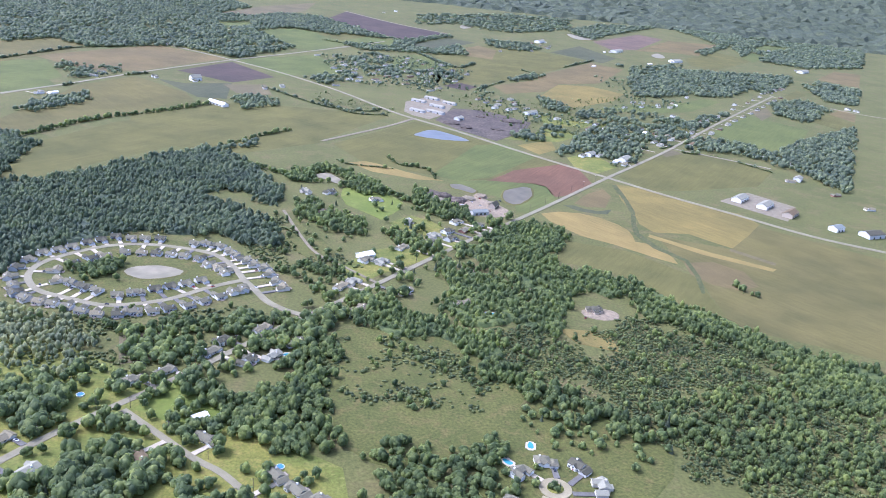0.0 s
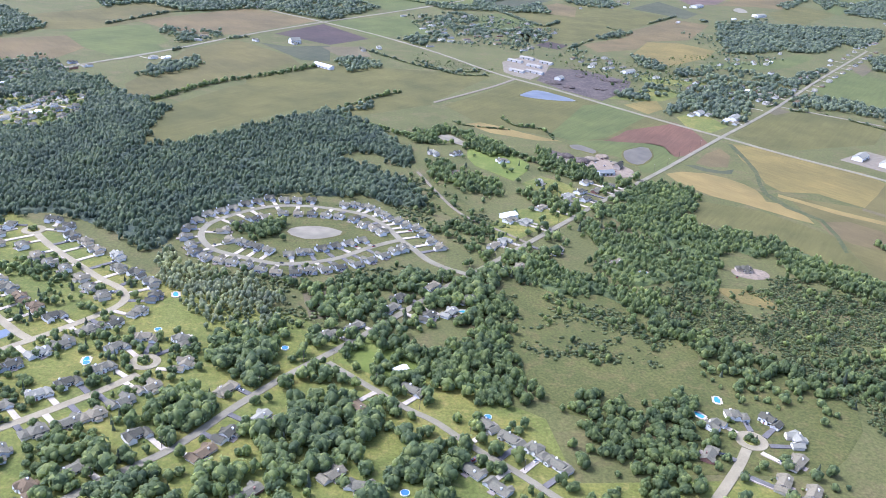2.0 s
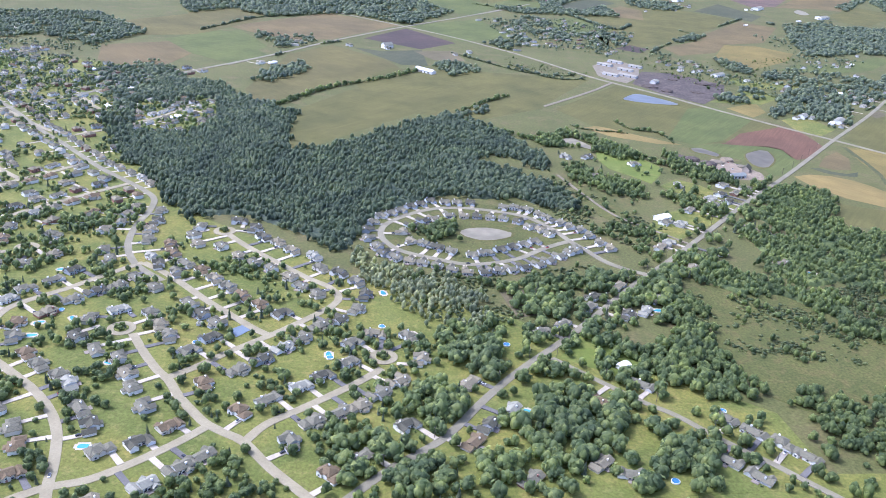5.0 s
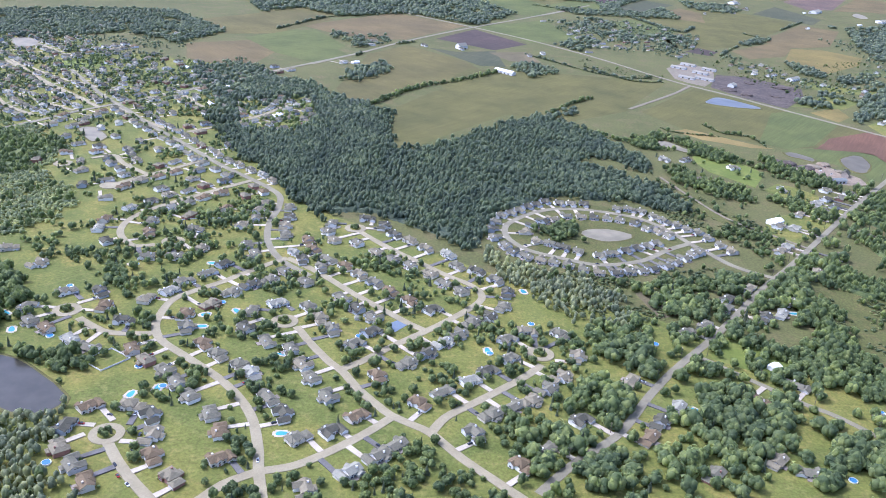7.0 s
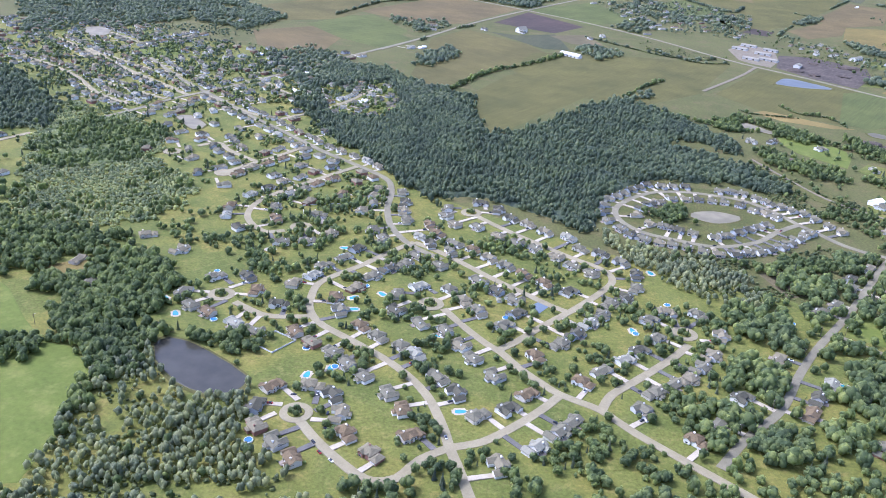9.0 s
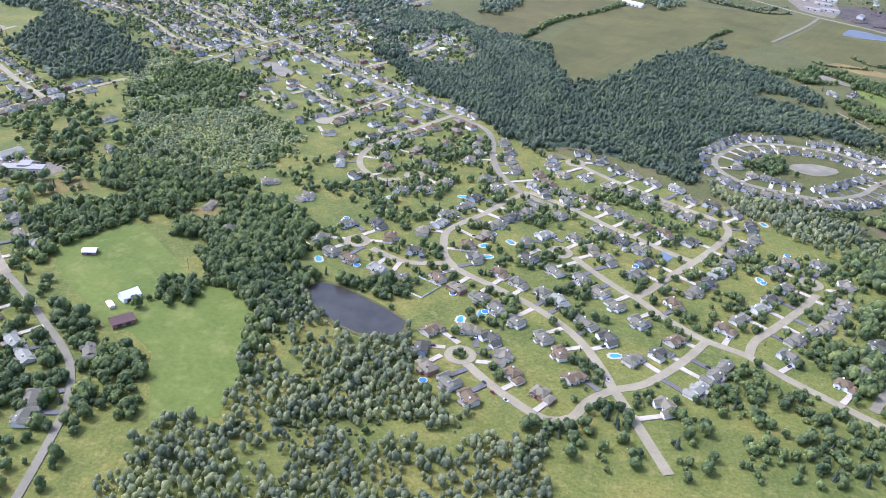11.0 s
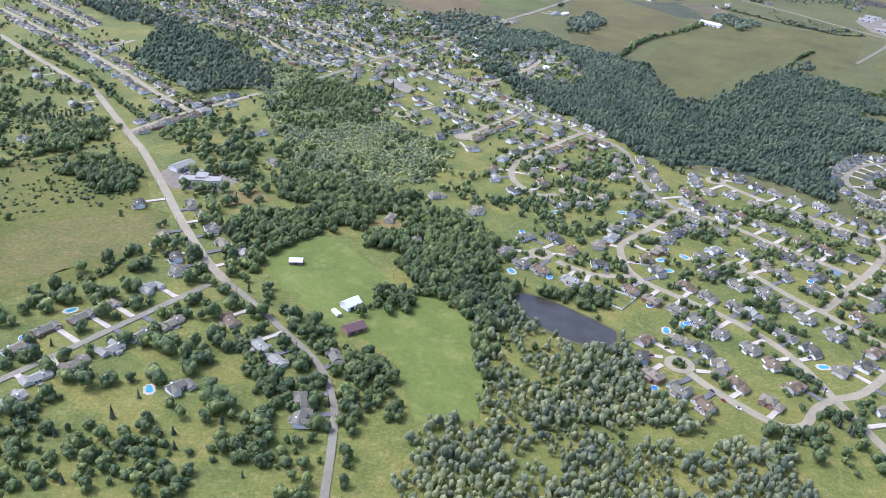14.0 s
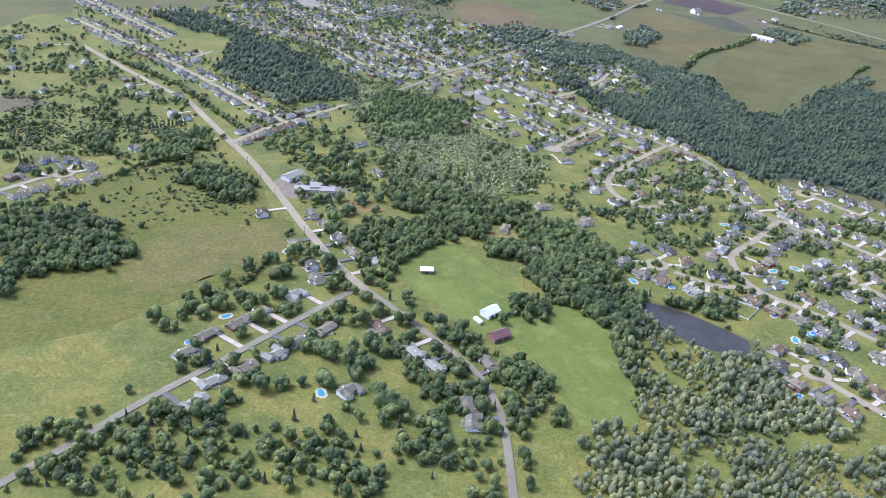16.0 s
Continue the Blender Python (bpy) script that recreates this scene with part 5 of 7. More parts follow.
# oval road and exit: darker surface colour stands for cloud shade on them
road("oval_road", 4.9, "asphalt", "grey street round a pond, darkened for cloud shade", [(-78, 547), (-91, 573), (-107, 592), (-127, 600), (-152, 604), (-176, 601), (-195, 589), (-211, 571), (-220, 555), (-221, 538), (-216, 524), (-204, 510), (-180, 500), (-159, 494), (-138, 499), (-119, 510), (-104, 526), (-88, 540), (-78, 547)])
road("oval_exit", 4.9, "asphalt", "grey street leading to a country road, darkened for cloud shade", [(-78, 547), (-68, 531), (-58, 514), (-45, 502), (-30, 494)])
road("curve_street", 4.9, "concrete", "pale concrete residential street", [(-325, 190), (-336, 229), (-341, 245), (-345, 261), (-353, 283), (-364, 300), (-378, 315), (-399, 332), (-418, 347), (-427, 362), (-429, 377), (-428, 394), (-420, 407), (-405, 424), (-396, 437), (-380, 458), (-373, 466)])
# shade on this street is put in by the darker road colour
road("north_street", 4.9, "asphalt", "grey street lined with houses, darkened for cloud shade", [(-737, 958), (-659, 855), (-607, 798), (-567, 751), (-525, 708), (-498, 679), (-467, 646), (-433, 616), (-414, 598), (-402, 581), (-398, 555), (-398, 525), (-392, 492), (-377, 463), (-353, 441)])
road("spine_street", 4.9, "concrete", "pale concrete residential street", [(-373, 466), (-354, 452), (-336, 435), (-320, 419), (-302, 403), (-285, 388), (-275, 381)])
road("bend_street", 4.9, "concrete", "pale concrete residential street", [(-334, 526), (-319, 509), (-302, 492), (-282, 474), (-263, 457), (-249, 447), (-241, 435), (-242, 423), (-253, 406), (-268, 387), (-275, 379), (-293, 359), (-306, 343), (-317, 332)])
road("hill_street", 4.9, "concrete", "pale concrete residential street", [(-349, 374), (-336, 354), (-324, 338), (-316, 330), (-306, 315), (-294, 301), (-287, 294), (-275, 287), (-267, 282), (-252, 265), (-236, 250), (-225, 240), (-205, 222)])
road("link_street", 4.9, "concrete", "pale concrete residential street", [(-341, 245), (-326, 251), (-311, 264), (-297, 279), (-287, 292)])
road("east_court", 4.9, "concrete", "pale concrete residential street", [(-267, 282), (-260, 296), (-246, 310), (-233, 323), (-218, 339), (-208, 352)])
road("west_court", 4.9, "concrete", "pale concrete residential street", [(-426, 354), (-438, 352), (-451, 352), (-462, 358), (-472, 365)])
road("pond_court", 4.9, "concrete", "pale concrete residential street", [(-413, 258), (-403, 245), (-393, 234), (-381, 223), (-373, 219), (-363, 222), (-354, 235), (-340, 246)])
road("loop_street", 4.9, "concrete", "pale concrete residential street", [(-465, 471), (-478, 467), (-492, 481), (-498, 499), (-495, 522), (-481, 548), (-458, 580), (-433, 613)])
road("cross_street", 4.9, "concrete", "pale concrete residential street", [(-540, 573), (-524, 599), (-498, 637), (-485, 662)])
road("hook_street", 4.9, "concrete", "pale concrete residential street", [(-579, 639), (-564, 651), (-550, 634), (-529, 616), (-516, 607)])
road("collector_road", 5.6, "asphalt", "grey collector road", [(-689, 707), (-672, 737), (-649, 784), (-611, 841), (-582, 888), (-544, 963), (-492, 1056), (-450, 1129), (-403, 1214)])
road("far_collector", 5.6, "asphalt", "pale farm road between fields", [(-466, 1095), (-408, 1207), (-351, 1327), (-251, 1504), (-129, 1697), (30, 1970)], False)
road("wood_court", 4.9, "concrete", "pale concrete residential street", [(-526, 737), (-496, 773), (-470, 820), (-457, 858)])
road("west_road", 5.6, "concrete", "pale worn two-lane country road", [(-664, 304), (-683, 327), (-714, 375), (-743, 424), (-778, 481), (-805, 518), (-839, 566), (-874, 613), (-912, 646), (-970, 699), (-1039, 764)])
road("south_road", 3.7, "asphalt", "narrow grey country road among trees", [(-575, 60), (-578, 120), (-583, 188), (-588, 211), (-596, 230), (-607, 245), (-622, 261), (-647, 288), (-664, 304)])
road("west_branch", 5.3, "concrete", "pale concrete residential street", [(-805, 518), (-789, 554), (-770, 585), (-749, 616), (-731, 645)])
road("row_street", 5.3, "concrete", "pale concrete residential street", [(-776, 581), (-812, 614), (-860, 663), (-916, 717), (-974, 768), (-1027, 814), (-1098, 876)])
road("south_lane", 4.2, "asphalt", "grey lane lined with houses", [(-671, 302), (-697, 263), (-723, 223), (-752, 180), (-769, 150), (-800, 100)])
road("row_street_two", 5.3, "concrete", "pale concrete residential street", [(-1133, 981), (-1073, 927), (-1017, 875), (-966, 827)])
road("grid_street_one", 4.9, "concrete", "pale concrete residential street", [(-879, 925), (-829, 890), (-779, 846), (-731, 787), (-684, 753)])
road("grid_street_two", 4.9, "concrete", "pale concrete residential street", [(-892, 1039), (-834, 986), (-772, 926), (-716, 871), (-658, 821)])
road("grid_street_three", 4.9, "concrete", "pale concrete residential street", [(-868, 1113), (-810, 1066), (-775, 1043), (-721, 1125)])
road("grid_street_four", 4.9, "concrete", "pale concrete residential street", [(-582, 888), (-547, 842), (-514, 810), (-496, 789)])
road("grid_street_five", 4.9, "concrete", "pale concrete residential street", [(-764, 842), (-712, 812), (-657, 781)])
road("grid_street_six", 4.9, "concrete", "pale concrete residential street", [(-825, 987), (-748, 900), (-692, 847), (-639, 801)])
road("highway", 5.6, "asphalt", "pale grey two-lane highway between fields", [(514, 693), (445, 734), (387, 791), (332, 843), (285, 895), (234, 950), (181, 1011), (116, 1090), (41, 1172), (-44, 1302), (-144, 1424), (-250, 1525), (-315, 1580), (-390, 1641)], False)
road("gravel_track", 4.5, "gravel", "pale gravel farm track", [(68, 1144), (25, 1075), (-50, 973)], False)
road("farm_track", 2.6, "gravel", "narrow gravel track through scrub", [(-67, 707), (-46, 643), (-30, 606), (-5, 579), (16, 556)], False)
road("wood_track", 2.6, "gravel", "narrow gravel track along a wood", [(66, 613), (95, 587), (132, 559)], False)
road("side_road", 4.6, "asphalt", "grey side road between fields", [(418, 1078), (475, 1040), (525, 1004)])
road("far_road", 5, "asphalt", "grey far road", [(892, 1539), (928, 1500), (977, 1468)])
road("cds_road", 4.9, "concrete", "pale concrete residential street", [(97, 313), (88, 299), (69, 274), (54, 255), (20, 205)])
road("farm_lane", 5, "asphalt", "pale farm road", [(-129, 1697), (-44, 1831), (30, 1970)])
road("north_highway", 6, "asphalt", "pale far road", [(-86, 2624), (64, 2395), (210, 2238)])
turning_circle(-357, 379, 8.0, 4.2)
turning_circle(-482, 373, 8.0, 4.2)
turning_circle(-415, 263, 8.0, 4.2)
turning_circle(-208, 364, 8.0, 4.2)
turning_circle(-455, 479, 8.0, 4.2)
turning_circle(-334, 527, 8.0, 4.2)
turning_circle(-458, 860, 8.0, 4.2)
turning_circle(-538, 577, 8.0, 0)
turning_circle(102, 320, 8.0, 4.2)
turning_circle(-900, 425, 8.0, 4.2)
turning_circle(-919, 778, 8.0, 4.2)
turning_circle(-595, 620, 8.0, 4.2)

# ---- houses ----
WOODED = []          # woods and a park between the estates, kept free of houses
WOODED.append([(-488, 719), (-527, 803), (-507, 980), (-451, 987), (-400, 906), (-339, 861), (-329, 734), (-284, 746), (-240, 809), (-205, 865), (-165, 872), (-141, 822), (-86, 796), (-144, 737), (-134, 650), (-190, 616), (-227, 587), (-246, 503), (-256, 506), (-293, 539), (-324, 558), (-360, 548), (-383, 585), (-403, 630), (-451, 666)])
WOODED.append([(-939, 801), (-919, 865), (-857, 837), (-798, 769), (-766, 741), (-778, 699), (-814, 687), (-865, 712)])
WOODED.append([(-835, 701), (-784, 762), (-669, 719), (-606, 666), (-604, 600), (-551, 550), (-545, 508), (-568, 464), (-616, 453), (-662, 474), (-694, 554), (-731, 647)])
WOODED.append([(-489, 760), (-411, 808), (-347, 822), (-323, 755), (-358, 620), (-362, 535), (-438, 649)])
WOODED.append([(-787, 696), (-652, 700), (-614, 584), (-652, 524), (-691, 516)])
WOODED.append([(-914, 873), (-866, 874), (-803, 865), (-751, 775), (-749, 705), (-792, 690), (-855, 756), (-894, 783)])
WOODED.append([(-773, 989), (-734, 1042), (-705, 994), (-737, 950)])
houses(SUBURB, True, "houses of the estate", [(-513, 505), (-511, 488), (-480, 509), (-475, 488), (-462, 449), (-445, 453), (-432, 468), (-416, 513), (-404, 479), (-395, 466), (-411, 446), (-418, 432), (-429, 418), (-433, 403), (-443, 391), (-472, 396), (-462, 379), (-492, 393), (-504, 370), (-524, 427), (-554, 447), (-446, 364), (-465, 339), (-483, 349), (-495, 355), (-453, 333), (-430, 334), (-419, 324)])
houses(SUBURB, True, "houses of the estate", [(-406, 316), (-397, 306), (-387, 295), (-414, 377), (-409, 362), (-395, 346), (-384, 336), (-403, 391), (-395, 408), (-386, 420), (-376, 429), (-370, 442), (-354, 429), (-378, 386), (-377, 366), (-362, 353), (-370, 327), (-362, 320), (-366, 398), (-347, 346), (-364, 495), (-358, 481), (-381, 502), (-385, 518), (-385, 535), (-389, 556), (-447, 501)])
houses(SUBURB, True, "houses of the estate", [(-352, 529), (-353, 514), (-346, 499), (-328, 545), (-313, 533), (-304, 518), (-329, 497), (-321, 492), (-314, 483), (-345, 467), (-371, 489), (-332, 458), (-321, 446), (-310, 436), (-299, 425), (-286, 415), (-302, 473), (-289, 466), (-292, 510), (-280, 497), (-264, 490), (-257, 472), (-244, 466), (-231, 454), (-275, 455), (-265, 442), (-254, 433), (-272, 405), (-224, 436)])
houses(SUBURB, True, "houses of the estate", [(-227, 416), (-237, 401), (-247, 392), (-255, 377), (-263, 366), (-272, 353), (-282, 341), (-328, 412), (-317, 399), (-306, 389), (-346, 397), (-337, 384), (-328, 372), (-306, 372), (-314, 357), (-338, 332), (-227, 375), (-215, 387), (-195, 387)])
houses(SUBURB, True, "houses of the estate", [(-431, 281), (-435, 264), (-431, 249), (-420, 239), (-410, 228), (-412, 285), (-400, 278), (-394, 263), (-389, 249), (-373, 282), (-365, 269), (-360, 250), (-376, 236), (-357, 315), (-349, 300)])
houses(SUBURB, True, "houses of the estate", [(-339, 287), (-329, 269), (-331, 319), (-320, 304), (-304, 289), (-314, 276), (-283, 269), (-290, 260), (-301, 248), (-319, 234), (-274, 305), (-263, 316), (-249, 328), (-239, 339), (-227, 354), (-297, 327), (-187, 362), (-198, 339), (-207, 326), (-216, 314), (-226, 308), (-237, 299), (-246, 283), (-212, 274), (-225, 262), (-193, 300)])
houses(PATIO, True, "houses round the oval street", [(-224, 572), (-216, 579), (-208, 586), (-201, 597), (-193, 604), (-185, 613), (-173, 611), (-163, 612), (-152, 614), (-125, 608), (-115, 609), (-105, 606), (-97, 597), (-90, 589), (-81, 581), (-75, 574), (-67, 569), (-62, 558), (-56, 545), (-50, 535), (-229, 558), (-231, 543), (-229, 527), (-222, 513), (-216, 503)])
houses(PATIO, True, "houses round the oval street", [(-208, 496), (-197, 493), (-188, 491), (-178, 488), (-168, 483), (-158, 480), (-146, 481), (-137, 484), (-127, 488), (-118, 493), (-107, 499), (-99, 507), (-90, 516), (-81, 524), (-74, 531)])
houses(PATIO, True, "houses round the oval street", [(-199, 558), (-190, 569), (-182, 575), (-170, 584), (-158, 585), (-147, 586), (-136, 585), (-126, 584), (-114, 579), (-106, 569), (-98, 564), (-89, 557), (-206, 543), (-199, 526), (-188, 523), (-178, 517), (-169, 512), (-154, 507), (-145, 513), (-133, 520), (-124, 526), (-115, 532), (-106, 539)])
houses(RURAL, True, "houses along the country roads", [(-77, 451), (-102, 412), (-116, 401), (-58, 429), (-45, 436), (-33, 455), (-50, 471), (-93, 331), (-30, 322), (-19, 311), (-8, 303), (1, 293), (-67, 349), (-39, 286), (-28, 275), (-101, 279), (-88, 272), (-160, 290), (-152, 304), (-222, 264), (-209, 275), (-190, 303), (-161, 341), (-52, 764), (-80, 437)])
houses(RURAL, True, "houses on country plots", [(86, 330), (100, 340), (117, 337), (125, 321), (76, 306), (118, 303), (105, 287), (116, 280), (78, 527), (-29, 768), (14, 753), (44, 696), (36, 630), (-2, 553), (-10, 544), (37, 542), (5, 508), (61, 647), (87, 703), (-33, 707), (107, 698)])
houses(RURAL, True, "houses along the country roads", [(-744, 223), (-723, 203), (-738, 241), (-726, 254), (-718, 266), (-702, 288), (-700, 324), (-716, 350), (-694, 309), (-690, 244), (-679, 257), (-699, 230), (-711, 216), (-658, 205), (-726, 186), (-651, 264), (-630, 244), (-619, 233), (-591, 240), (-598, 191), (-601, 203), (-663, 335), (-678, 346), (-690, 364), (-702, 382), (-714, 397), (-747, 390)])
houses(RURAL, False, "houses along the country roads", [(-702, 540), (-679, 482), (-701, 492), (-582, 403), (-562, 373), (-554, 447), (-524, 429), (-870, 483), (-909, 635), (-884, 620), (-872, 569), (-857, 563), (-710, 280)])
houses(SUBURB, True, "houses of the estate", [(-929, 409), (-928, 426), (-922, 444), (-905, 448), (-888, 441), (-877, 422), (-887, 409), (-902, 395), (-909, 382)])
houses(RURAL, False, "", [(-1112, 766), (-1072, 748), (-1089, 712), (-1061, 659), (-948, 654), (-935, 634), (-917, 616), (-871, 574), (-870, 483), (-834, 508), (-1000, 598), (-1006, 697), (-1009, 678)])
houses(SUBURB, False, "", [(-618, 620), (-612, 628), (-605, 646), (-595, 646), (-572, 604), (-614, 609)])
houses(PALE, False, "", [(-424, 1115), (-409, 1122), (-403, 1266), (-503, 2183), (-504, 1855), (-518, 1844), (-119, 2179), (-68, 2155), (71, 2758), (106, 2073), (144, 2135), (-131, 1300), (-46, 1561), (7, 1491), (27, 1502), (89, 1534), (116, 1548), (292, 2780), (512, 2925), (310, 2083), (352, 2079), (380, 2077), (436, 2226), (462, 2244), (446, 2120), (497, 1849), (617, 2156), (599, 2144), (668, 1980), (768, 2065), (430, 1359), (477, 1418), (538, 1418), (596, 1522), (807, 1657), (1217, 2240), (996, 1949), (863, 1561), (874, 1549), (929, 1544), (936, 1525), (675, 1484), (683, 1477), (511, 1258), (256, 1225)])
houses(PALE, False, "", [(196, 1265), (218, 1260), (284, 1215), (404, 1163), (414, 1141), (472, 1186), (540, 1064), (295, 1001), (311, 978), (332, 989), (364, 1060), (345, 2129), (386, 2029), (303, 1976), (7, 1556), (38, 1559), (52, 1484), (79, 1542), (-31, 1412), (1322, 3387), (1239, 2576), (1289, 3068), (-648, 2038), (-605, 2111), (-592, 1957)])
houses(PALE, False, "", [(-502, 852), (-499, 879), (-479, 822), (-472, 836), (-467, 863), (-454, 818), (-448, 844), (-442, 866), (-473, 789), (-614, 1008), (-589, 966), (-580, 986), (-556, 946), (-537, 923), (-574, 881), (-553, 861), (-532, 842), (-515, 835), (-981, 1222), (-964, 1278), (-899, 1253), (-818, 1249), (-768, 1286), (-694, 1230), (-819, 1356)])
houses(RURAL, True, "houses along the country roads", [(39, 690), (64, 663), (77, 676), (78, 658), (93, 683), (99, 676), (44, 628), (-31, 763), (15, 753), (-29, 705), (7, 597), (19, 595), (-10, 547), (-1, 558)])
houses(RURAL, True, "houses along the country roads", [(-221, 263), (-160, 291), (-152, 301), (-135, 265), (-189, 301), (-140, 318), (-100, 278), (-91, 332)])
houses([("hip", "tan_wall", "roof_dark")], True, "houses on country plots", [(173, 527)])
houses(RURAL, False, "village houses", [(331, 1213), (326, 1173), (372, 1170), (370, 1134), (342, 987), (318, 966), (335, 1157), (363, 1186), (272, 994), (158, 1604), (133, 1557), (17, 1496), (48, 1512), (69, 1556), (-4, 1584), (499, 1317), (536, 1288), (435, 1155), (463, 1422), (521, 1396), (204, 1290), (241, 1240), (188, 1307), (894, 1764), (857, 1712), (1104, 2111)])
houses(RURAL, False, "farm houses", [(-400, 1268), (-403, 1303), (-419, 1109), (-403, 1116), (-261, 1287), (-321, 1293), (-139, 1296), (-154, 1274), (-51, 1348), (-139, 2162), (-99, 2196), (34, 2683), (-382, 1631), (-313, 1621), (635, 2167), (750, 2055), (1125, 2122), (523, 944), (554, 893), (567, 843), (567, 1036)])
line_street(SUBURB, "houses of the far estate", [(-737, 958), (-659, 855), (-607, 798), (-567, 751), (-525, 708), (-498, 679), (-467, 646), (-433, 616), (-414, 598), (-402, 581), (-398, 555), (-398, 525), (-392, 492), (-377, 463), (-353, 441)], 16.5, 11.5)
line_street(SUBURB, "houses of the far estate", [(-465, 471), (-478, 467), (-492, 481), (-498, 499), (-495, 522), (-481, 548), (-458, 580), (-433, 613)], 16.5, 11.5)
line_street(SUBURB, "houses of the far estate", [(-540, 573), (-524, 599), (-498, 637), (-485, 662)], 16.5, 11.5)
line_street(SUBURB, "houses of the far estate", [(-579, 639), (-564, 651), (-550, 634), (-529, 616), (-516, 607)], 16.5, 11.5)
line_street(SUBURB, "houses of the far estate", [(-526, 737), (-496, 773), (-470, 820), (-457, 858)], 16.5, 11.5)
line_street(SUBURB, "houses of the far estate", [(-776, 581), (-812, 614), (-860, 663), (-916, 717), (-974, 768), (-1027, 814), (-1098, 876)], 13.5, 10.5)
line_street(SUBURB, "houses of the far estate", [(-1133, 981), (-1073, 927), (-1017, 875), (-966, 827)], 16.5, 11.5)
line_street(SUBURB, "houses of the far estate", [(-879, 925), (-829, 890), (-779, 846), (-731, 787), (-684, 753)], 16.5, 11.5)
line_street(SUBURB, "houses of the far estate", [(-892, 1039), (-834, 986), (-772, 926), (-716, 871), (-658, 821)], 16.5, 11.5)
line_street(SUBURB, "houses of the far estate", [(-868, 1113), (-810, 1066), (-775, 1043), (-721, 1125)], 16.5, 11.5)
line_street(SUBURB, "houses of the far estate", [(-582, 888), (-547, 842), (-514, 810), (-496, 789)], 16.5, 11.5)
line_street(SUBURB, "houses of the far estate", [(-764, 842), (-712, 812), (-657, 781)], 16.5, 11.5)
line_street(SUBURB, "houses of the far estate", [(-825, 987), (-748, 900), (-692, 847), (-639, 801)], 16.5, 11.5)
line_street(SUBURB, "houses of the far estate", [(-930, 723), (-919, 746), (-904, 788)], 16.5, 11.5)
line_street(SUBURB, "houses of the far estate", [(-819, 942), (-795, 958), (-761, 933), (-728, 909), (-698, 896), (-661, 876)], 16.5, 11.5)
line_street(SUBURB, "houses of the far estate", [(-621, 805), (-590, 776), (-556, 748), (-526, 733)], 16.5, 11.5)
line_street(RURAL, "village houses", [(402, 1059), (575, 1302), (819, 1635)], 52, 16)
line_street(SUBURB, "houses of the far estate", [(-611, 841), (-582, 888), (-544, 963), (-492, 1056)], 22, 13)
line_street(SUBURB, "houses of the far estate", [(-805, 518), (-789, 554), (-770, 585), (-749, 616), (-731, 645)], 14, 10)
estate(SUBURB, [(-1128, 932), (-763, 1094), (-507, 1032), (-448, 619), (-400, 561), (-422, 497), (-500, 513), (-547, 551), (-606, 623), (-668, 713), (-784, 786), (-937, 895)], 25)
estate(SUBURB, [(-1025, 1148), (-821, 1177), (-639, 997), (-572, 840), (-621, 737), (-695, 739), (-838, 794)], 22)
estate(SUBURB, GLADE, 15)
estate(RURAL, [(-103, 1650), (76, 1759), (202, 1606), (119, 1361), (-29, 1370)], 42)
estate(RURAL, [(326, 1226), (384, 1193), (489, 1213), (574, 1309), (563, 1264), (447, 1128), (366, 1078), (355, 1129), (312, 1154)], 30)
estate(RURAL, [(178, 1345), (237, 1356), (265, 1249), (224, 1253), (181, 1294)], 26)
estate(RURAL, [(442, 1398), (561, 1462), (544, 1399), (434, 1352)], 34)
estate(RURAL, [(829, 1704), (932, 1816), (917, 1769), (800, 1629)], 24)
estate(RURAL, [(311, 2143), (505, 2325), (468, 2153), (358, 2044)], 40)
tagged(new("distant_houses", mesh_of("distant_houses", np.vstack(FAR["v"]), np.vstack(FAR["f"]), FAR["mats"], np.concatenate(FAR["m"]))),
       "many distant pale houses with grey roofs and drives", "houses", kind="stuff")

# ---- trees ----
WOOD_WORD = {"leaf_yard": "grove of big garden trees", "leaf": "dense green broadleaf wood", "leaf_shade_haze": "dense broadleaf forest, cloud shade and haze in its leaf colour", "leaf_grey": "thin grey-green wood with bare stems",
             "leaf_pale": "pale green willow wood", "leaf_hazed": "distant woodland with haze tinted into its leaf colour"}


def thicket(name, poly, mat, seed):
    """Low dense growth with a few taller trees standing out of it."""
    at = scatter(poly, 2.1 if mat == "leaf_pale" else 2.9, 0.5, -0.5 if mat == "leaf_pale" else -0.3, seed)
    word = {"leaf_pale": "dense pale green willow thicket", "leaf_grey": "thin grey-green thicket of slender stems"}[mat]
    grove("thicket_" + name, at, 1 if mat == "leaf_pale" else 3, 1.25 if mat == "leaf_pale" else 1.35, 2.2 if mat == "leaf_pale" else 4.4, mat, word, "thicket", seed, 0.4 if mat == "leaf_pale" else 0.55)
    some = scatter(poly, 6.5, 0.5, 0.25 if mat == "leaf_pale" else 0.1, seed + 7)
    grove("thicket_trees_" + name, some, 4, 2.2, 5.4, "leaf" if mat == "leaf_pale" else "leaf_grey", "scattered trees standing out of a thicket", "trees", seed + 300, 0.4)


def wood(name, poly, spacing, clumps, radius, height, mat, seed, thin=-0.62):
    at = scatter(poly, spacing, 0.5, thin, seed, True)
    if clumps in (3, 4) and spacing < 5:
        canopy("understorey_" + name, poly, 2.3, height * 0.42, mat, "leafy understorey filling the wood", seed, 0.2, 0.72)
    if len(at) and at[:, 1].mean() < 470 and len(at) < 900:
        clumps = 7
    grove("wood_" + name, at, clumps, radius, height, mat, WOOD_WORD[mat], "wood", seed, 0.42, mat == "leaf_grey")


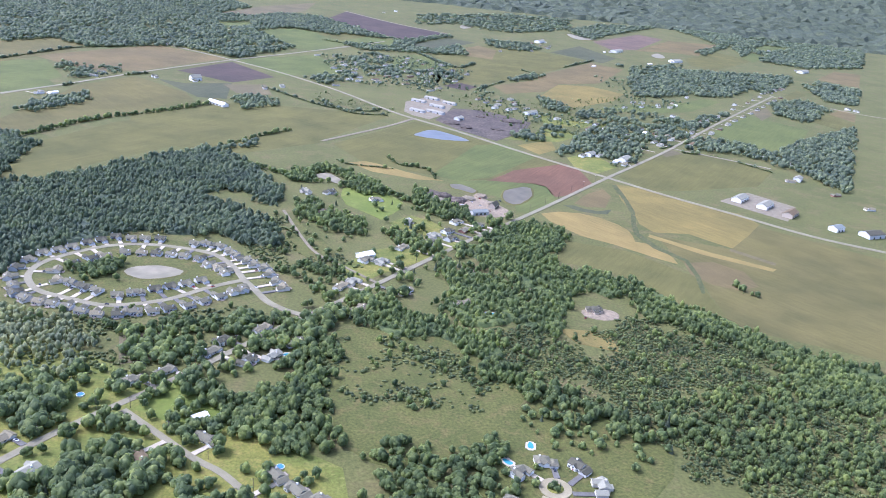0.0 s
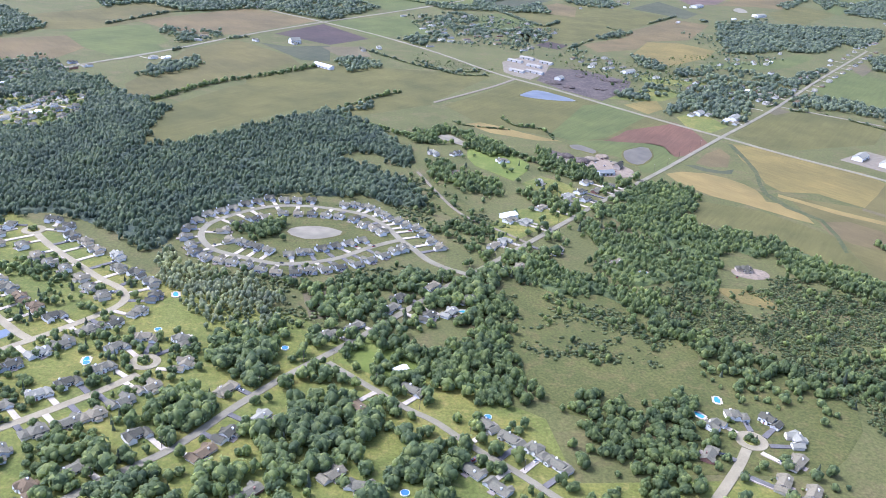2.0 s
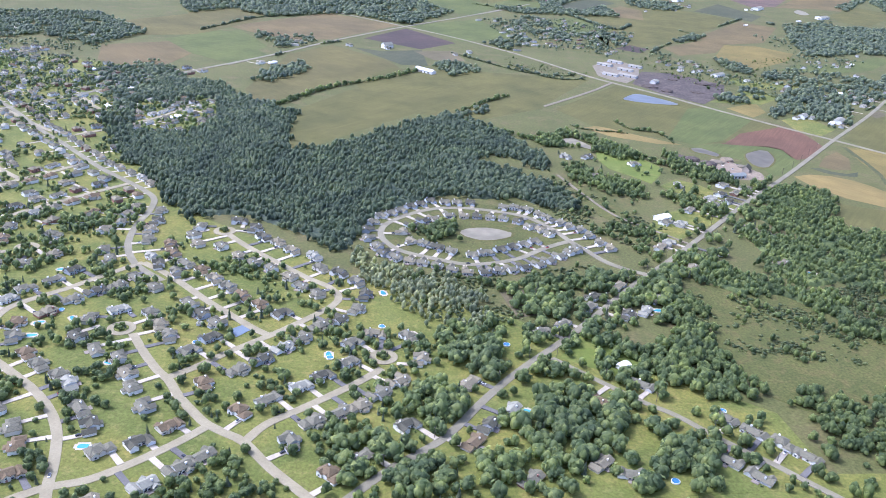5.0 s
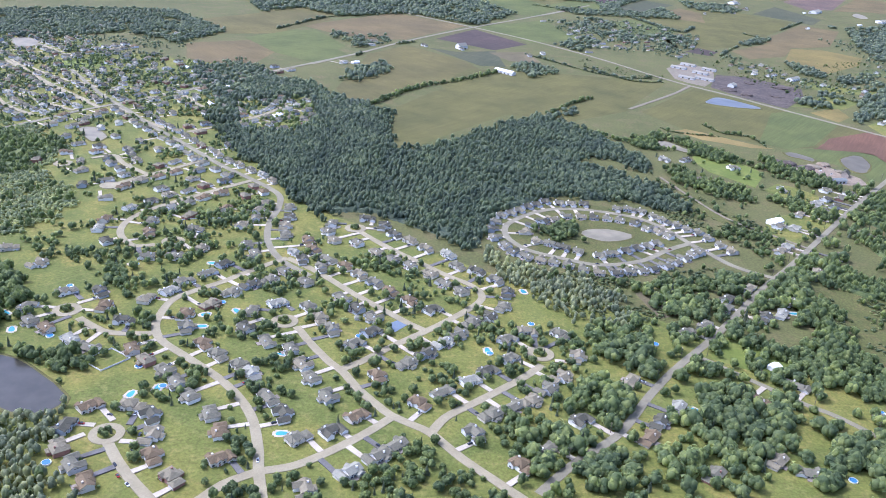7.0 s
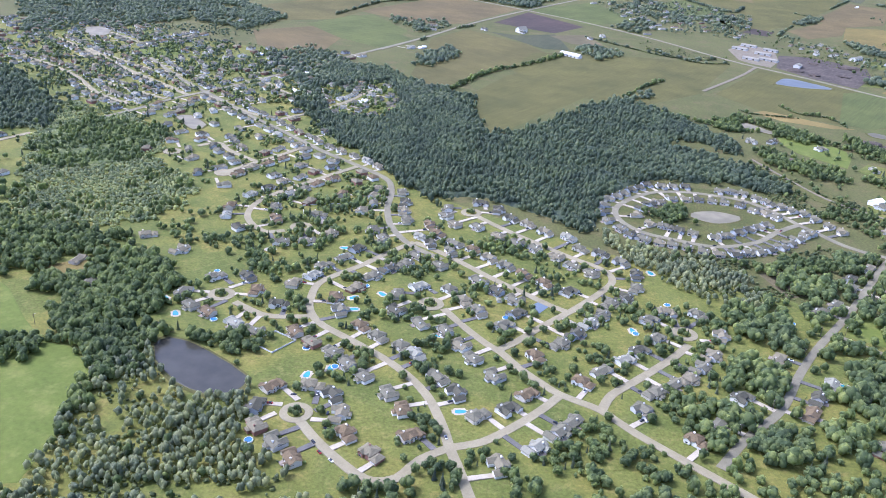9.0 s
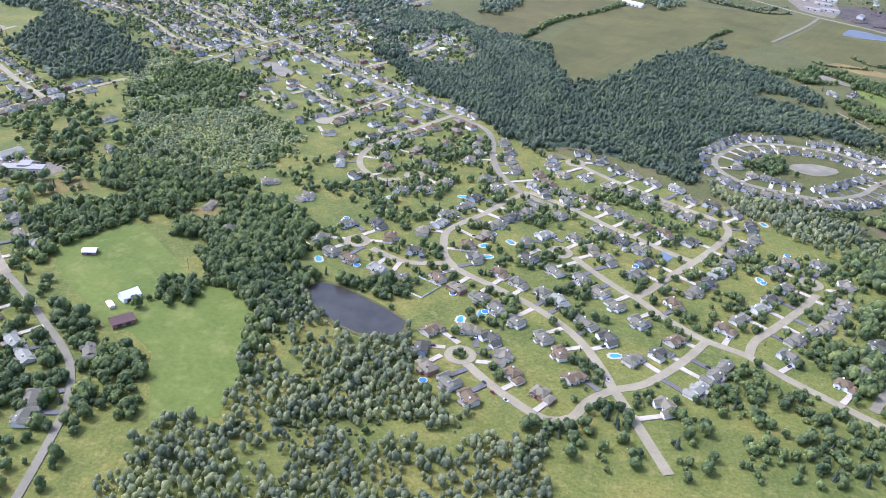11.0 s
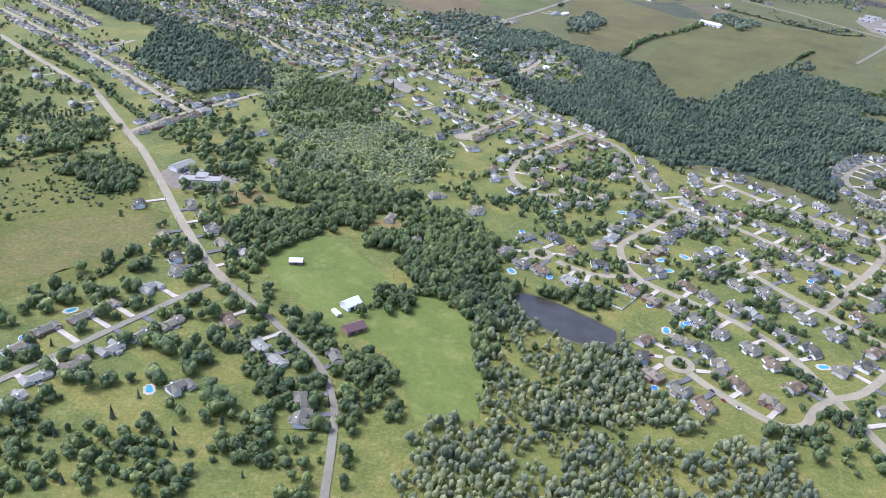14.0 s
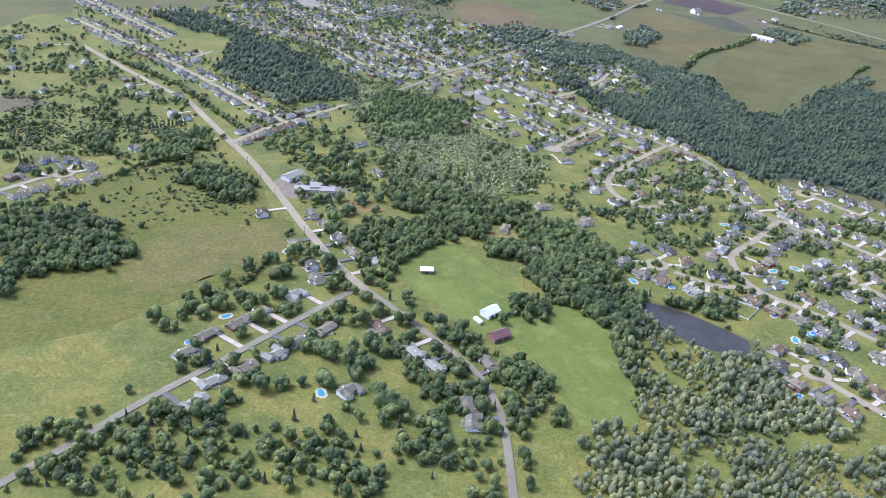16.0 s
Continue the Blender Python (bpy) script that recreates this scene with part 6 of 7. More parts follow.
def scrub(name, poly, spacing, seed):
    at = scatter(poly, spacing, 0.5, -0.3 if spacing < 2 else -0.06, seed)
    grove("scrub_" + name, at, 1, 1.3 if spacing > 2 else 1.0, 1.15, "shrub", "patchy green scrub bushes on rough grass", "scrub", seed, 0.5)
    few = at[::30 if spacing < 2 else 15]
    grove("scrub_trees_" + name, few, 4, 2.2, 4.5, "leaf", "scattered young trees among scrub", "trees", seed + 500, 0.4)


def hedge(name, points, width, seed):
    """A hedgerow: bushes and trees along a field's edge."""
    rng = np.random.default_rng(seed)
    line = spline(points, 0.9 if points[0][1] > 800 else 1.6)
    at = line + rng.normal(0, width * 0.4, line.shape)
    at = at[free(at[:, 0], at[:, 1]) & (rng.random(len(at)) < 0.8)]
    big = rng.random(len(at)) < (0.55 if width > 2.5 else 0.12)
    # far-off trees take the leaf colour that has haze tinted in
    far_off = points[0][1] > 900
    grove("hedge_" + name, at[~big], 1, 1.3 if not far_off else 1.8, 1.8, "shrub", "hedgerow bushes along a field's edge", "hedge", seed, 0.5)
    grove("hedge_trees_" + name, at[big], 3, 2.4 if not far_off else 3.0, 5.0, "leaf" if not far_off else "leaf_hazed", "row of hedgerow trees along a field's edge", "trees", seed + 40, 0.4)


def avenue(name, points, off, share, seed):
    """Big trees leaning over a road from both verges."""
    rng = np.random.default_rng(seed + 900)
    line = spline(points, 5.0)
    d = np.gradient(line, axis=0)
    d /= np.linalg.norm(d, axis=1)[:, None]
    n = np.c_[-d[:, 1], d[:, 0]]
    at = np.vstack([line + n * s * (off + rng.uniform(-1.5, 3.5, (len(line), 1))) for s in (-1, 1)])
    at = at[free(at[:, 0], at[:, 1]) & (rng.random(len(at)) < share)]
    grove("roadside_trees_" + name, at, 5, 3.0, 6.0, "leaf", "big green trees along a country road", "trees", seed + 60, 0.35)


def car_by_road(x, y, paint):
    roads = np.array(ROAD_POINTS)
    k = int(np.hypot(roads[:, 0] - x, roads[:, 1] - y).argmin())
    car(x, y, math.degrees(math.atan2(roads[k, 3], roads[k, 2])), paint)


STANDARD = [tree_kind(k, "maple") for k in (3, 4, 5)] + [tree_kind(k, "oak") for k in (6, 7)] + [tree_kind(9, "spruce")]
planted = [0]


def yard(name, poly, spacing, seed, radius=2.4, height=5.0):
    """Garden trees: singly built where the flight passes nearest, the rest as one thicket of crowns."""
    at = scatter(poly, spacing, 0.5, {"yard_suburb": 0.1, "yard_upper": 0.2, "yard_rows": 0.18, "yard_grid": 0.12, "yard_far": 0.12, "yard_plots": 0.12, "yard_left": 0.15, "yard_close": 0.15}.get(name, -0.05), seed)
    rest = []
    for x, y in at:
        if planted[0] < 280 and -520 < x < -180 and 225 < y < 420 and random.random() < 0.75:
            k = random.choice((0, 1, 2, 3, 4, 3, 4, 5))
            s = random.uniform(0.6, 1.25) * radius / 2.4
            t = copy_thing(STANDARD[k], pose(x, y, 0, 0, 0, random.uniform(0, 360)))
            t.scale = (s, s, s * random.uniform(0.9, 1.15))
            planted[0] += 1
        else:
            rest.append((x, y))
    rest = np.array(rest).reshape(-1, 2)
    rng = np.random.default_rng(seed)
    conifer = rng.random(len(rest)) < (0.06 if name in ("yard_west", "yard_south", "yard_plots", "yard_left") else 0.08)
    # distant gardens swap to the leaves with haze in their colour
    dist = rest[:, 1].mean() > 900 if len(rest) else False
    grove("garden_trees_" + name, rest[~conifer], 1 if dist else (7 if rest[:, 1].mean() < 420 else 5), radius, height, "leaf_yard" if not dist else "leaf_hazed", "green garden trees round houses", "trees", seed, 0.5)
    grove("garden_spruces_" + name, rest[conifer], 0, 2.0, 3.7, "needle", "dark spruce trees in gardens", "trees", seed + 90, 0.4)


# barns, sheds, school
barn("barn", -591, 290, 9.5, 7, 3.0, 2.4, 48, "white", "metal_roof", "white barn with a white metal roof in a pasture")
barn("barn", -586, 267, 11, 7, 2.6, 2.4, 38, "brick", "red_roof", "red-brown barn with a red metal roof")
barn("shed", -630.5, 333, 7.5, 5, 2.2, 0.9, 8, "brick", "metal_roof", "field shed with a white metal roof", doors=1)
barn("shed", -597.5, 281, 5.5, 2.4, 1.7, 0.5, -50, "white", "metal_roof", "small white trailer shed in a pasture", doors=0)
barn("shed", -73.5, 367.5, 7.5, 5, 2.0, 0.9, 38, "white", "metal_roof", "small shed with a bright white metal roof", doors=1)
barn("barn", 7, 606, 13, 8, 3.0, 1.8, 35, "white", "metal_roof", "large white barn with a white metal roof")
barn("barn", -199, 1131, 32, 9, 3.5, 2.2, -41, "white", "metal_roof", "long farm barn with a bright white roof", doors=4)
barn("barn", -262, 1296, 16, 11, 5.0, 4.0, 40, "white", "roof_light", "tall white farm house among trees")
barn("barn", 416, 846, 24, 11, 4.0, 2.4, 47, "white", "roof_light", "long grey-white barn on a gravel yard", doors=4)
barn("barn", 436, 826, 24, 11, 4.0, 2.4, 47, "white", "roof_light", "long grey-white barn on a gravel yard", doors=4)
barn("barn", 452, 800, 22, 11, 4.0, 2.6, 47, "tan_wall", "roof_brown", "brown-roofed barn beside a highway", doors=3)
barn("barn", 482, 760, 14, 10, 4.0, 2.2, 30, "white", "teal_roof", "barn with a blue-green metal roof")
barn("barn", 513, 748, 22, 14, 4.0, 2.6, 20, "grey", "roof_dark", "dark-roofed grey building beside a highway")
barn("barn", 129, 758, 11, 7, 3.2, 3.0, 60, "tan_wall", "roof_dark", "dark-roofed lodge at a works yard", doors=3)
barn("barn", 112, 735, 16, 8, 3.0, 1.6, 20, "grey", "teal_roof", "low works shed with a dull blue-green roof", doors=3)
for x, y, w in ((79, 1269, 24), (101, 1298, 24), (74, 1194, 24), (105, 1238, 24), (127, 1270, 22), (100, 1193, 28)):
    barn("greenhouse", x, y, w, 7, 2.6, 1.4, -38, "grey", "dull_roof", "long low white shed on a gravel yard", doors=2)["group"] = "long white sheds"
barn("barn", 249, 1241, 24, 9, 4, 2.0, 43, "white", "roof_light", "long white house in a village", doors=3)
barn("barn", 284, 1001, 13, 9, 4, 2.0, 48, "white", "roof_light", "white village house on a lawn", doors=3)
barn("barn", 325, 988, 22, 10, 4, 2.0, 55, "white", "roof_light", "large white village house with a white roof", doors=3)
barn("barn", 131, 1159, 14, 9, 3.5, 1.8, 57, "white", "roof_light", "white shed beside a mulch yard", doors=3)
barn("barn", 1106, 2082, 40, 16, 5, 2.5, 42, "white", "roof_light", "wide white barn far along a road", doors=3)
barn("barn", 762, 2068, 34, 18, 5, 2.5, 34, "white", "roof_light", "white farm barn among far trees", doors=3)
barn("barn", 639, 2175, 46, 18, 5, 2.5, 53, "white", "roof_light", "long white barn in far fields", doors=3)
barn("barn", 445, 2238, 30, 16, 5, 2.5, 55, "white", "roof_light", "white barn of a far farm", doors=3)
barn("barn", 536, 953, 14, 9, 4, 2.0, 52, "white", "roof_light", "white house at the edge of a wood", doors=3)

school = tagged(new("school"), "low white school with flat roofs and a car park", "school")
school.matrix_world = pose(-720, 437, 0, 0, 0, 8)
for x0, x1, y0, y1, h in ((-15, 7, -5, 3, 3.2), (3, 14, -7, 1, 3.8), (-4, 4, -2, 7, 4.2)):
    bm = bmesh.new()
    box(bm, x0, x1, y0, y1, 0, h)
    w = part("wall", bm, M["beige"], school)
    bm = bmesh.new()
    box(bm, x0 - 0.2, x1 + 0.2, y0 - 0.2, y1 + 0.2, h, h + 0.3)
    part("roof", bm, M["dull_roof"], w, "pale flat roof")
    for k in range(int((x1 - x0) / 2.2)):
        bm = bmesh.new()
        box(bm, x0 + 0.6 + k * 2.2, x0 + 1.8 + k * 2.2, y0 - 0.06, y0 + 0.02, 1.0, 2.3)
        part("window", bm, M["glass"], w)
barn("barn", -741, 458, 17, 9, 3.2, 1.6, 60, "white", "roof_light", "grey-roofed hall beside a school", doors=2)
for x in (-725, -712):
    occupy(x, 437, 11)
occupy(-741, 458, 9)

# tennis court
tagged(new("tennis_court", mesh_of("tennis_court", [(-297, 385, 0.4), (-290, 392, 0.4), (-285, 386, 0.4), (-292, 376, 0.4)], [(0, 3, 2, 1)], [M["court"]])), "small blue tennis court beside a street", "tennis court", kind="structure")
occupy(-291, 385, 7)

# heaps of the works yard
for k, (x, y, r, h, mat) in enumerate(((95, 772, 9, 3.5, "mulch"), (108, 780, 6, 2.6, "gravel"), (120, 790, 7, 3.0, "yard"), (128, 770, 5, 2.0, "gravel"), (82, 785, 8, 3.0, "mulch"),
                                       (118, 1132, 12, 3, "mulch"), (137, 1109, 9, 3, "mulch"), (210, 1174, 14, 3, "mulch"), (181, 1115, 10, 2, "mulch"), (166, 1191, 8, 2, "mulch"))):
    bm = bmesh.new()
    bmesh.ops.create_icosphere(bm, subdivisions=3, radius=1)
    for v in bm.verts:
        v.co = Vector((v.co.x * r, v.co.y * r, max(-0.05, v.co.z) * h)) * (1 + 0.3 * noise.noise(v.co * 2 + Vector((k, 0, 0))))
    ob = new("mound", bm_mesh("mound", bm, M[mat]))
    ob.location = (x, y, 0.1)
    tagged(ob, "rounded mound of dark mulch on a yard" if mat != "gravel" else "rounded mound of pale gravel on a yard", "mound", "mounds on the yards")
    occupy(x, y, r)

for i, (x, y) in enumerate([(-343, 252), (-419, 277), (-403, 242), (-399, 235), (-393, 230), (-400, 264), (-399, 252), (-390, 319), (-292, 325), (-256, 306), (-85, 416), (-97, 532), (-68, 535), (-207, 519), (-157, 495), (163, 515), (84, 741)]):
    car_by_road(x, y, ("white", "dark", "dark", "red")[i % 4])
for i, (x, y) in enumerate([(-741, 451), (-736, 453), (-733, 455), (-729, 456), (-725, 458), (-719, 459), (-714, 455), (-735, 448), (-727, 451)]):
    car(x, y, 62, ("white", "dark", "red", "white")[i % 4])

for i, (x, y, turn, z) in enumerate(PARKED):
    car(x, y, turn, ("white", "dark", "dark", "white", "red")[i % 5]).location.z = z

# white fence round a garden pool
fence([(-452, 322), (-441, 335), (-428, 327), (-438, 313), (-452, 322)], 1.1, "fence", "white panel fence round a garden pool")
for i, (x, y) in enumerate([(-493, 402), (-516, 364), (-501, 347), (-478, 343), (-468, 439), (-404, 380), (-398, 396), (-387, 387), (-402, 366), (-421, 320), (-405, 302), (-416, 295), (-432, 240), (-350, 343), (-337, 273), (-312, 368), (-326, 408), (-399, 411), (-211, 398), (-213, 442), (-238, 363), (-418, 437), (-419, 449), (-210, 365), (-237, 360), (-192, 391), (-131, 319), (-29, 329), (82, 340), (96, 355), (-69, 270), (95, 514), (-36, 440), (-138, 385), (-734, 261), (-671, 203), (-745, 233), (-719, 342), (-513, 364), (-403, 304)]):
    pool(x, y, "round" if i % 3 == 0 else "sunken", random.uniform(0, 180))

grove("wood_barn_grove", scatter([(-584, 292), (-579, 303), (-568, 312), (-560, 319), (-557, 311), (-560, 297), (-569, 285), (-579, 281)], 3.8, 0.5, -0.6, 19), 7, 2.6, 6.0, "leaf", "clump of big trees in a pasture", "wood", 19, 0.35)
wood("far_scrub", [(-1064, 1281), (-928, 1390), (-769, 1445), (-633, 1287), (-673, 1168), (-773, 1220), (-829, 1144), (-946, 1055)], 4.5, 1, 2.9, 5.6, "leaf_hazed", 21, -0.3)
wood("plot_grove", [(-921, 496), (-906, 514), (-884, 474), (-899, 458)], 4.2, 5, 2.8, 6.2, "leaf", 22)
wood("plot_grove_two", [(-863, 480), (-859, 514), (-830, 508), (-822, 472), (-848, 459)], 4.2, 5, 2.8, 6.2, "leaf", 23)
# the cloud's shade over this forest is painted into its leaf colour
wood("main_forest", [(-488, 719), (-527, 803), (-507, 980), (-451, 987), (-400, 906), (-339, 861), (-329, 734), (-284, 746), (-240, 809), (-205, 865), (-165, 872), (-141, 822), (-86, 796), (-144, 737), (-134, 650), (-190, 616), (-227, 587), (-246, 503), (-256, 506), (-293, 539), (-324, 558), (-360, 548), (-383, 585), (-403, 630), (-451, 666)], 3.1, 3, 1.75, 5.6, "leaf_shade_haze", 24)
wood("oval_copse", [(-197, 553), (-169, 564), (-160, 541), (-185, 530)], 4.2, 5, 2.8, 6.2, "leaf", 25)
thicket("oval_wood", [(-248, 519), (-220, 490), (-183, 470), (-151, 451), (-145, 408), (-174, 399), (-194, 417), (-227, 459)], "leaf_grey", 26)
thicket("west_wood", [(-835, 701), (-784, 762), (-669, 719), (-606, 666), (-604, 600), (-551, 550), (-545, 508), (-568, 464), (-616, 453), (-662, 474), (-694, 554), (-731, 647)], "leaf_pale", 27)
wood("mid_wood", [(-670, 472), (-608, 449), (-567, 448), (-565, 425), (-598, 408), (-576, 379), (-541, 416), (-513, 391), (-510, 353), (-530, 328), (-556, 324), (-577, 355), (-605, 377), (-633, 410), (-674, 434)], 4.2, 5, 2.8, 6.2, "leaf", 28)
thicket("dead_wood", [(-520, 311), (-502, 314), (-473, 278), (-437, 278), (-434, 239), (-403, 210), (-517, 201), (-521, 249)], "leaf_grey", 29)
wood("creek_wood", [(-547, 325), (-520, 337), (-500, 321), (-504, 273), (-519, 276), (-536, 308)], 4.2, 5, 2.8, 6.2, "leaf", 30)
wood("road_wood", [(-688, 385), (-663, 390), (-626, 416), (-613, 383), (-644, 328), (-659, 318), (-679, 343)], 4.2, 5, 2.8, 6.2, "leaf", 31)
wood("house_wood", [(-642, 255), (-617, 265), (-592, 258), (-561, 238), (-552, 200), (-577, 197), (-612, 191), (-635, 222)], 4.6, 5, 2.8, 5.6, "leaf", 32, -0.12)
wood("lane_wood", [(-912, 361), (-861, 373), (-815, 333), (-806, 305), (-850, 282), (-855, 256)], 4.2, 5, 2.8, 6.2, "leaf", 33)
wood("lane_wood_two", [(-820, 437), (-801, 469), (-772, 448), (-757, 411), (-777, 402)], 4.2, 5, 2.8, 6.2, "leaf", 34)
wood("park_row", [(-862, 517), (-838, 537), (-812, 516), (-825, 494), (-837, 472)], 4.2, 5, 2.8, 6.2, "leaf", 35)
wood("shed_wood", [(-93, 393), (-41, 392), (-30, 449), (-6, 467), (-12, 382), (1, 339), (-28, 339), (-59, 361)], 4.2, 5, 2.8, 6.2, "leaf", 36)
wood("roadside_wood", [(-152, 459), (-103, 481), (-53, 496), (-35, 481), (-66, 430), (-101, 441), (-123, 454)], 4.6, 5, 2.8, 5.6, "leaf", 37, -0.12)
wood("court_wood", [(4, 339), (56, 365), (86, 362), (67, 324), (66, 273), (24, 271), (8, 302)], 4.6, 5, 2.8, 5.6, "leaf", 38, -0.12)
wood("court_wood_two", [(174, 400), (216, 422), (283, 450), (335, 426), (272, 322), (210, 329), (179, 366)], 4.4, 5, 2.1, 5.0, "leaf", 39, -0.12)
wood("forest_edge", [(-204, 850), (-169, 904), (-119, 851), (-71, 762), (-73, 707), (-103, 740), (-128, 767), (-164, 817), (-190, 786)], 4.2, 4, 2.8, 6.2, "leaf_shade_haze", 40)
wood("forest_low", [(-184, 762), (-142, 731), (-107, 703), (-80, 681), (-60, 633), (-66, 610), (-94, 618), (-114, 636), (-134, 625), (-153, 629)], 4.2, 4, 2.8, 6.2, "leaf_shade_haze", 41)
wood("plot_belt", [(-76, 783), (-73, 835), (-31, 862), (0, 814), (28, 780), (26, 759), (-5, 774), (-28, 811), (-57, 816)], 4.2, 5, 2.8, 6.2, "leaf", 42)
wood("plot_copse", [(-56, 743), (-37, 735), (-21, 708), (4, 696), (9, 666), (-9, 646), (-31, 663), (-49, 684), (-58, 711)], 4.2, 5, 2.4, 5.6, "leaf", 43)
wood("plot_copse_two", [(25, 670), (37, 665), (53, 682), (53, 656), (66, 641), (57, 611), (44, 619), (36, 637), (26, 649)], 4.2, 5, 2.4, 5.6, "leaf", 44)
wood("works_wood", [(54, 793), (72, 784), (86, 757), (93, 741), (105, 724), (96, 700), (80, 708), (64, 732), (50, 756)], 3.6, 5, 2.2, 6.6, "leaf", 45)
wood("road_copse", [(-20, 583), (-9, 580), (1, 561), (1, 547), (-14, 548), (-29, 566), (-41, 575), (-35, 586)], 4.2, 5, 2.2, 5.0, "leaf", 46)
wood("fork_wood", [(109, 698), (137, 714), (169, 713), (194, 694), (176, 655), (155, 625), (170, 606), (196, 598), (217, 590), (214, 563), (190, 549), (173, 568), (149, 517), (130, 506), (129, 543), (110, 592), (97, 613), (90, 635), (114, 658)], 3.7, 4, 2.1, 5.4, "leaf", 47, -0.5)
wood("centre_wood", [(63, 581), (93, 601), (116, 572), (125, 542), (133, 519), (146, 503), (141, 481), (120, 491), (106, 503), (85, 490), (67, 496), (55, 521), (67, 544)], 3.7, 4, 2.1, 5.4, "leaf", 48, -0.5)
wood("track_wood", [(-5, 536), (21, 528), (44, 504), (66, 489), (93, 476), (101, 457), (83, 443), (57, 472), (28, 470), (10, 486), (-4, 497)], 3.7, 4, 2.1, 5.4, "leaf", 49, -0.5)
wood("field_belt", [(214, 589), (231, 567), (246, 544), (269, 530), (277, 504), (299, 481), (314, 471), (331, 465), (355, 460), (318, 399), (289, 403), (271, 424), (279, 461), (256, 486), (227, 504), (200, 523)], 3.7, 4, 2.1, 5.4, "leaf", 50, -0.5)
wood("lawn_belt", [(83, 444), (113, 413), (132, 405), (165, 371), (174, 361), (165, 352), (146, 372), (125, 393), (98, 406), (78, 423)], 4.2, 5, 2.8, 6.2, "leaf", 51)
grove("wood_hamlet_wood", scatter([(-72, 1669), (-7, 1775), (117, 1643), (187, 1565), (133, 1420), (47, 1463), (-13, 1506)], 7.0, 0.5, 0.22, 54, True), 2, 4.4, 6.0, "leaf_hazed", "distant woodland with haze tinted into its leaf colour", "wood", 54, 0.4)
grove("wood_hamlet_wood_two", scatter([(-104, 1388), (-53, 1503), (-12, 1434), (-47, 1361), (-91, 1340)], 7.0, 0.5, 0.22, 55, True), 2, 4.4, 6.0, "leaf_hazed", "distant woodland with haze tinted into its leaf colour", "wood", 55, 0.4)
wood("yard_grove", [(-199, 324), (-175, 341), (-160, 317), (-163, 295), (-188, 289)], 5.6, 6, 3.8, 7.4, "leaf_yard", 56, 0.0)
wood("yard_grove_two", [(-141, 323), (-98, 347), (-80, 314), (-110, 271), (-131, 281)], 5.6, 6, 3.8, 7.4, "leaf_yard", 57, 0.0)
wood("yard_grove_three", [(-70, 310), (-43, 299), (-46, 267), (-76, 265)], 5.6, 6, 3.8, 7.4, "leaf_yard", 58, 0.0)
wood("yard_grove_four", [(-182, 391), (-145, 395), (-137, 360), (-162, 347)], 5.6, 6, 3.8, 7.4, "leaf_yard", 59, 0.0)
wood("lane_grove", [(-228, 291), (-190, 289), (-166, 260), (-210, 251)], 5.6, 6, 3.8, 7.4, "leaf_yard", 60, 0.0)
wood("far_left_wood", [(-607, 1015), (-553, 1067), (-459, 962), (-351, 880), (-347, 822), (-411, 808), (-489, 760)], 4.5, 1, 2.9, 5.6, "leaf_hazed", 61, -0.35)
wood("left_back_wood", [(-489, 760), (-411, 808), (-347, 822), (-323, 755), (-358, 620), (-362, 535), (-438, 649)], 3.1, 3, 1.75, 5.6, "leaf_shade_haze", 62)
wood("hedge_two", [(-156, 913), (-119, 949), (-119, 935), (-155, 888)], 4.5, 1, 2.9, 5.6, "leaf_hazed", 63, -0.3)
wood("farm_copse", [(-467, 1266), (-476, 1349), (-376, 1359), (-375, 1293), (-426, 1227)], 4.5, 1, 2.9, 5.6, "leaf_hazed", 64, 0.08)
wood("farm_copse_two", [(-419, 1010), (-401, 1089), (-369, 1142), (-353, 1090), (-391, 1005)], 4.5, 1, 2.9, 5.6, "leaf_hazed", 65, 0.05)
wood("barn_copse", [(-187, 1121), (-184, 1195), (-131, 1218), (-120, 1156), (-163, 1111)], 4.5, 1, 2.9, 5.6, "leaf_hazed", 66, -0.05)
# the far woods carry their haze in the leaf colour
grove("wood_north_wood", scatter([(-881, 2120), (-441, 2638), (-136, 2119), (-155, 1739), (-227, 1539), (-374, 1619), (-487, 1521), (-579, 1592), (-630, 1500)], 7.0, 0.5, -0.3, 72, True), 1, 4.6, 7.0, "leaf_hazed", "distant woodland with haze tinted into its leaf colour", "wood", 72, 0.35)
grove("wood_north_wood_two", scatter([(-350, 2360), (-154, 2385), (57, 2010), (195, 2226), (215, 1843), (-7, 1792), (-121, 1904), (-243, 2094)], 7.5, 0.5, -0.45, 73, True), 1, 5.0, 7.0, "leaf_hazed", "distant woodland with haze tinted into its leaf colour", "wood", 73, 0.35)
grove("wood_village_copse", scatter([(284, 1378), (321, 1399), (323, 1295), (289, 1258), (276, 1289)], 5.2, 0.5, -0.15, 52, True), 2, 3.3, 6.1, "leaf_hazed", "distant woodland with haze tinted into its leaf colour", "wood", 52, 0.42)
grove("wood_village_wood", scatter([(234, 978), (280, 1082), (327, 1159), (372, 1184), (404, 1164), (369, 1048), (335, 976), (303, 997), (272, 1020)], 5.0, 0.5, -0.15, 53, True), 2, 3.2, 6.1, "leaf_hazed", "distant woodland with haze tinted into its leaf colour", "wood", 53, 0.42)
grove("wood_village_scrub", scatter([(323, 1295), (339, 1277), (392, 1321), (478, 1323), (520, 1295), (625, 1403), (609, 1351), (471, 1166), (396, 1143), (372, 1184), (325, 1221)], 6.4, 0.5, 0.12, 54, True), 2, 4.0, 6.2, "leaf_hazed", "distant woodland with haze tinted into its leaf colour", "wood", 54, 0.42)
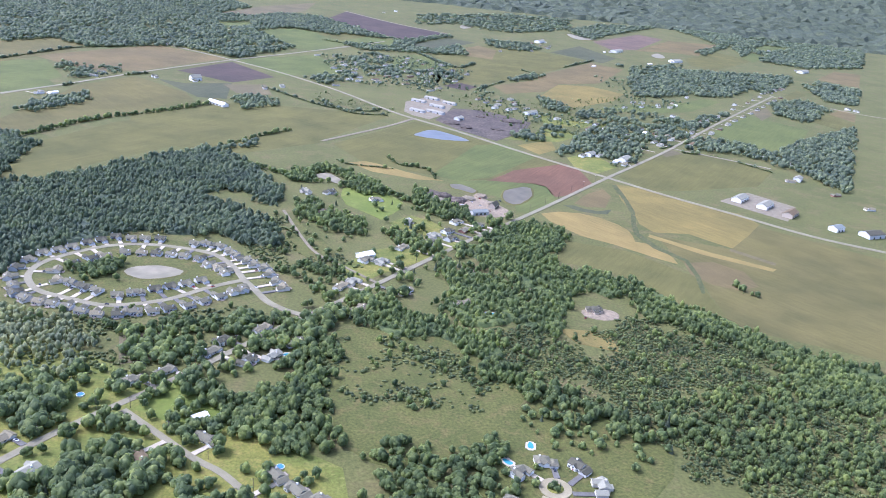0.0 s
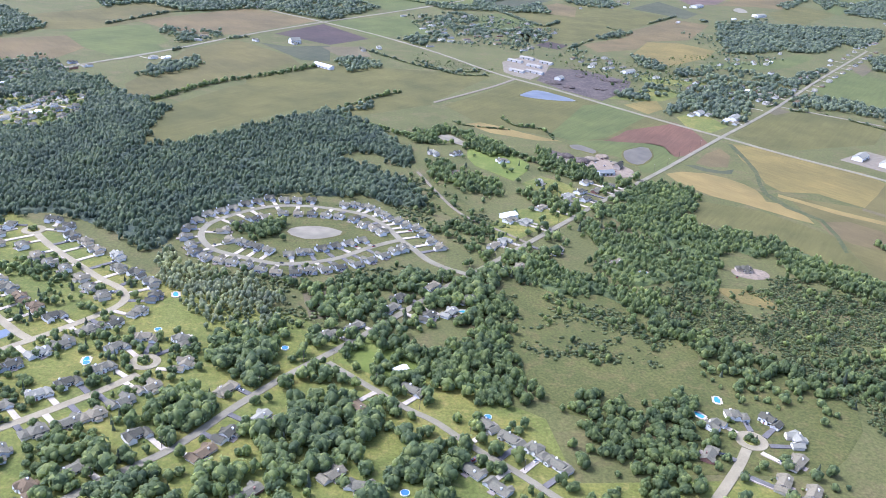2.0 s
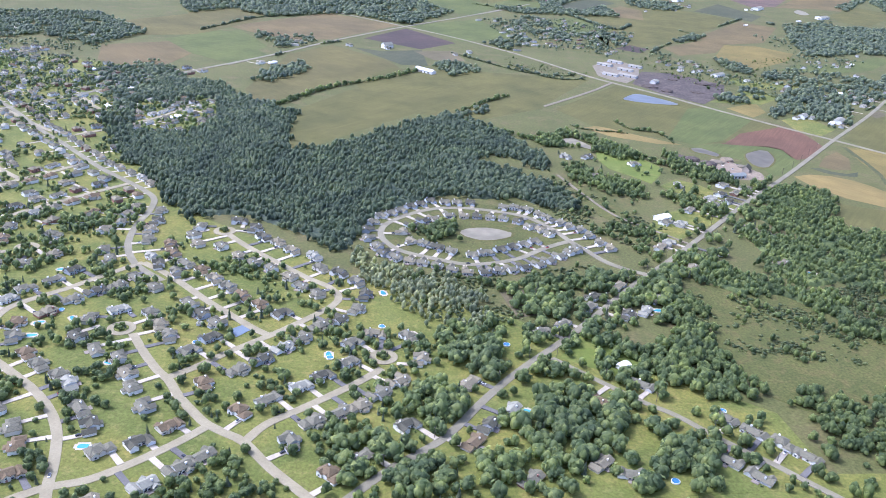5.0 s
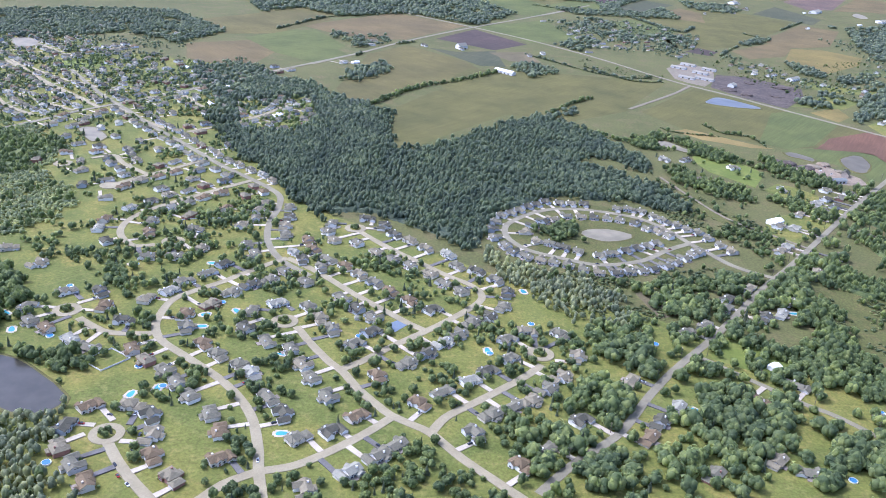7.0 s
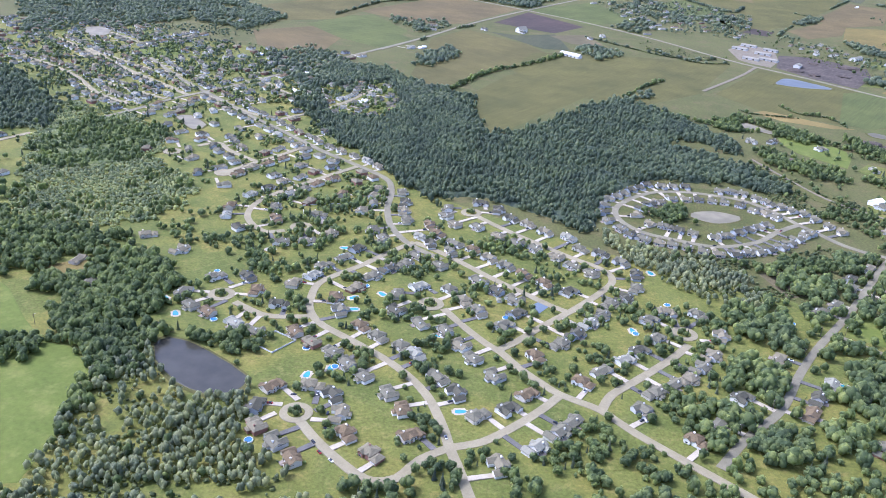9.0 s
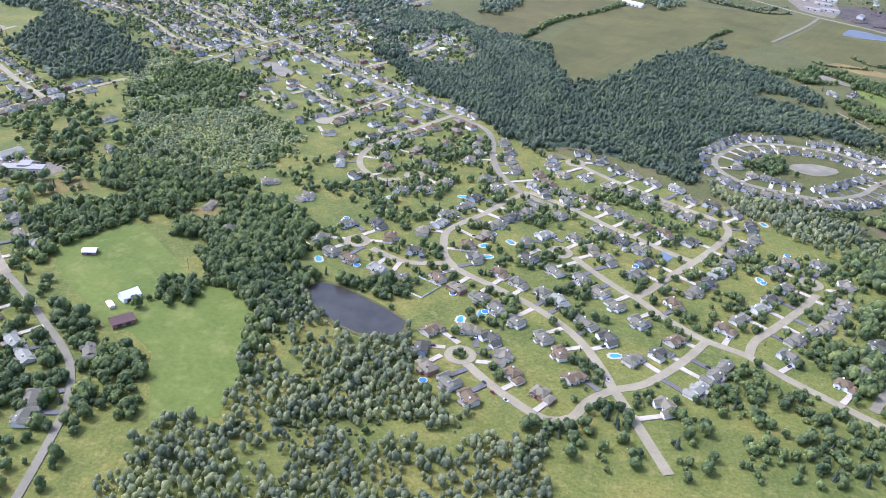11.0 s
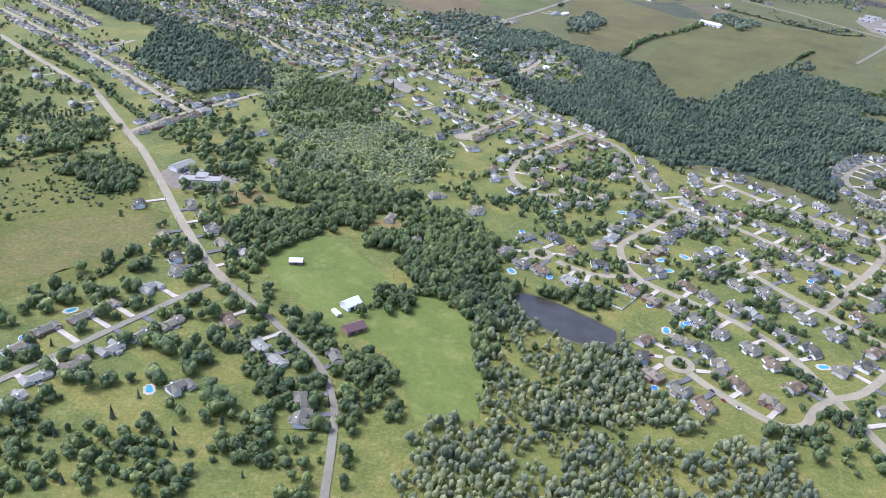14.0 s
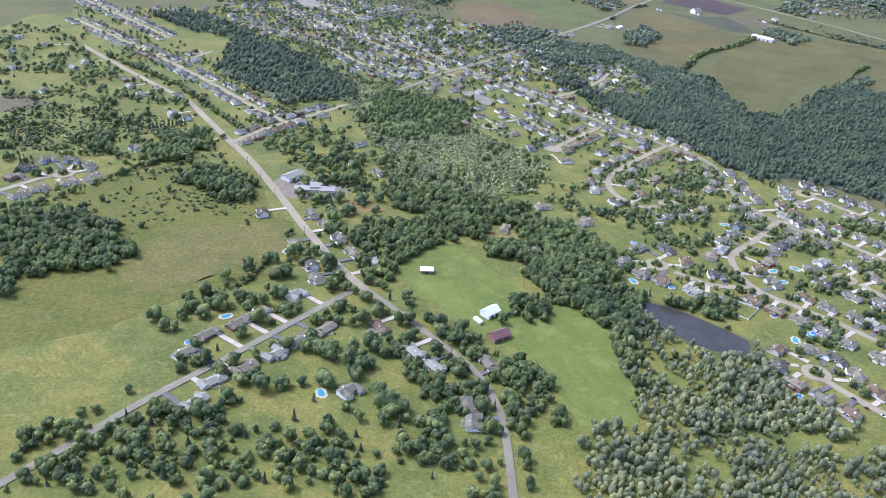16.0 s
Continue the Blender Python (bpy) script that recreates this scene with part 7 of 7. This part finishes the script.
grove("wood_village_edge", scatter([(394, 1136), (468, 1210), (480, 1189), (441, 1113), (397, 1091)], 5.4, 0.5, -0.1, 55, True), 2, 3.4, 6.1, "leaf_hazed", "distant woodland with haze tinted into its leaf colour", "wood", 55, 0.42)
grove("wood_hamlet_back", scatter([(568, 1805), (764, 1927), (876, 1938), (1011, 1959), (967, 1852), (808, 1646), (805, 1712), (680, 1546), (620, 1553), (480, 1464), (501, 1567), (531, 1687)], 7.0, 0.5, -0.25, 56, True), 2, 4.4, 6.3, "leaf_hazed", "distant woodland with haze tinted into its leaf colour", "wood", 56, 0.42)
grove("wood_field_copse", scatter([(251, 1537), (323, 1662), (344, 1624), (283, 1549)], 6.5, 0.5, -0.4, 57, True), 2, 4.1, 6.2, "leaf_hazed", "distant woodland with haze tinted into its leaf colour", "wood", 57, 0.42)
grove("wood_road_belt", scatter([(449, 1121), (495, 1154), (552, 1134), (562, 1084), (537, 1044), (485, 1065), (438, 1082)], 4.8, 0.5, -0.3, 58, True), 2, 3.1, 6.1, "leaf_hazed", "distant woodland with haze tinted into its leaf colour", "wood", 58, 0.42)
grove("wood_right_wood", scatter([(561, 1083), (685, 1214), (833, 1344), (572, 900), (557, 1005), (536, 1015)], 4.8, 0.5, -0.35, 59, True), 2, 3.1, 6.1, "leaf_hazed", "distant woodland with haze tinted into its leaf colour", "wood", 59, 0.42)
grove("wood_right_wood_two", scatter([(760, 1517), (861, 1604), (869, 1501), (751, 1347), (721, 1413)], 5.6, 0.5, -0.25, 60, True), 2, 3.6, 6.2, "leaf_hazed", "distant woodland with haze tinted into its leaf colour", "wood", 60, 0.42)
grove("wood_right_wood_three", scatter([(977, 1816), (1054, 1905), (1115, 1830), (972, 1585), (925, 1615)], 6.5, 0.5, -0.3, 61, True), 2, 4.1, 6.2, "leaf_hazed", "distant woodland with haze tinted into its leaf colour", "wood", 61, 0.42)
grove("wood_pond_scrub", scatter([(175, 1049), (238, 1134), (283, 1169), (280, 1118), (251, 1073), (214, 1056), (185, 1035)], 7.0, 0.5, 0.15, 62, True), 2, 4.4, 6.3, "leaf_hazed", "distant woodland with haze tinted into its leaf colour", "wood", 62, 0.42)
grove("wood_far_copse", scatter([(292, 2181), (406, 2174), (421, 2082), (350, 1995), (282, 2053)], 8.0, 0.5, -0.1, 63, True), 2, 5.0, 6.4, "leaf_hazed", "distant woodland with haze tinted into its leaf colour", "wood", 63, 0.42)
grove("wood_far_yard_wood", scatter([(564, 1916), (601, 1888), (771, 2027), (713, 1892), (576, 1810)], 8.5, 0.5, 0.1, 64, True), 2, 5.3, 6.4, "leaf_hazed", "distant woodland with haze tinted into its leaf colour", "wood", 64, 0.42)
grove("wood_north_wood_three", scatter([(1101, 2919), (1331, 3085), (1346, 2809), (1671, 3132), (1739, 2895), (1393, 2304), (1285, 2237), (1161, 2172), (1079, 2238), (1032, 2293), (1136, 2625), (910, 2258), (912, 2333), (1080, 2590)], 11, 0.5, -0.45, 272, True), 1, 6.8, 7.0, "leaf_hazed", "distant woodland with haze tinted into its leaf colour", "wood", 272, 0.4)
grove("wood_north_wood_four", scatter([(615, 2649), (784, 2947), (1037, 3066), (789, 2692), (634, 2412), (604, 2518)], 12, 0.5, -0.4, 273, True), 1, 7.4, 7.0, "leaf_hazed", "distant woodland with haze tinted into its leaf colour", "wood", 273, 0.4)
grove("wood_north_wood_five", scatter([(1092, 3088), (1274, 3386), (1360, 3339), (1355, 3143), (1092, 2894)], 16, 0.5, -0.45, 274, True), 1, 9.9, 7.0, "leaf_hazed", "distant woodland with haze tinted into its leaf colour", "wood", 274, 0.4)
grove("wood_north_wood_six", scatter([(1522, 3442), (1759, 3753), (1628, 3409), (2023, 3806), (2118, 3544), (1769, 2947), (1686, 3161), (1369, 2857), (1360, 3127)], 15, 0.5, -0.45, 275, True), 1, 9.3, 7.0, "leaf_hazed", "distant woodland with haze tinted into its leaf colour", "wood", 275, 0.4)
grove("wood_north_wood_seven", scatter([(246, 2534), (413, 2763), (672, 2897), (620, 2670), (426, 2429), (307, 2417)], 12, 0.5, -0.1, 276, True), 1, 7.4, 7.0, "leaf_hazed", "distant woodland with haze tinted into its leaf colour", "wood", 276, 0.4)
grove("wood_north_wood_eight", scatter([(146, 2730), (502, 3052), (708, 3052), (672, 2897), (413, 2763), (246, 2534), (126, 2397)], 15, 0.5, -0.1, 277, True), 1, 9.3, 7.0, "leaf_hazed", "distant woodland with haze tinted into its leaf colour", "wood", 277, 0.4)
wood("row_wood", [(-1028, 934), (-988, 975), (-883, 884), (-829, 827), (-793, 788), (-741, 714), (-723, 661), (-761, 646), (-783, 625), (-829, 667), (-881, 726), (-887, 789), (-901, 857), (-961, 873)], 4.2, 4, 2.3, 5.8, "leaf_shade_haze", 76, -0.45)
wood("suburb_wood_two", [(-720, 645), (-689, 703), (-612, 676), (-616, 597), (-644, 570), (-680, 558), (-706, 595)], 3.8, 4, 2.0, 5.4, "leaf", 77, -0.3)
wood("suburb_edge", [(-531, 1058), (-452, 929), (-386, 897), (-331, 865), (-347, 732), (-420, 692), (-467, 755), (-495, 860)], 4.4, 4, 2.3, 5.6, "leaf_shade_haze", 78, -0.1)
wood("pond_grove", [(-490, 327), (-460, 331), (-451, 310), (-478, 311)], 4.2, 5, 2.8, 6.2, "leaf", 79)
wood("left_grove", [(-567, 335), (-539, 352), (-512, 307), (-514, 256), (-521, 222), (-544, 292)], 4.2, 5, 2.8, 6.2, "leaf", 80)
wood("green_grove", [(-602, 386), (-568, 424), (-518, 407), (-513, 343), (-555, 337)], 4.2, 5, 2.8, 6.2, "leaf", 81)
thicket("south_wood", [(-560, 120), (-545, 200), (-420, 195), (-375, 210), (-380, 130)], "leaf_grey", 82)
# blue of the hazy distance is painted into these leaves
canopy("wood_horizon", [(-1500, 3300), (-1500, 5400), (4200, 5400), (4200, 2300), (2200, 2600), (1500, 3000), (0, 3300)], 22, 15, "leaf_far_hazed", "distant woodland to the horizon, blue haze in its leaf colour", 99, 1.0, 0.25, 270)

scrub("scrub_lots", [(-1003, 529), (-991, 626), (-927, 576), (-859, 568), (-845, 527), (-907, 507), (-903, 466), (-963, 455)], 3.3, 83)
scrub("scrub_corner", [(-840, 462), (-803, 496), (-765, 436), (-748, 373), (-776, 379), (-819, 412)], 4.0, 84)
scrub("scrub_plots", [(-1010, 542), (-927, 576), (-887, 513), (-909, 480), (-970, 469)], 3.6, 85)
scrub("scrub_meadow", [(-884, 381), (-833, 452), (-781, 422), (-752, 419), (-778, 384), (-825, 331), (-861, 347)], 8.5, 86)
scrub("scrub_east", [(80, 474), (131, 510), (141, 480), (204, 522), (249, 509), (285, 457), (291, 406), (316, 396), (267, 314), (216, 311), (176, 331), (174, 360), (146, 383), (125, 405), (92, 408), (79, 433)], 1.75, 87)
scrub("scrub_track", [(-22, 470), (28, 468), (83, 444), (89, 411), (76, 386), (27, 388), (-10, 396)], 2.3, 88)
scrub("scrub_oval", [(-207, 478), (-64, 504), (-102, 473), (-119, 397), (-155, 381), (-210, 461)], 2.9, 89)
scrub("scrub_estate", [(-69, 698), (-32, 631), (5, 586), (-21, 549), (-80, 575), (-89, 650)], 2.9, 90)
scrub("scrub_left", [(-881, 467), (-844, 489), (-799, 464), (-765, 409), (-792, 367), (-816, 346)], 7.0, 91)
scrub("scrub_road", [(-885, 728), (-728, 559), (-678, 470), (-688, 426), (-752, 500), (-785, 544)], 2.9, 92)
scrub("scrub_creek", [(-519, 270), (-474, 272), (-435, 234), (-400, 210), (-515, 194)], 2.9, 93)
scrub("scrub_far", [(-79, 1296), (42, 1192), (33, 1150), (-73, 1208)], 7, 94)
scrub("scrub_village", [(137, 1343), (290, 1360), (460, 1485), (314, 1141), (233, 1096), (160, 1218)], 7, 95)

for k, t in enumerate(STANDARD):
    t.matrix_world = pose(-300 + 9 * k, 352 + 3 * k, 0)
for x, y in [(-357, 379), (-482, 373), (-415, 263), (-208, 364), (-455, 479), (-334, 527), (-458, 860), (102, 320), (-900, 425), (-919, 778), (-595, 620)]:
    for k in range(4):
        t = copy_thing(STANDARD[(5, 3, 4, 3)[k]], pose(x + 2.2 * math.cos(k * 1.6), y + 2.2 * math.sin(k * 1.6), 0.3))
        t.scale = (0.72, 0.72, 0.66)
yard("yard_glade", GLADE, 7.0, 118, 2.2, 5.0)
yard("yard_grid", [(-941, 1077), (-857, 1141), (-659, 1218), (-621, 848), (-659, 740), (-749, 709), (-839, 766)], 6.2, 96, 1.8, 3.8)
yard("yard_close", [(-967, 463), (-896, 471), (-866, 411), (-916, 369)], 7.0, 97)
yard("yard_plots", [(-1150, 802), (-1114, 848), (-868, 595), (-810, 521), (-824, 466), (-880, 463), (-921, 562), (-1029, 577)], 7.0, 98)
yard("yard_suburb", [(-559, 441), (-537, 496), (-502, 551), (-398, 568), (-365, 511), (-238, 457), (-215, 398), (-164, 392), (-186, 316), (-239, 242), (-359, 224), (-443, 266), (-459, 331), (-507, 324), (-543, 385)], 4.2, 99, 2.1, 4.4)
yard("yard_east", [(-180, 398), (-134, 416), (-93, 400), (-46, 379), (-3, 302), (-21, 268), (-185, 243), (-234, 256), (-155, 337)], 6.3, 100, 3.4, 6.8)
yard("yard_upper", [(-1128, 932), (-763, 1094), (-507, 1032), (-448, 619), (-400, 561), (-422, 497), (-500, 513), (-547, 551), (-606, 623), (-668, 713), (-784, 786), (-937, 895)], 5.4, 101, 1.8, 3.8)
yard("yard_rows", [(-1120, 917), (-1062, 943), (-888, 750), (-748, 633), (-724, 640), (-741, 570), (-776, 532), (-845, 588), (-1041, 768)], 6.5, 102, 1.8, 3.8)
yard("yard_west", [(-766, 250), (-730, 340), (-721, 374), (-696, 388), (-649, 320), (-584, 239), (-571, 190), (-722, 168)], 7.2, 103, 3.4, 6.8)
yard("yard_school", [(-785, 530), (-717, 592), (-665, 485), (-664, 412), (-694, 379), (-719, 401), (-749, 454)], 7.0, 104, 3.4, 6.8)
yard("yard_left", [(-971, 637), (-867, 615), (-805, 511), (-794, 443), (-860, 427)], 7.0, 105)
yard("yard_far", [(-1025, 1148), (-821, 1177), (-639, 997), (-572, 840), (-621, 737), (-695, 739), (-838, 794)], 8, 106, 1.8, 3.8)
yard("yard_farm", [(-644, 962), (-555, 1097), (-477, 980), (-412, 883), (-480, 816), (-566, 817)], 7.0, 107)
yard("yard_court", [(93, 391), (190, 400), (127, 277), (63, 273), (62, 324)], 7.0, 108)
yard("yard_estate", [(-62, 788), (4, 821), (56, 736), (136, 751), (53, 605), (-14, 530), (-31, 581), (-64, 683)], 15.0, 109)
yard("yard_village", [(262, 1248), (310, 1243), (352, 1213), (395, 1196), (500, 1243), (577, 1303), (450, 1126), (364, 1072), (306, 954), (286, 1008), (302, 1135)], 12, 112)
yard("yard_sheds", [(178, 1367), (239, 1365), (268, 1250), (299, 1195), (235, 1163), (180, 1252)], 11, 111)
yard("yard_plain", [(76, 1539), (119, 1444), (192, 1446), (227, 1387), (172, 1337), (94, 1332), (65, 1361)], 12, 114)
yard("yard_meadow", [(445, 1684), (539, 1691), (519, 1511), (592, 1451), (443, 1315), (369, 1312), (471, 1490)], 13, 110)
yard("yard_hamlet", [(-103, 1650), (76, 1759), (202, 1606), (119, 1361), (-29, 1370)], 10, 113)
yard("yard_lane", [(-137, 453), (-65, 486), (-25, 500), (51, 593), (96, 695), (148, 736), (74, 596), (7, 503), (-38, 433), (-99, 387)], 5.2, 115, 3.4, 6.8)
yard("yard_south", [(-800, 120), (-780, 170), (-700, 190), (-590, 195), (-570, 120)], 5.0, 116)
yard("yard_southeast", [(-390, 190), (-390, 215), (-230, 240), (60, 260), (60, 200), (-200, 190)], 5.0, 117)

hedge("belt_a", [(-153, 870), (-103, 837), (-56, 805), (-37, 838), (-13, 839)], 6, 1)
hedge("belt_b", [(-2, 824), (24, 789), (53, 753), (92, 739)], 7, 2)
hedge("belt_c", [(-60, 572), (-41, 560), (-26, 538), (-14, 515)], 6, 3)
hedge("belt_d", [(50, 735), (80, 721), (107, 745)], 6, 4)
hedge("hedge_a", [(-374, 869), (-353, 918), (-329, 975), (-303, 1016), (-256, 1068), (-205, 1140)], 5, 6)
hedge("hedge_c", [(-567, 1344), (-543, 1415), (-520, 1478), (-497, 1522), (-394, 1614)], 1.6, 7)
hedge("hedge_f", [(-74, 1224), (-22, 1148), (29, 1148)], 1.6, 10)
hedge("hedge_i", [(303, 600), (308, 578), (317, 572)], 3.0, 13)
hedge("hedge_j", [(-728, 326), (-733, 298), (-750, 279), (-758, 257)], 1.2, 14)
hedge("hedge_k", [(-906, 349), (-886, 384), (-865, 427), (-840, 474)], 2.8, 15)
hedge("hedge_l", [(-59, 798), (-27, 805), (4, 821), (20, 804)], 3.0, 16)
hedge("hedge_m", [(-318, 336), (-296, 357), (-275, 377), (-264, 393)], 1.0, 17)
hedge("hedge_n", [(33, 871), (-16, 878), (-28, 893)], 1.2, 18)
hedge("hedge_o", [(78, 844), (70, 881), (42, 889), (27, 921)], 2.0, 40)
hedge("hedge_p", [(-68, 666), (-50, 647), (-36, 622), (-18, 595)], 2.0, 41)
hedge("hedge_q", [(-160, 1290), (-104, 1223), (-52, 1173), (4, 1167), (25, 1199)], 2.0, 42)
hedge("hedge_s", [(-416, 1173), (-384, 1263), (-337, 1323)], 2.0, 44)
hedge("hedge_t", [(-165, 897), (-140, 944), (-113, 987), (-88, 1016)], 2.0, 45)
hedge("hedge_v", [(-106, 1901), (-43, 1875), (7, 1928)], 2.0, 47)
hedge("hedge_d", [(417, 1792), (521, 1950)], 1.6, 8)
hedge("hedge_e", [(310, 1695), (348, 1644)], 1.6, 9)
hedge("hedge_g", [(93, 1840), (164, 1659), (217, 1729)], 2.6, 11)
hedge("hedge_r", [(184, 1412), (227, 1493), (250, 1530)], 2.0, 43)
hedge("hedge_u", [(399, 1071), (454, 1123)], 2.4, 46)
hedge("hedge_h", [(424, 1056), (469, 1049), (517, 985)], 1.0, 12)
hedge("hedge_w", [(348, 1201), (297, 1114), (280, 1158)], 1.5, 48)
hedge("hedge_verge", [(-998, 732), (-942, 689), (-890, 647), (-842, 591), (-800, 546)], 3.0, 50)
grove("spruce_row", spline([(-890, 519), (-880, 530), (-868, 540), (-854, 550)], 3.0), 0, 2.0, 4.0, "needle", "row of dark spruces along a paddock", "trees", 301, 0.3)
avenue("county_road", [(-218, 244), (-199, 268), (-174, 294), (-152, 330), (-131, 360), (-96, 404), (-48, 471), (-30, 494), (-7, 523), (41, 587)], 6.5, 0.5, 0)
avenue("lane_east", [(-113, 373), (-89, 351), (-69, 333), (-55, 323), (-37, 304), (-18, 287), (-1, 270), (15, 255)], 6.5, 0.4, 1)
avenue("west_road", [(-575, 60), (-578, 120), (-583, 188), (-588, 211), (-596, 230), (-607, 245), (-622, 261), (-647, 288), (-664, 304), (-683, 327)], 7, 0.4, 2)
avenue("south_lane", [(-671, 302), (-697, 263), (-723, 223), (-752, 180), (-769, 150)], 7.5, 0.35, 3)


BUSHES = np.array(BUSHES)
grove("garden_bushes", BUSHES[free(BUSHES[:, 0], BUSHES[:, 1]) | (np.arange(len(BUSHES)) % 2 == 0)], 1, 0.75, 1.1, "leaf_yard", "rounded green bushes beside house walls", "bushes", 77, 0.45)


def utility_pole(x, y):
    """A wooden pole with a crossarm."""
    p = tagged(new("utility_pole"), "tall grey wooden utility pole with a crossarm", "utility pole", "utility poles along the roads")
    p.matrix_world = pose(x, y, 0, 0, 0, random.uniform(0, 180))
    bm = bmesh.new()
    bmesh.ops.create_cone(bm, cap_ends=True, segments=8, radius1=0.16, radius2=0.1, depth=7.0, matrix=Matrix.Translation((0, 0, 3.5)))
    part("pole", bm, M["bark"], p)
    bm = bmesh.new()
    box(bm, -0.9, 0.9, -0.06, 0.06, 6.4, 6.52)
    arm = part("crossarm", bm, M["bark"], p)
    for k in (-0.8, 0.0, 0.8):
        bm = bmesh.new()
        bmesh.ops.create_cone(bm, cap_ends=True, segments=6, radius1=0.06, radius2=0.04, depth=0.2, matrix=Matrix.Translation((k, 0, 6.62)))
        part("insulator", bm, M["white"], arm)


for x, y in [(-202, 270), (-179, 293), (-163, 320), (-145, 346), (-126, 372), (-106, 397), (-87, 423), (-68, 449), (-49, 475), (-30, 500), (-10, 525), (8, 551), (28, 576), (47, 602), (66, 628), (85, 653), (105, 679), (124, 704), (144, 729), (164, 754), (184, 779), (203, 805), (222, 831), (241, 856), (261, 882), (-587, 187), (-595, 217), (-611, 242), (-633, 266), (-654, 289), (-677, 312), (-696, 339), (-713, 365), (-730, 393), (-746, 421), (-763, 448), (-780, 475), (-798, 501), (-110, 375), (-86, 354)]:
    utility_pole(x, y)
for x, y in [(-63, 333), (-39, 311), (-15, 289), (-571, 325)]:
    utility_pole(x, y)

# a garden trampoline
trampoline = tagged(new("trampoline"), "round black trampoline on a lawn", "trampoline")
trampoline.matrix_world = pose(-508, 335, 0)
bm = bmesh.new()
bmesh.ops.create_cone(bm, cap_ends=True, segments=24, radius1=1.35, radius2=1.35, depth=0.03, matrix=Matrix.Translation((0, 0, 0.55)))
part("mat", bm, M["rubber"], trampoline)
ring = [(1.5 * math.cos(k * math.pi / 12), 1.5 * math.sin(k * math.pi / 12)) for k in range(24)]
bm = bmesh.new()
inner = [bm.verts.new((x * 0.9, y * 0.9, 0.58)) for x, y in ring]
outer = [bm.verts.new((x, y, 0.56)) for x, y in ring]
for k in range(24):
    bm.faces.new((inner[k], outer[k], outer[(k + 1) % 24], inner[(k + 1) % 24]))
part("pad", bm, M["car_dark"], trampoline, "dark blue safety pad")
for k in range(0, 24, 4):
    bm = bmesh.new()
    x, y = ring[k]
    box(bm, x * 0.97 - 0.04, x * 0.97 + 0.04, y * 0.97 - 0.04, y * 0.97 + 0.04, 0, 0.55)
    part("leg", bm, M["roof_light"], trampoline)

for x, y in [(-316, 388), (-322, 398), (-314, 388)]:
    barn("garden_shed", x, y, 2.6, 2.0, 1.5, 0.7, random.uniform(0, 180), "white", "roof_light", "small white garden shed on a lawn", doors=1)["group"] = "garden sheds"
for k, (x, y) in enumerate([(109, 770), (118, 783), (126, 775), (116, 760), (98, 759), (123, 744), (138, 779)]):
    car(x, y, random.uniform(0, 180), ("white", "red", "dark", "white")[k % 4])
fence([(-458, 503), (-461, 518), (-447, 524), (-430, 527)], 1.0, "fence", "white panel fence along a garden")
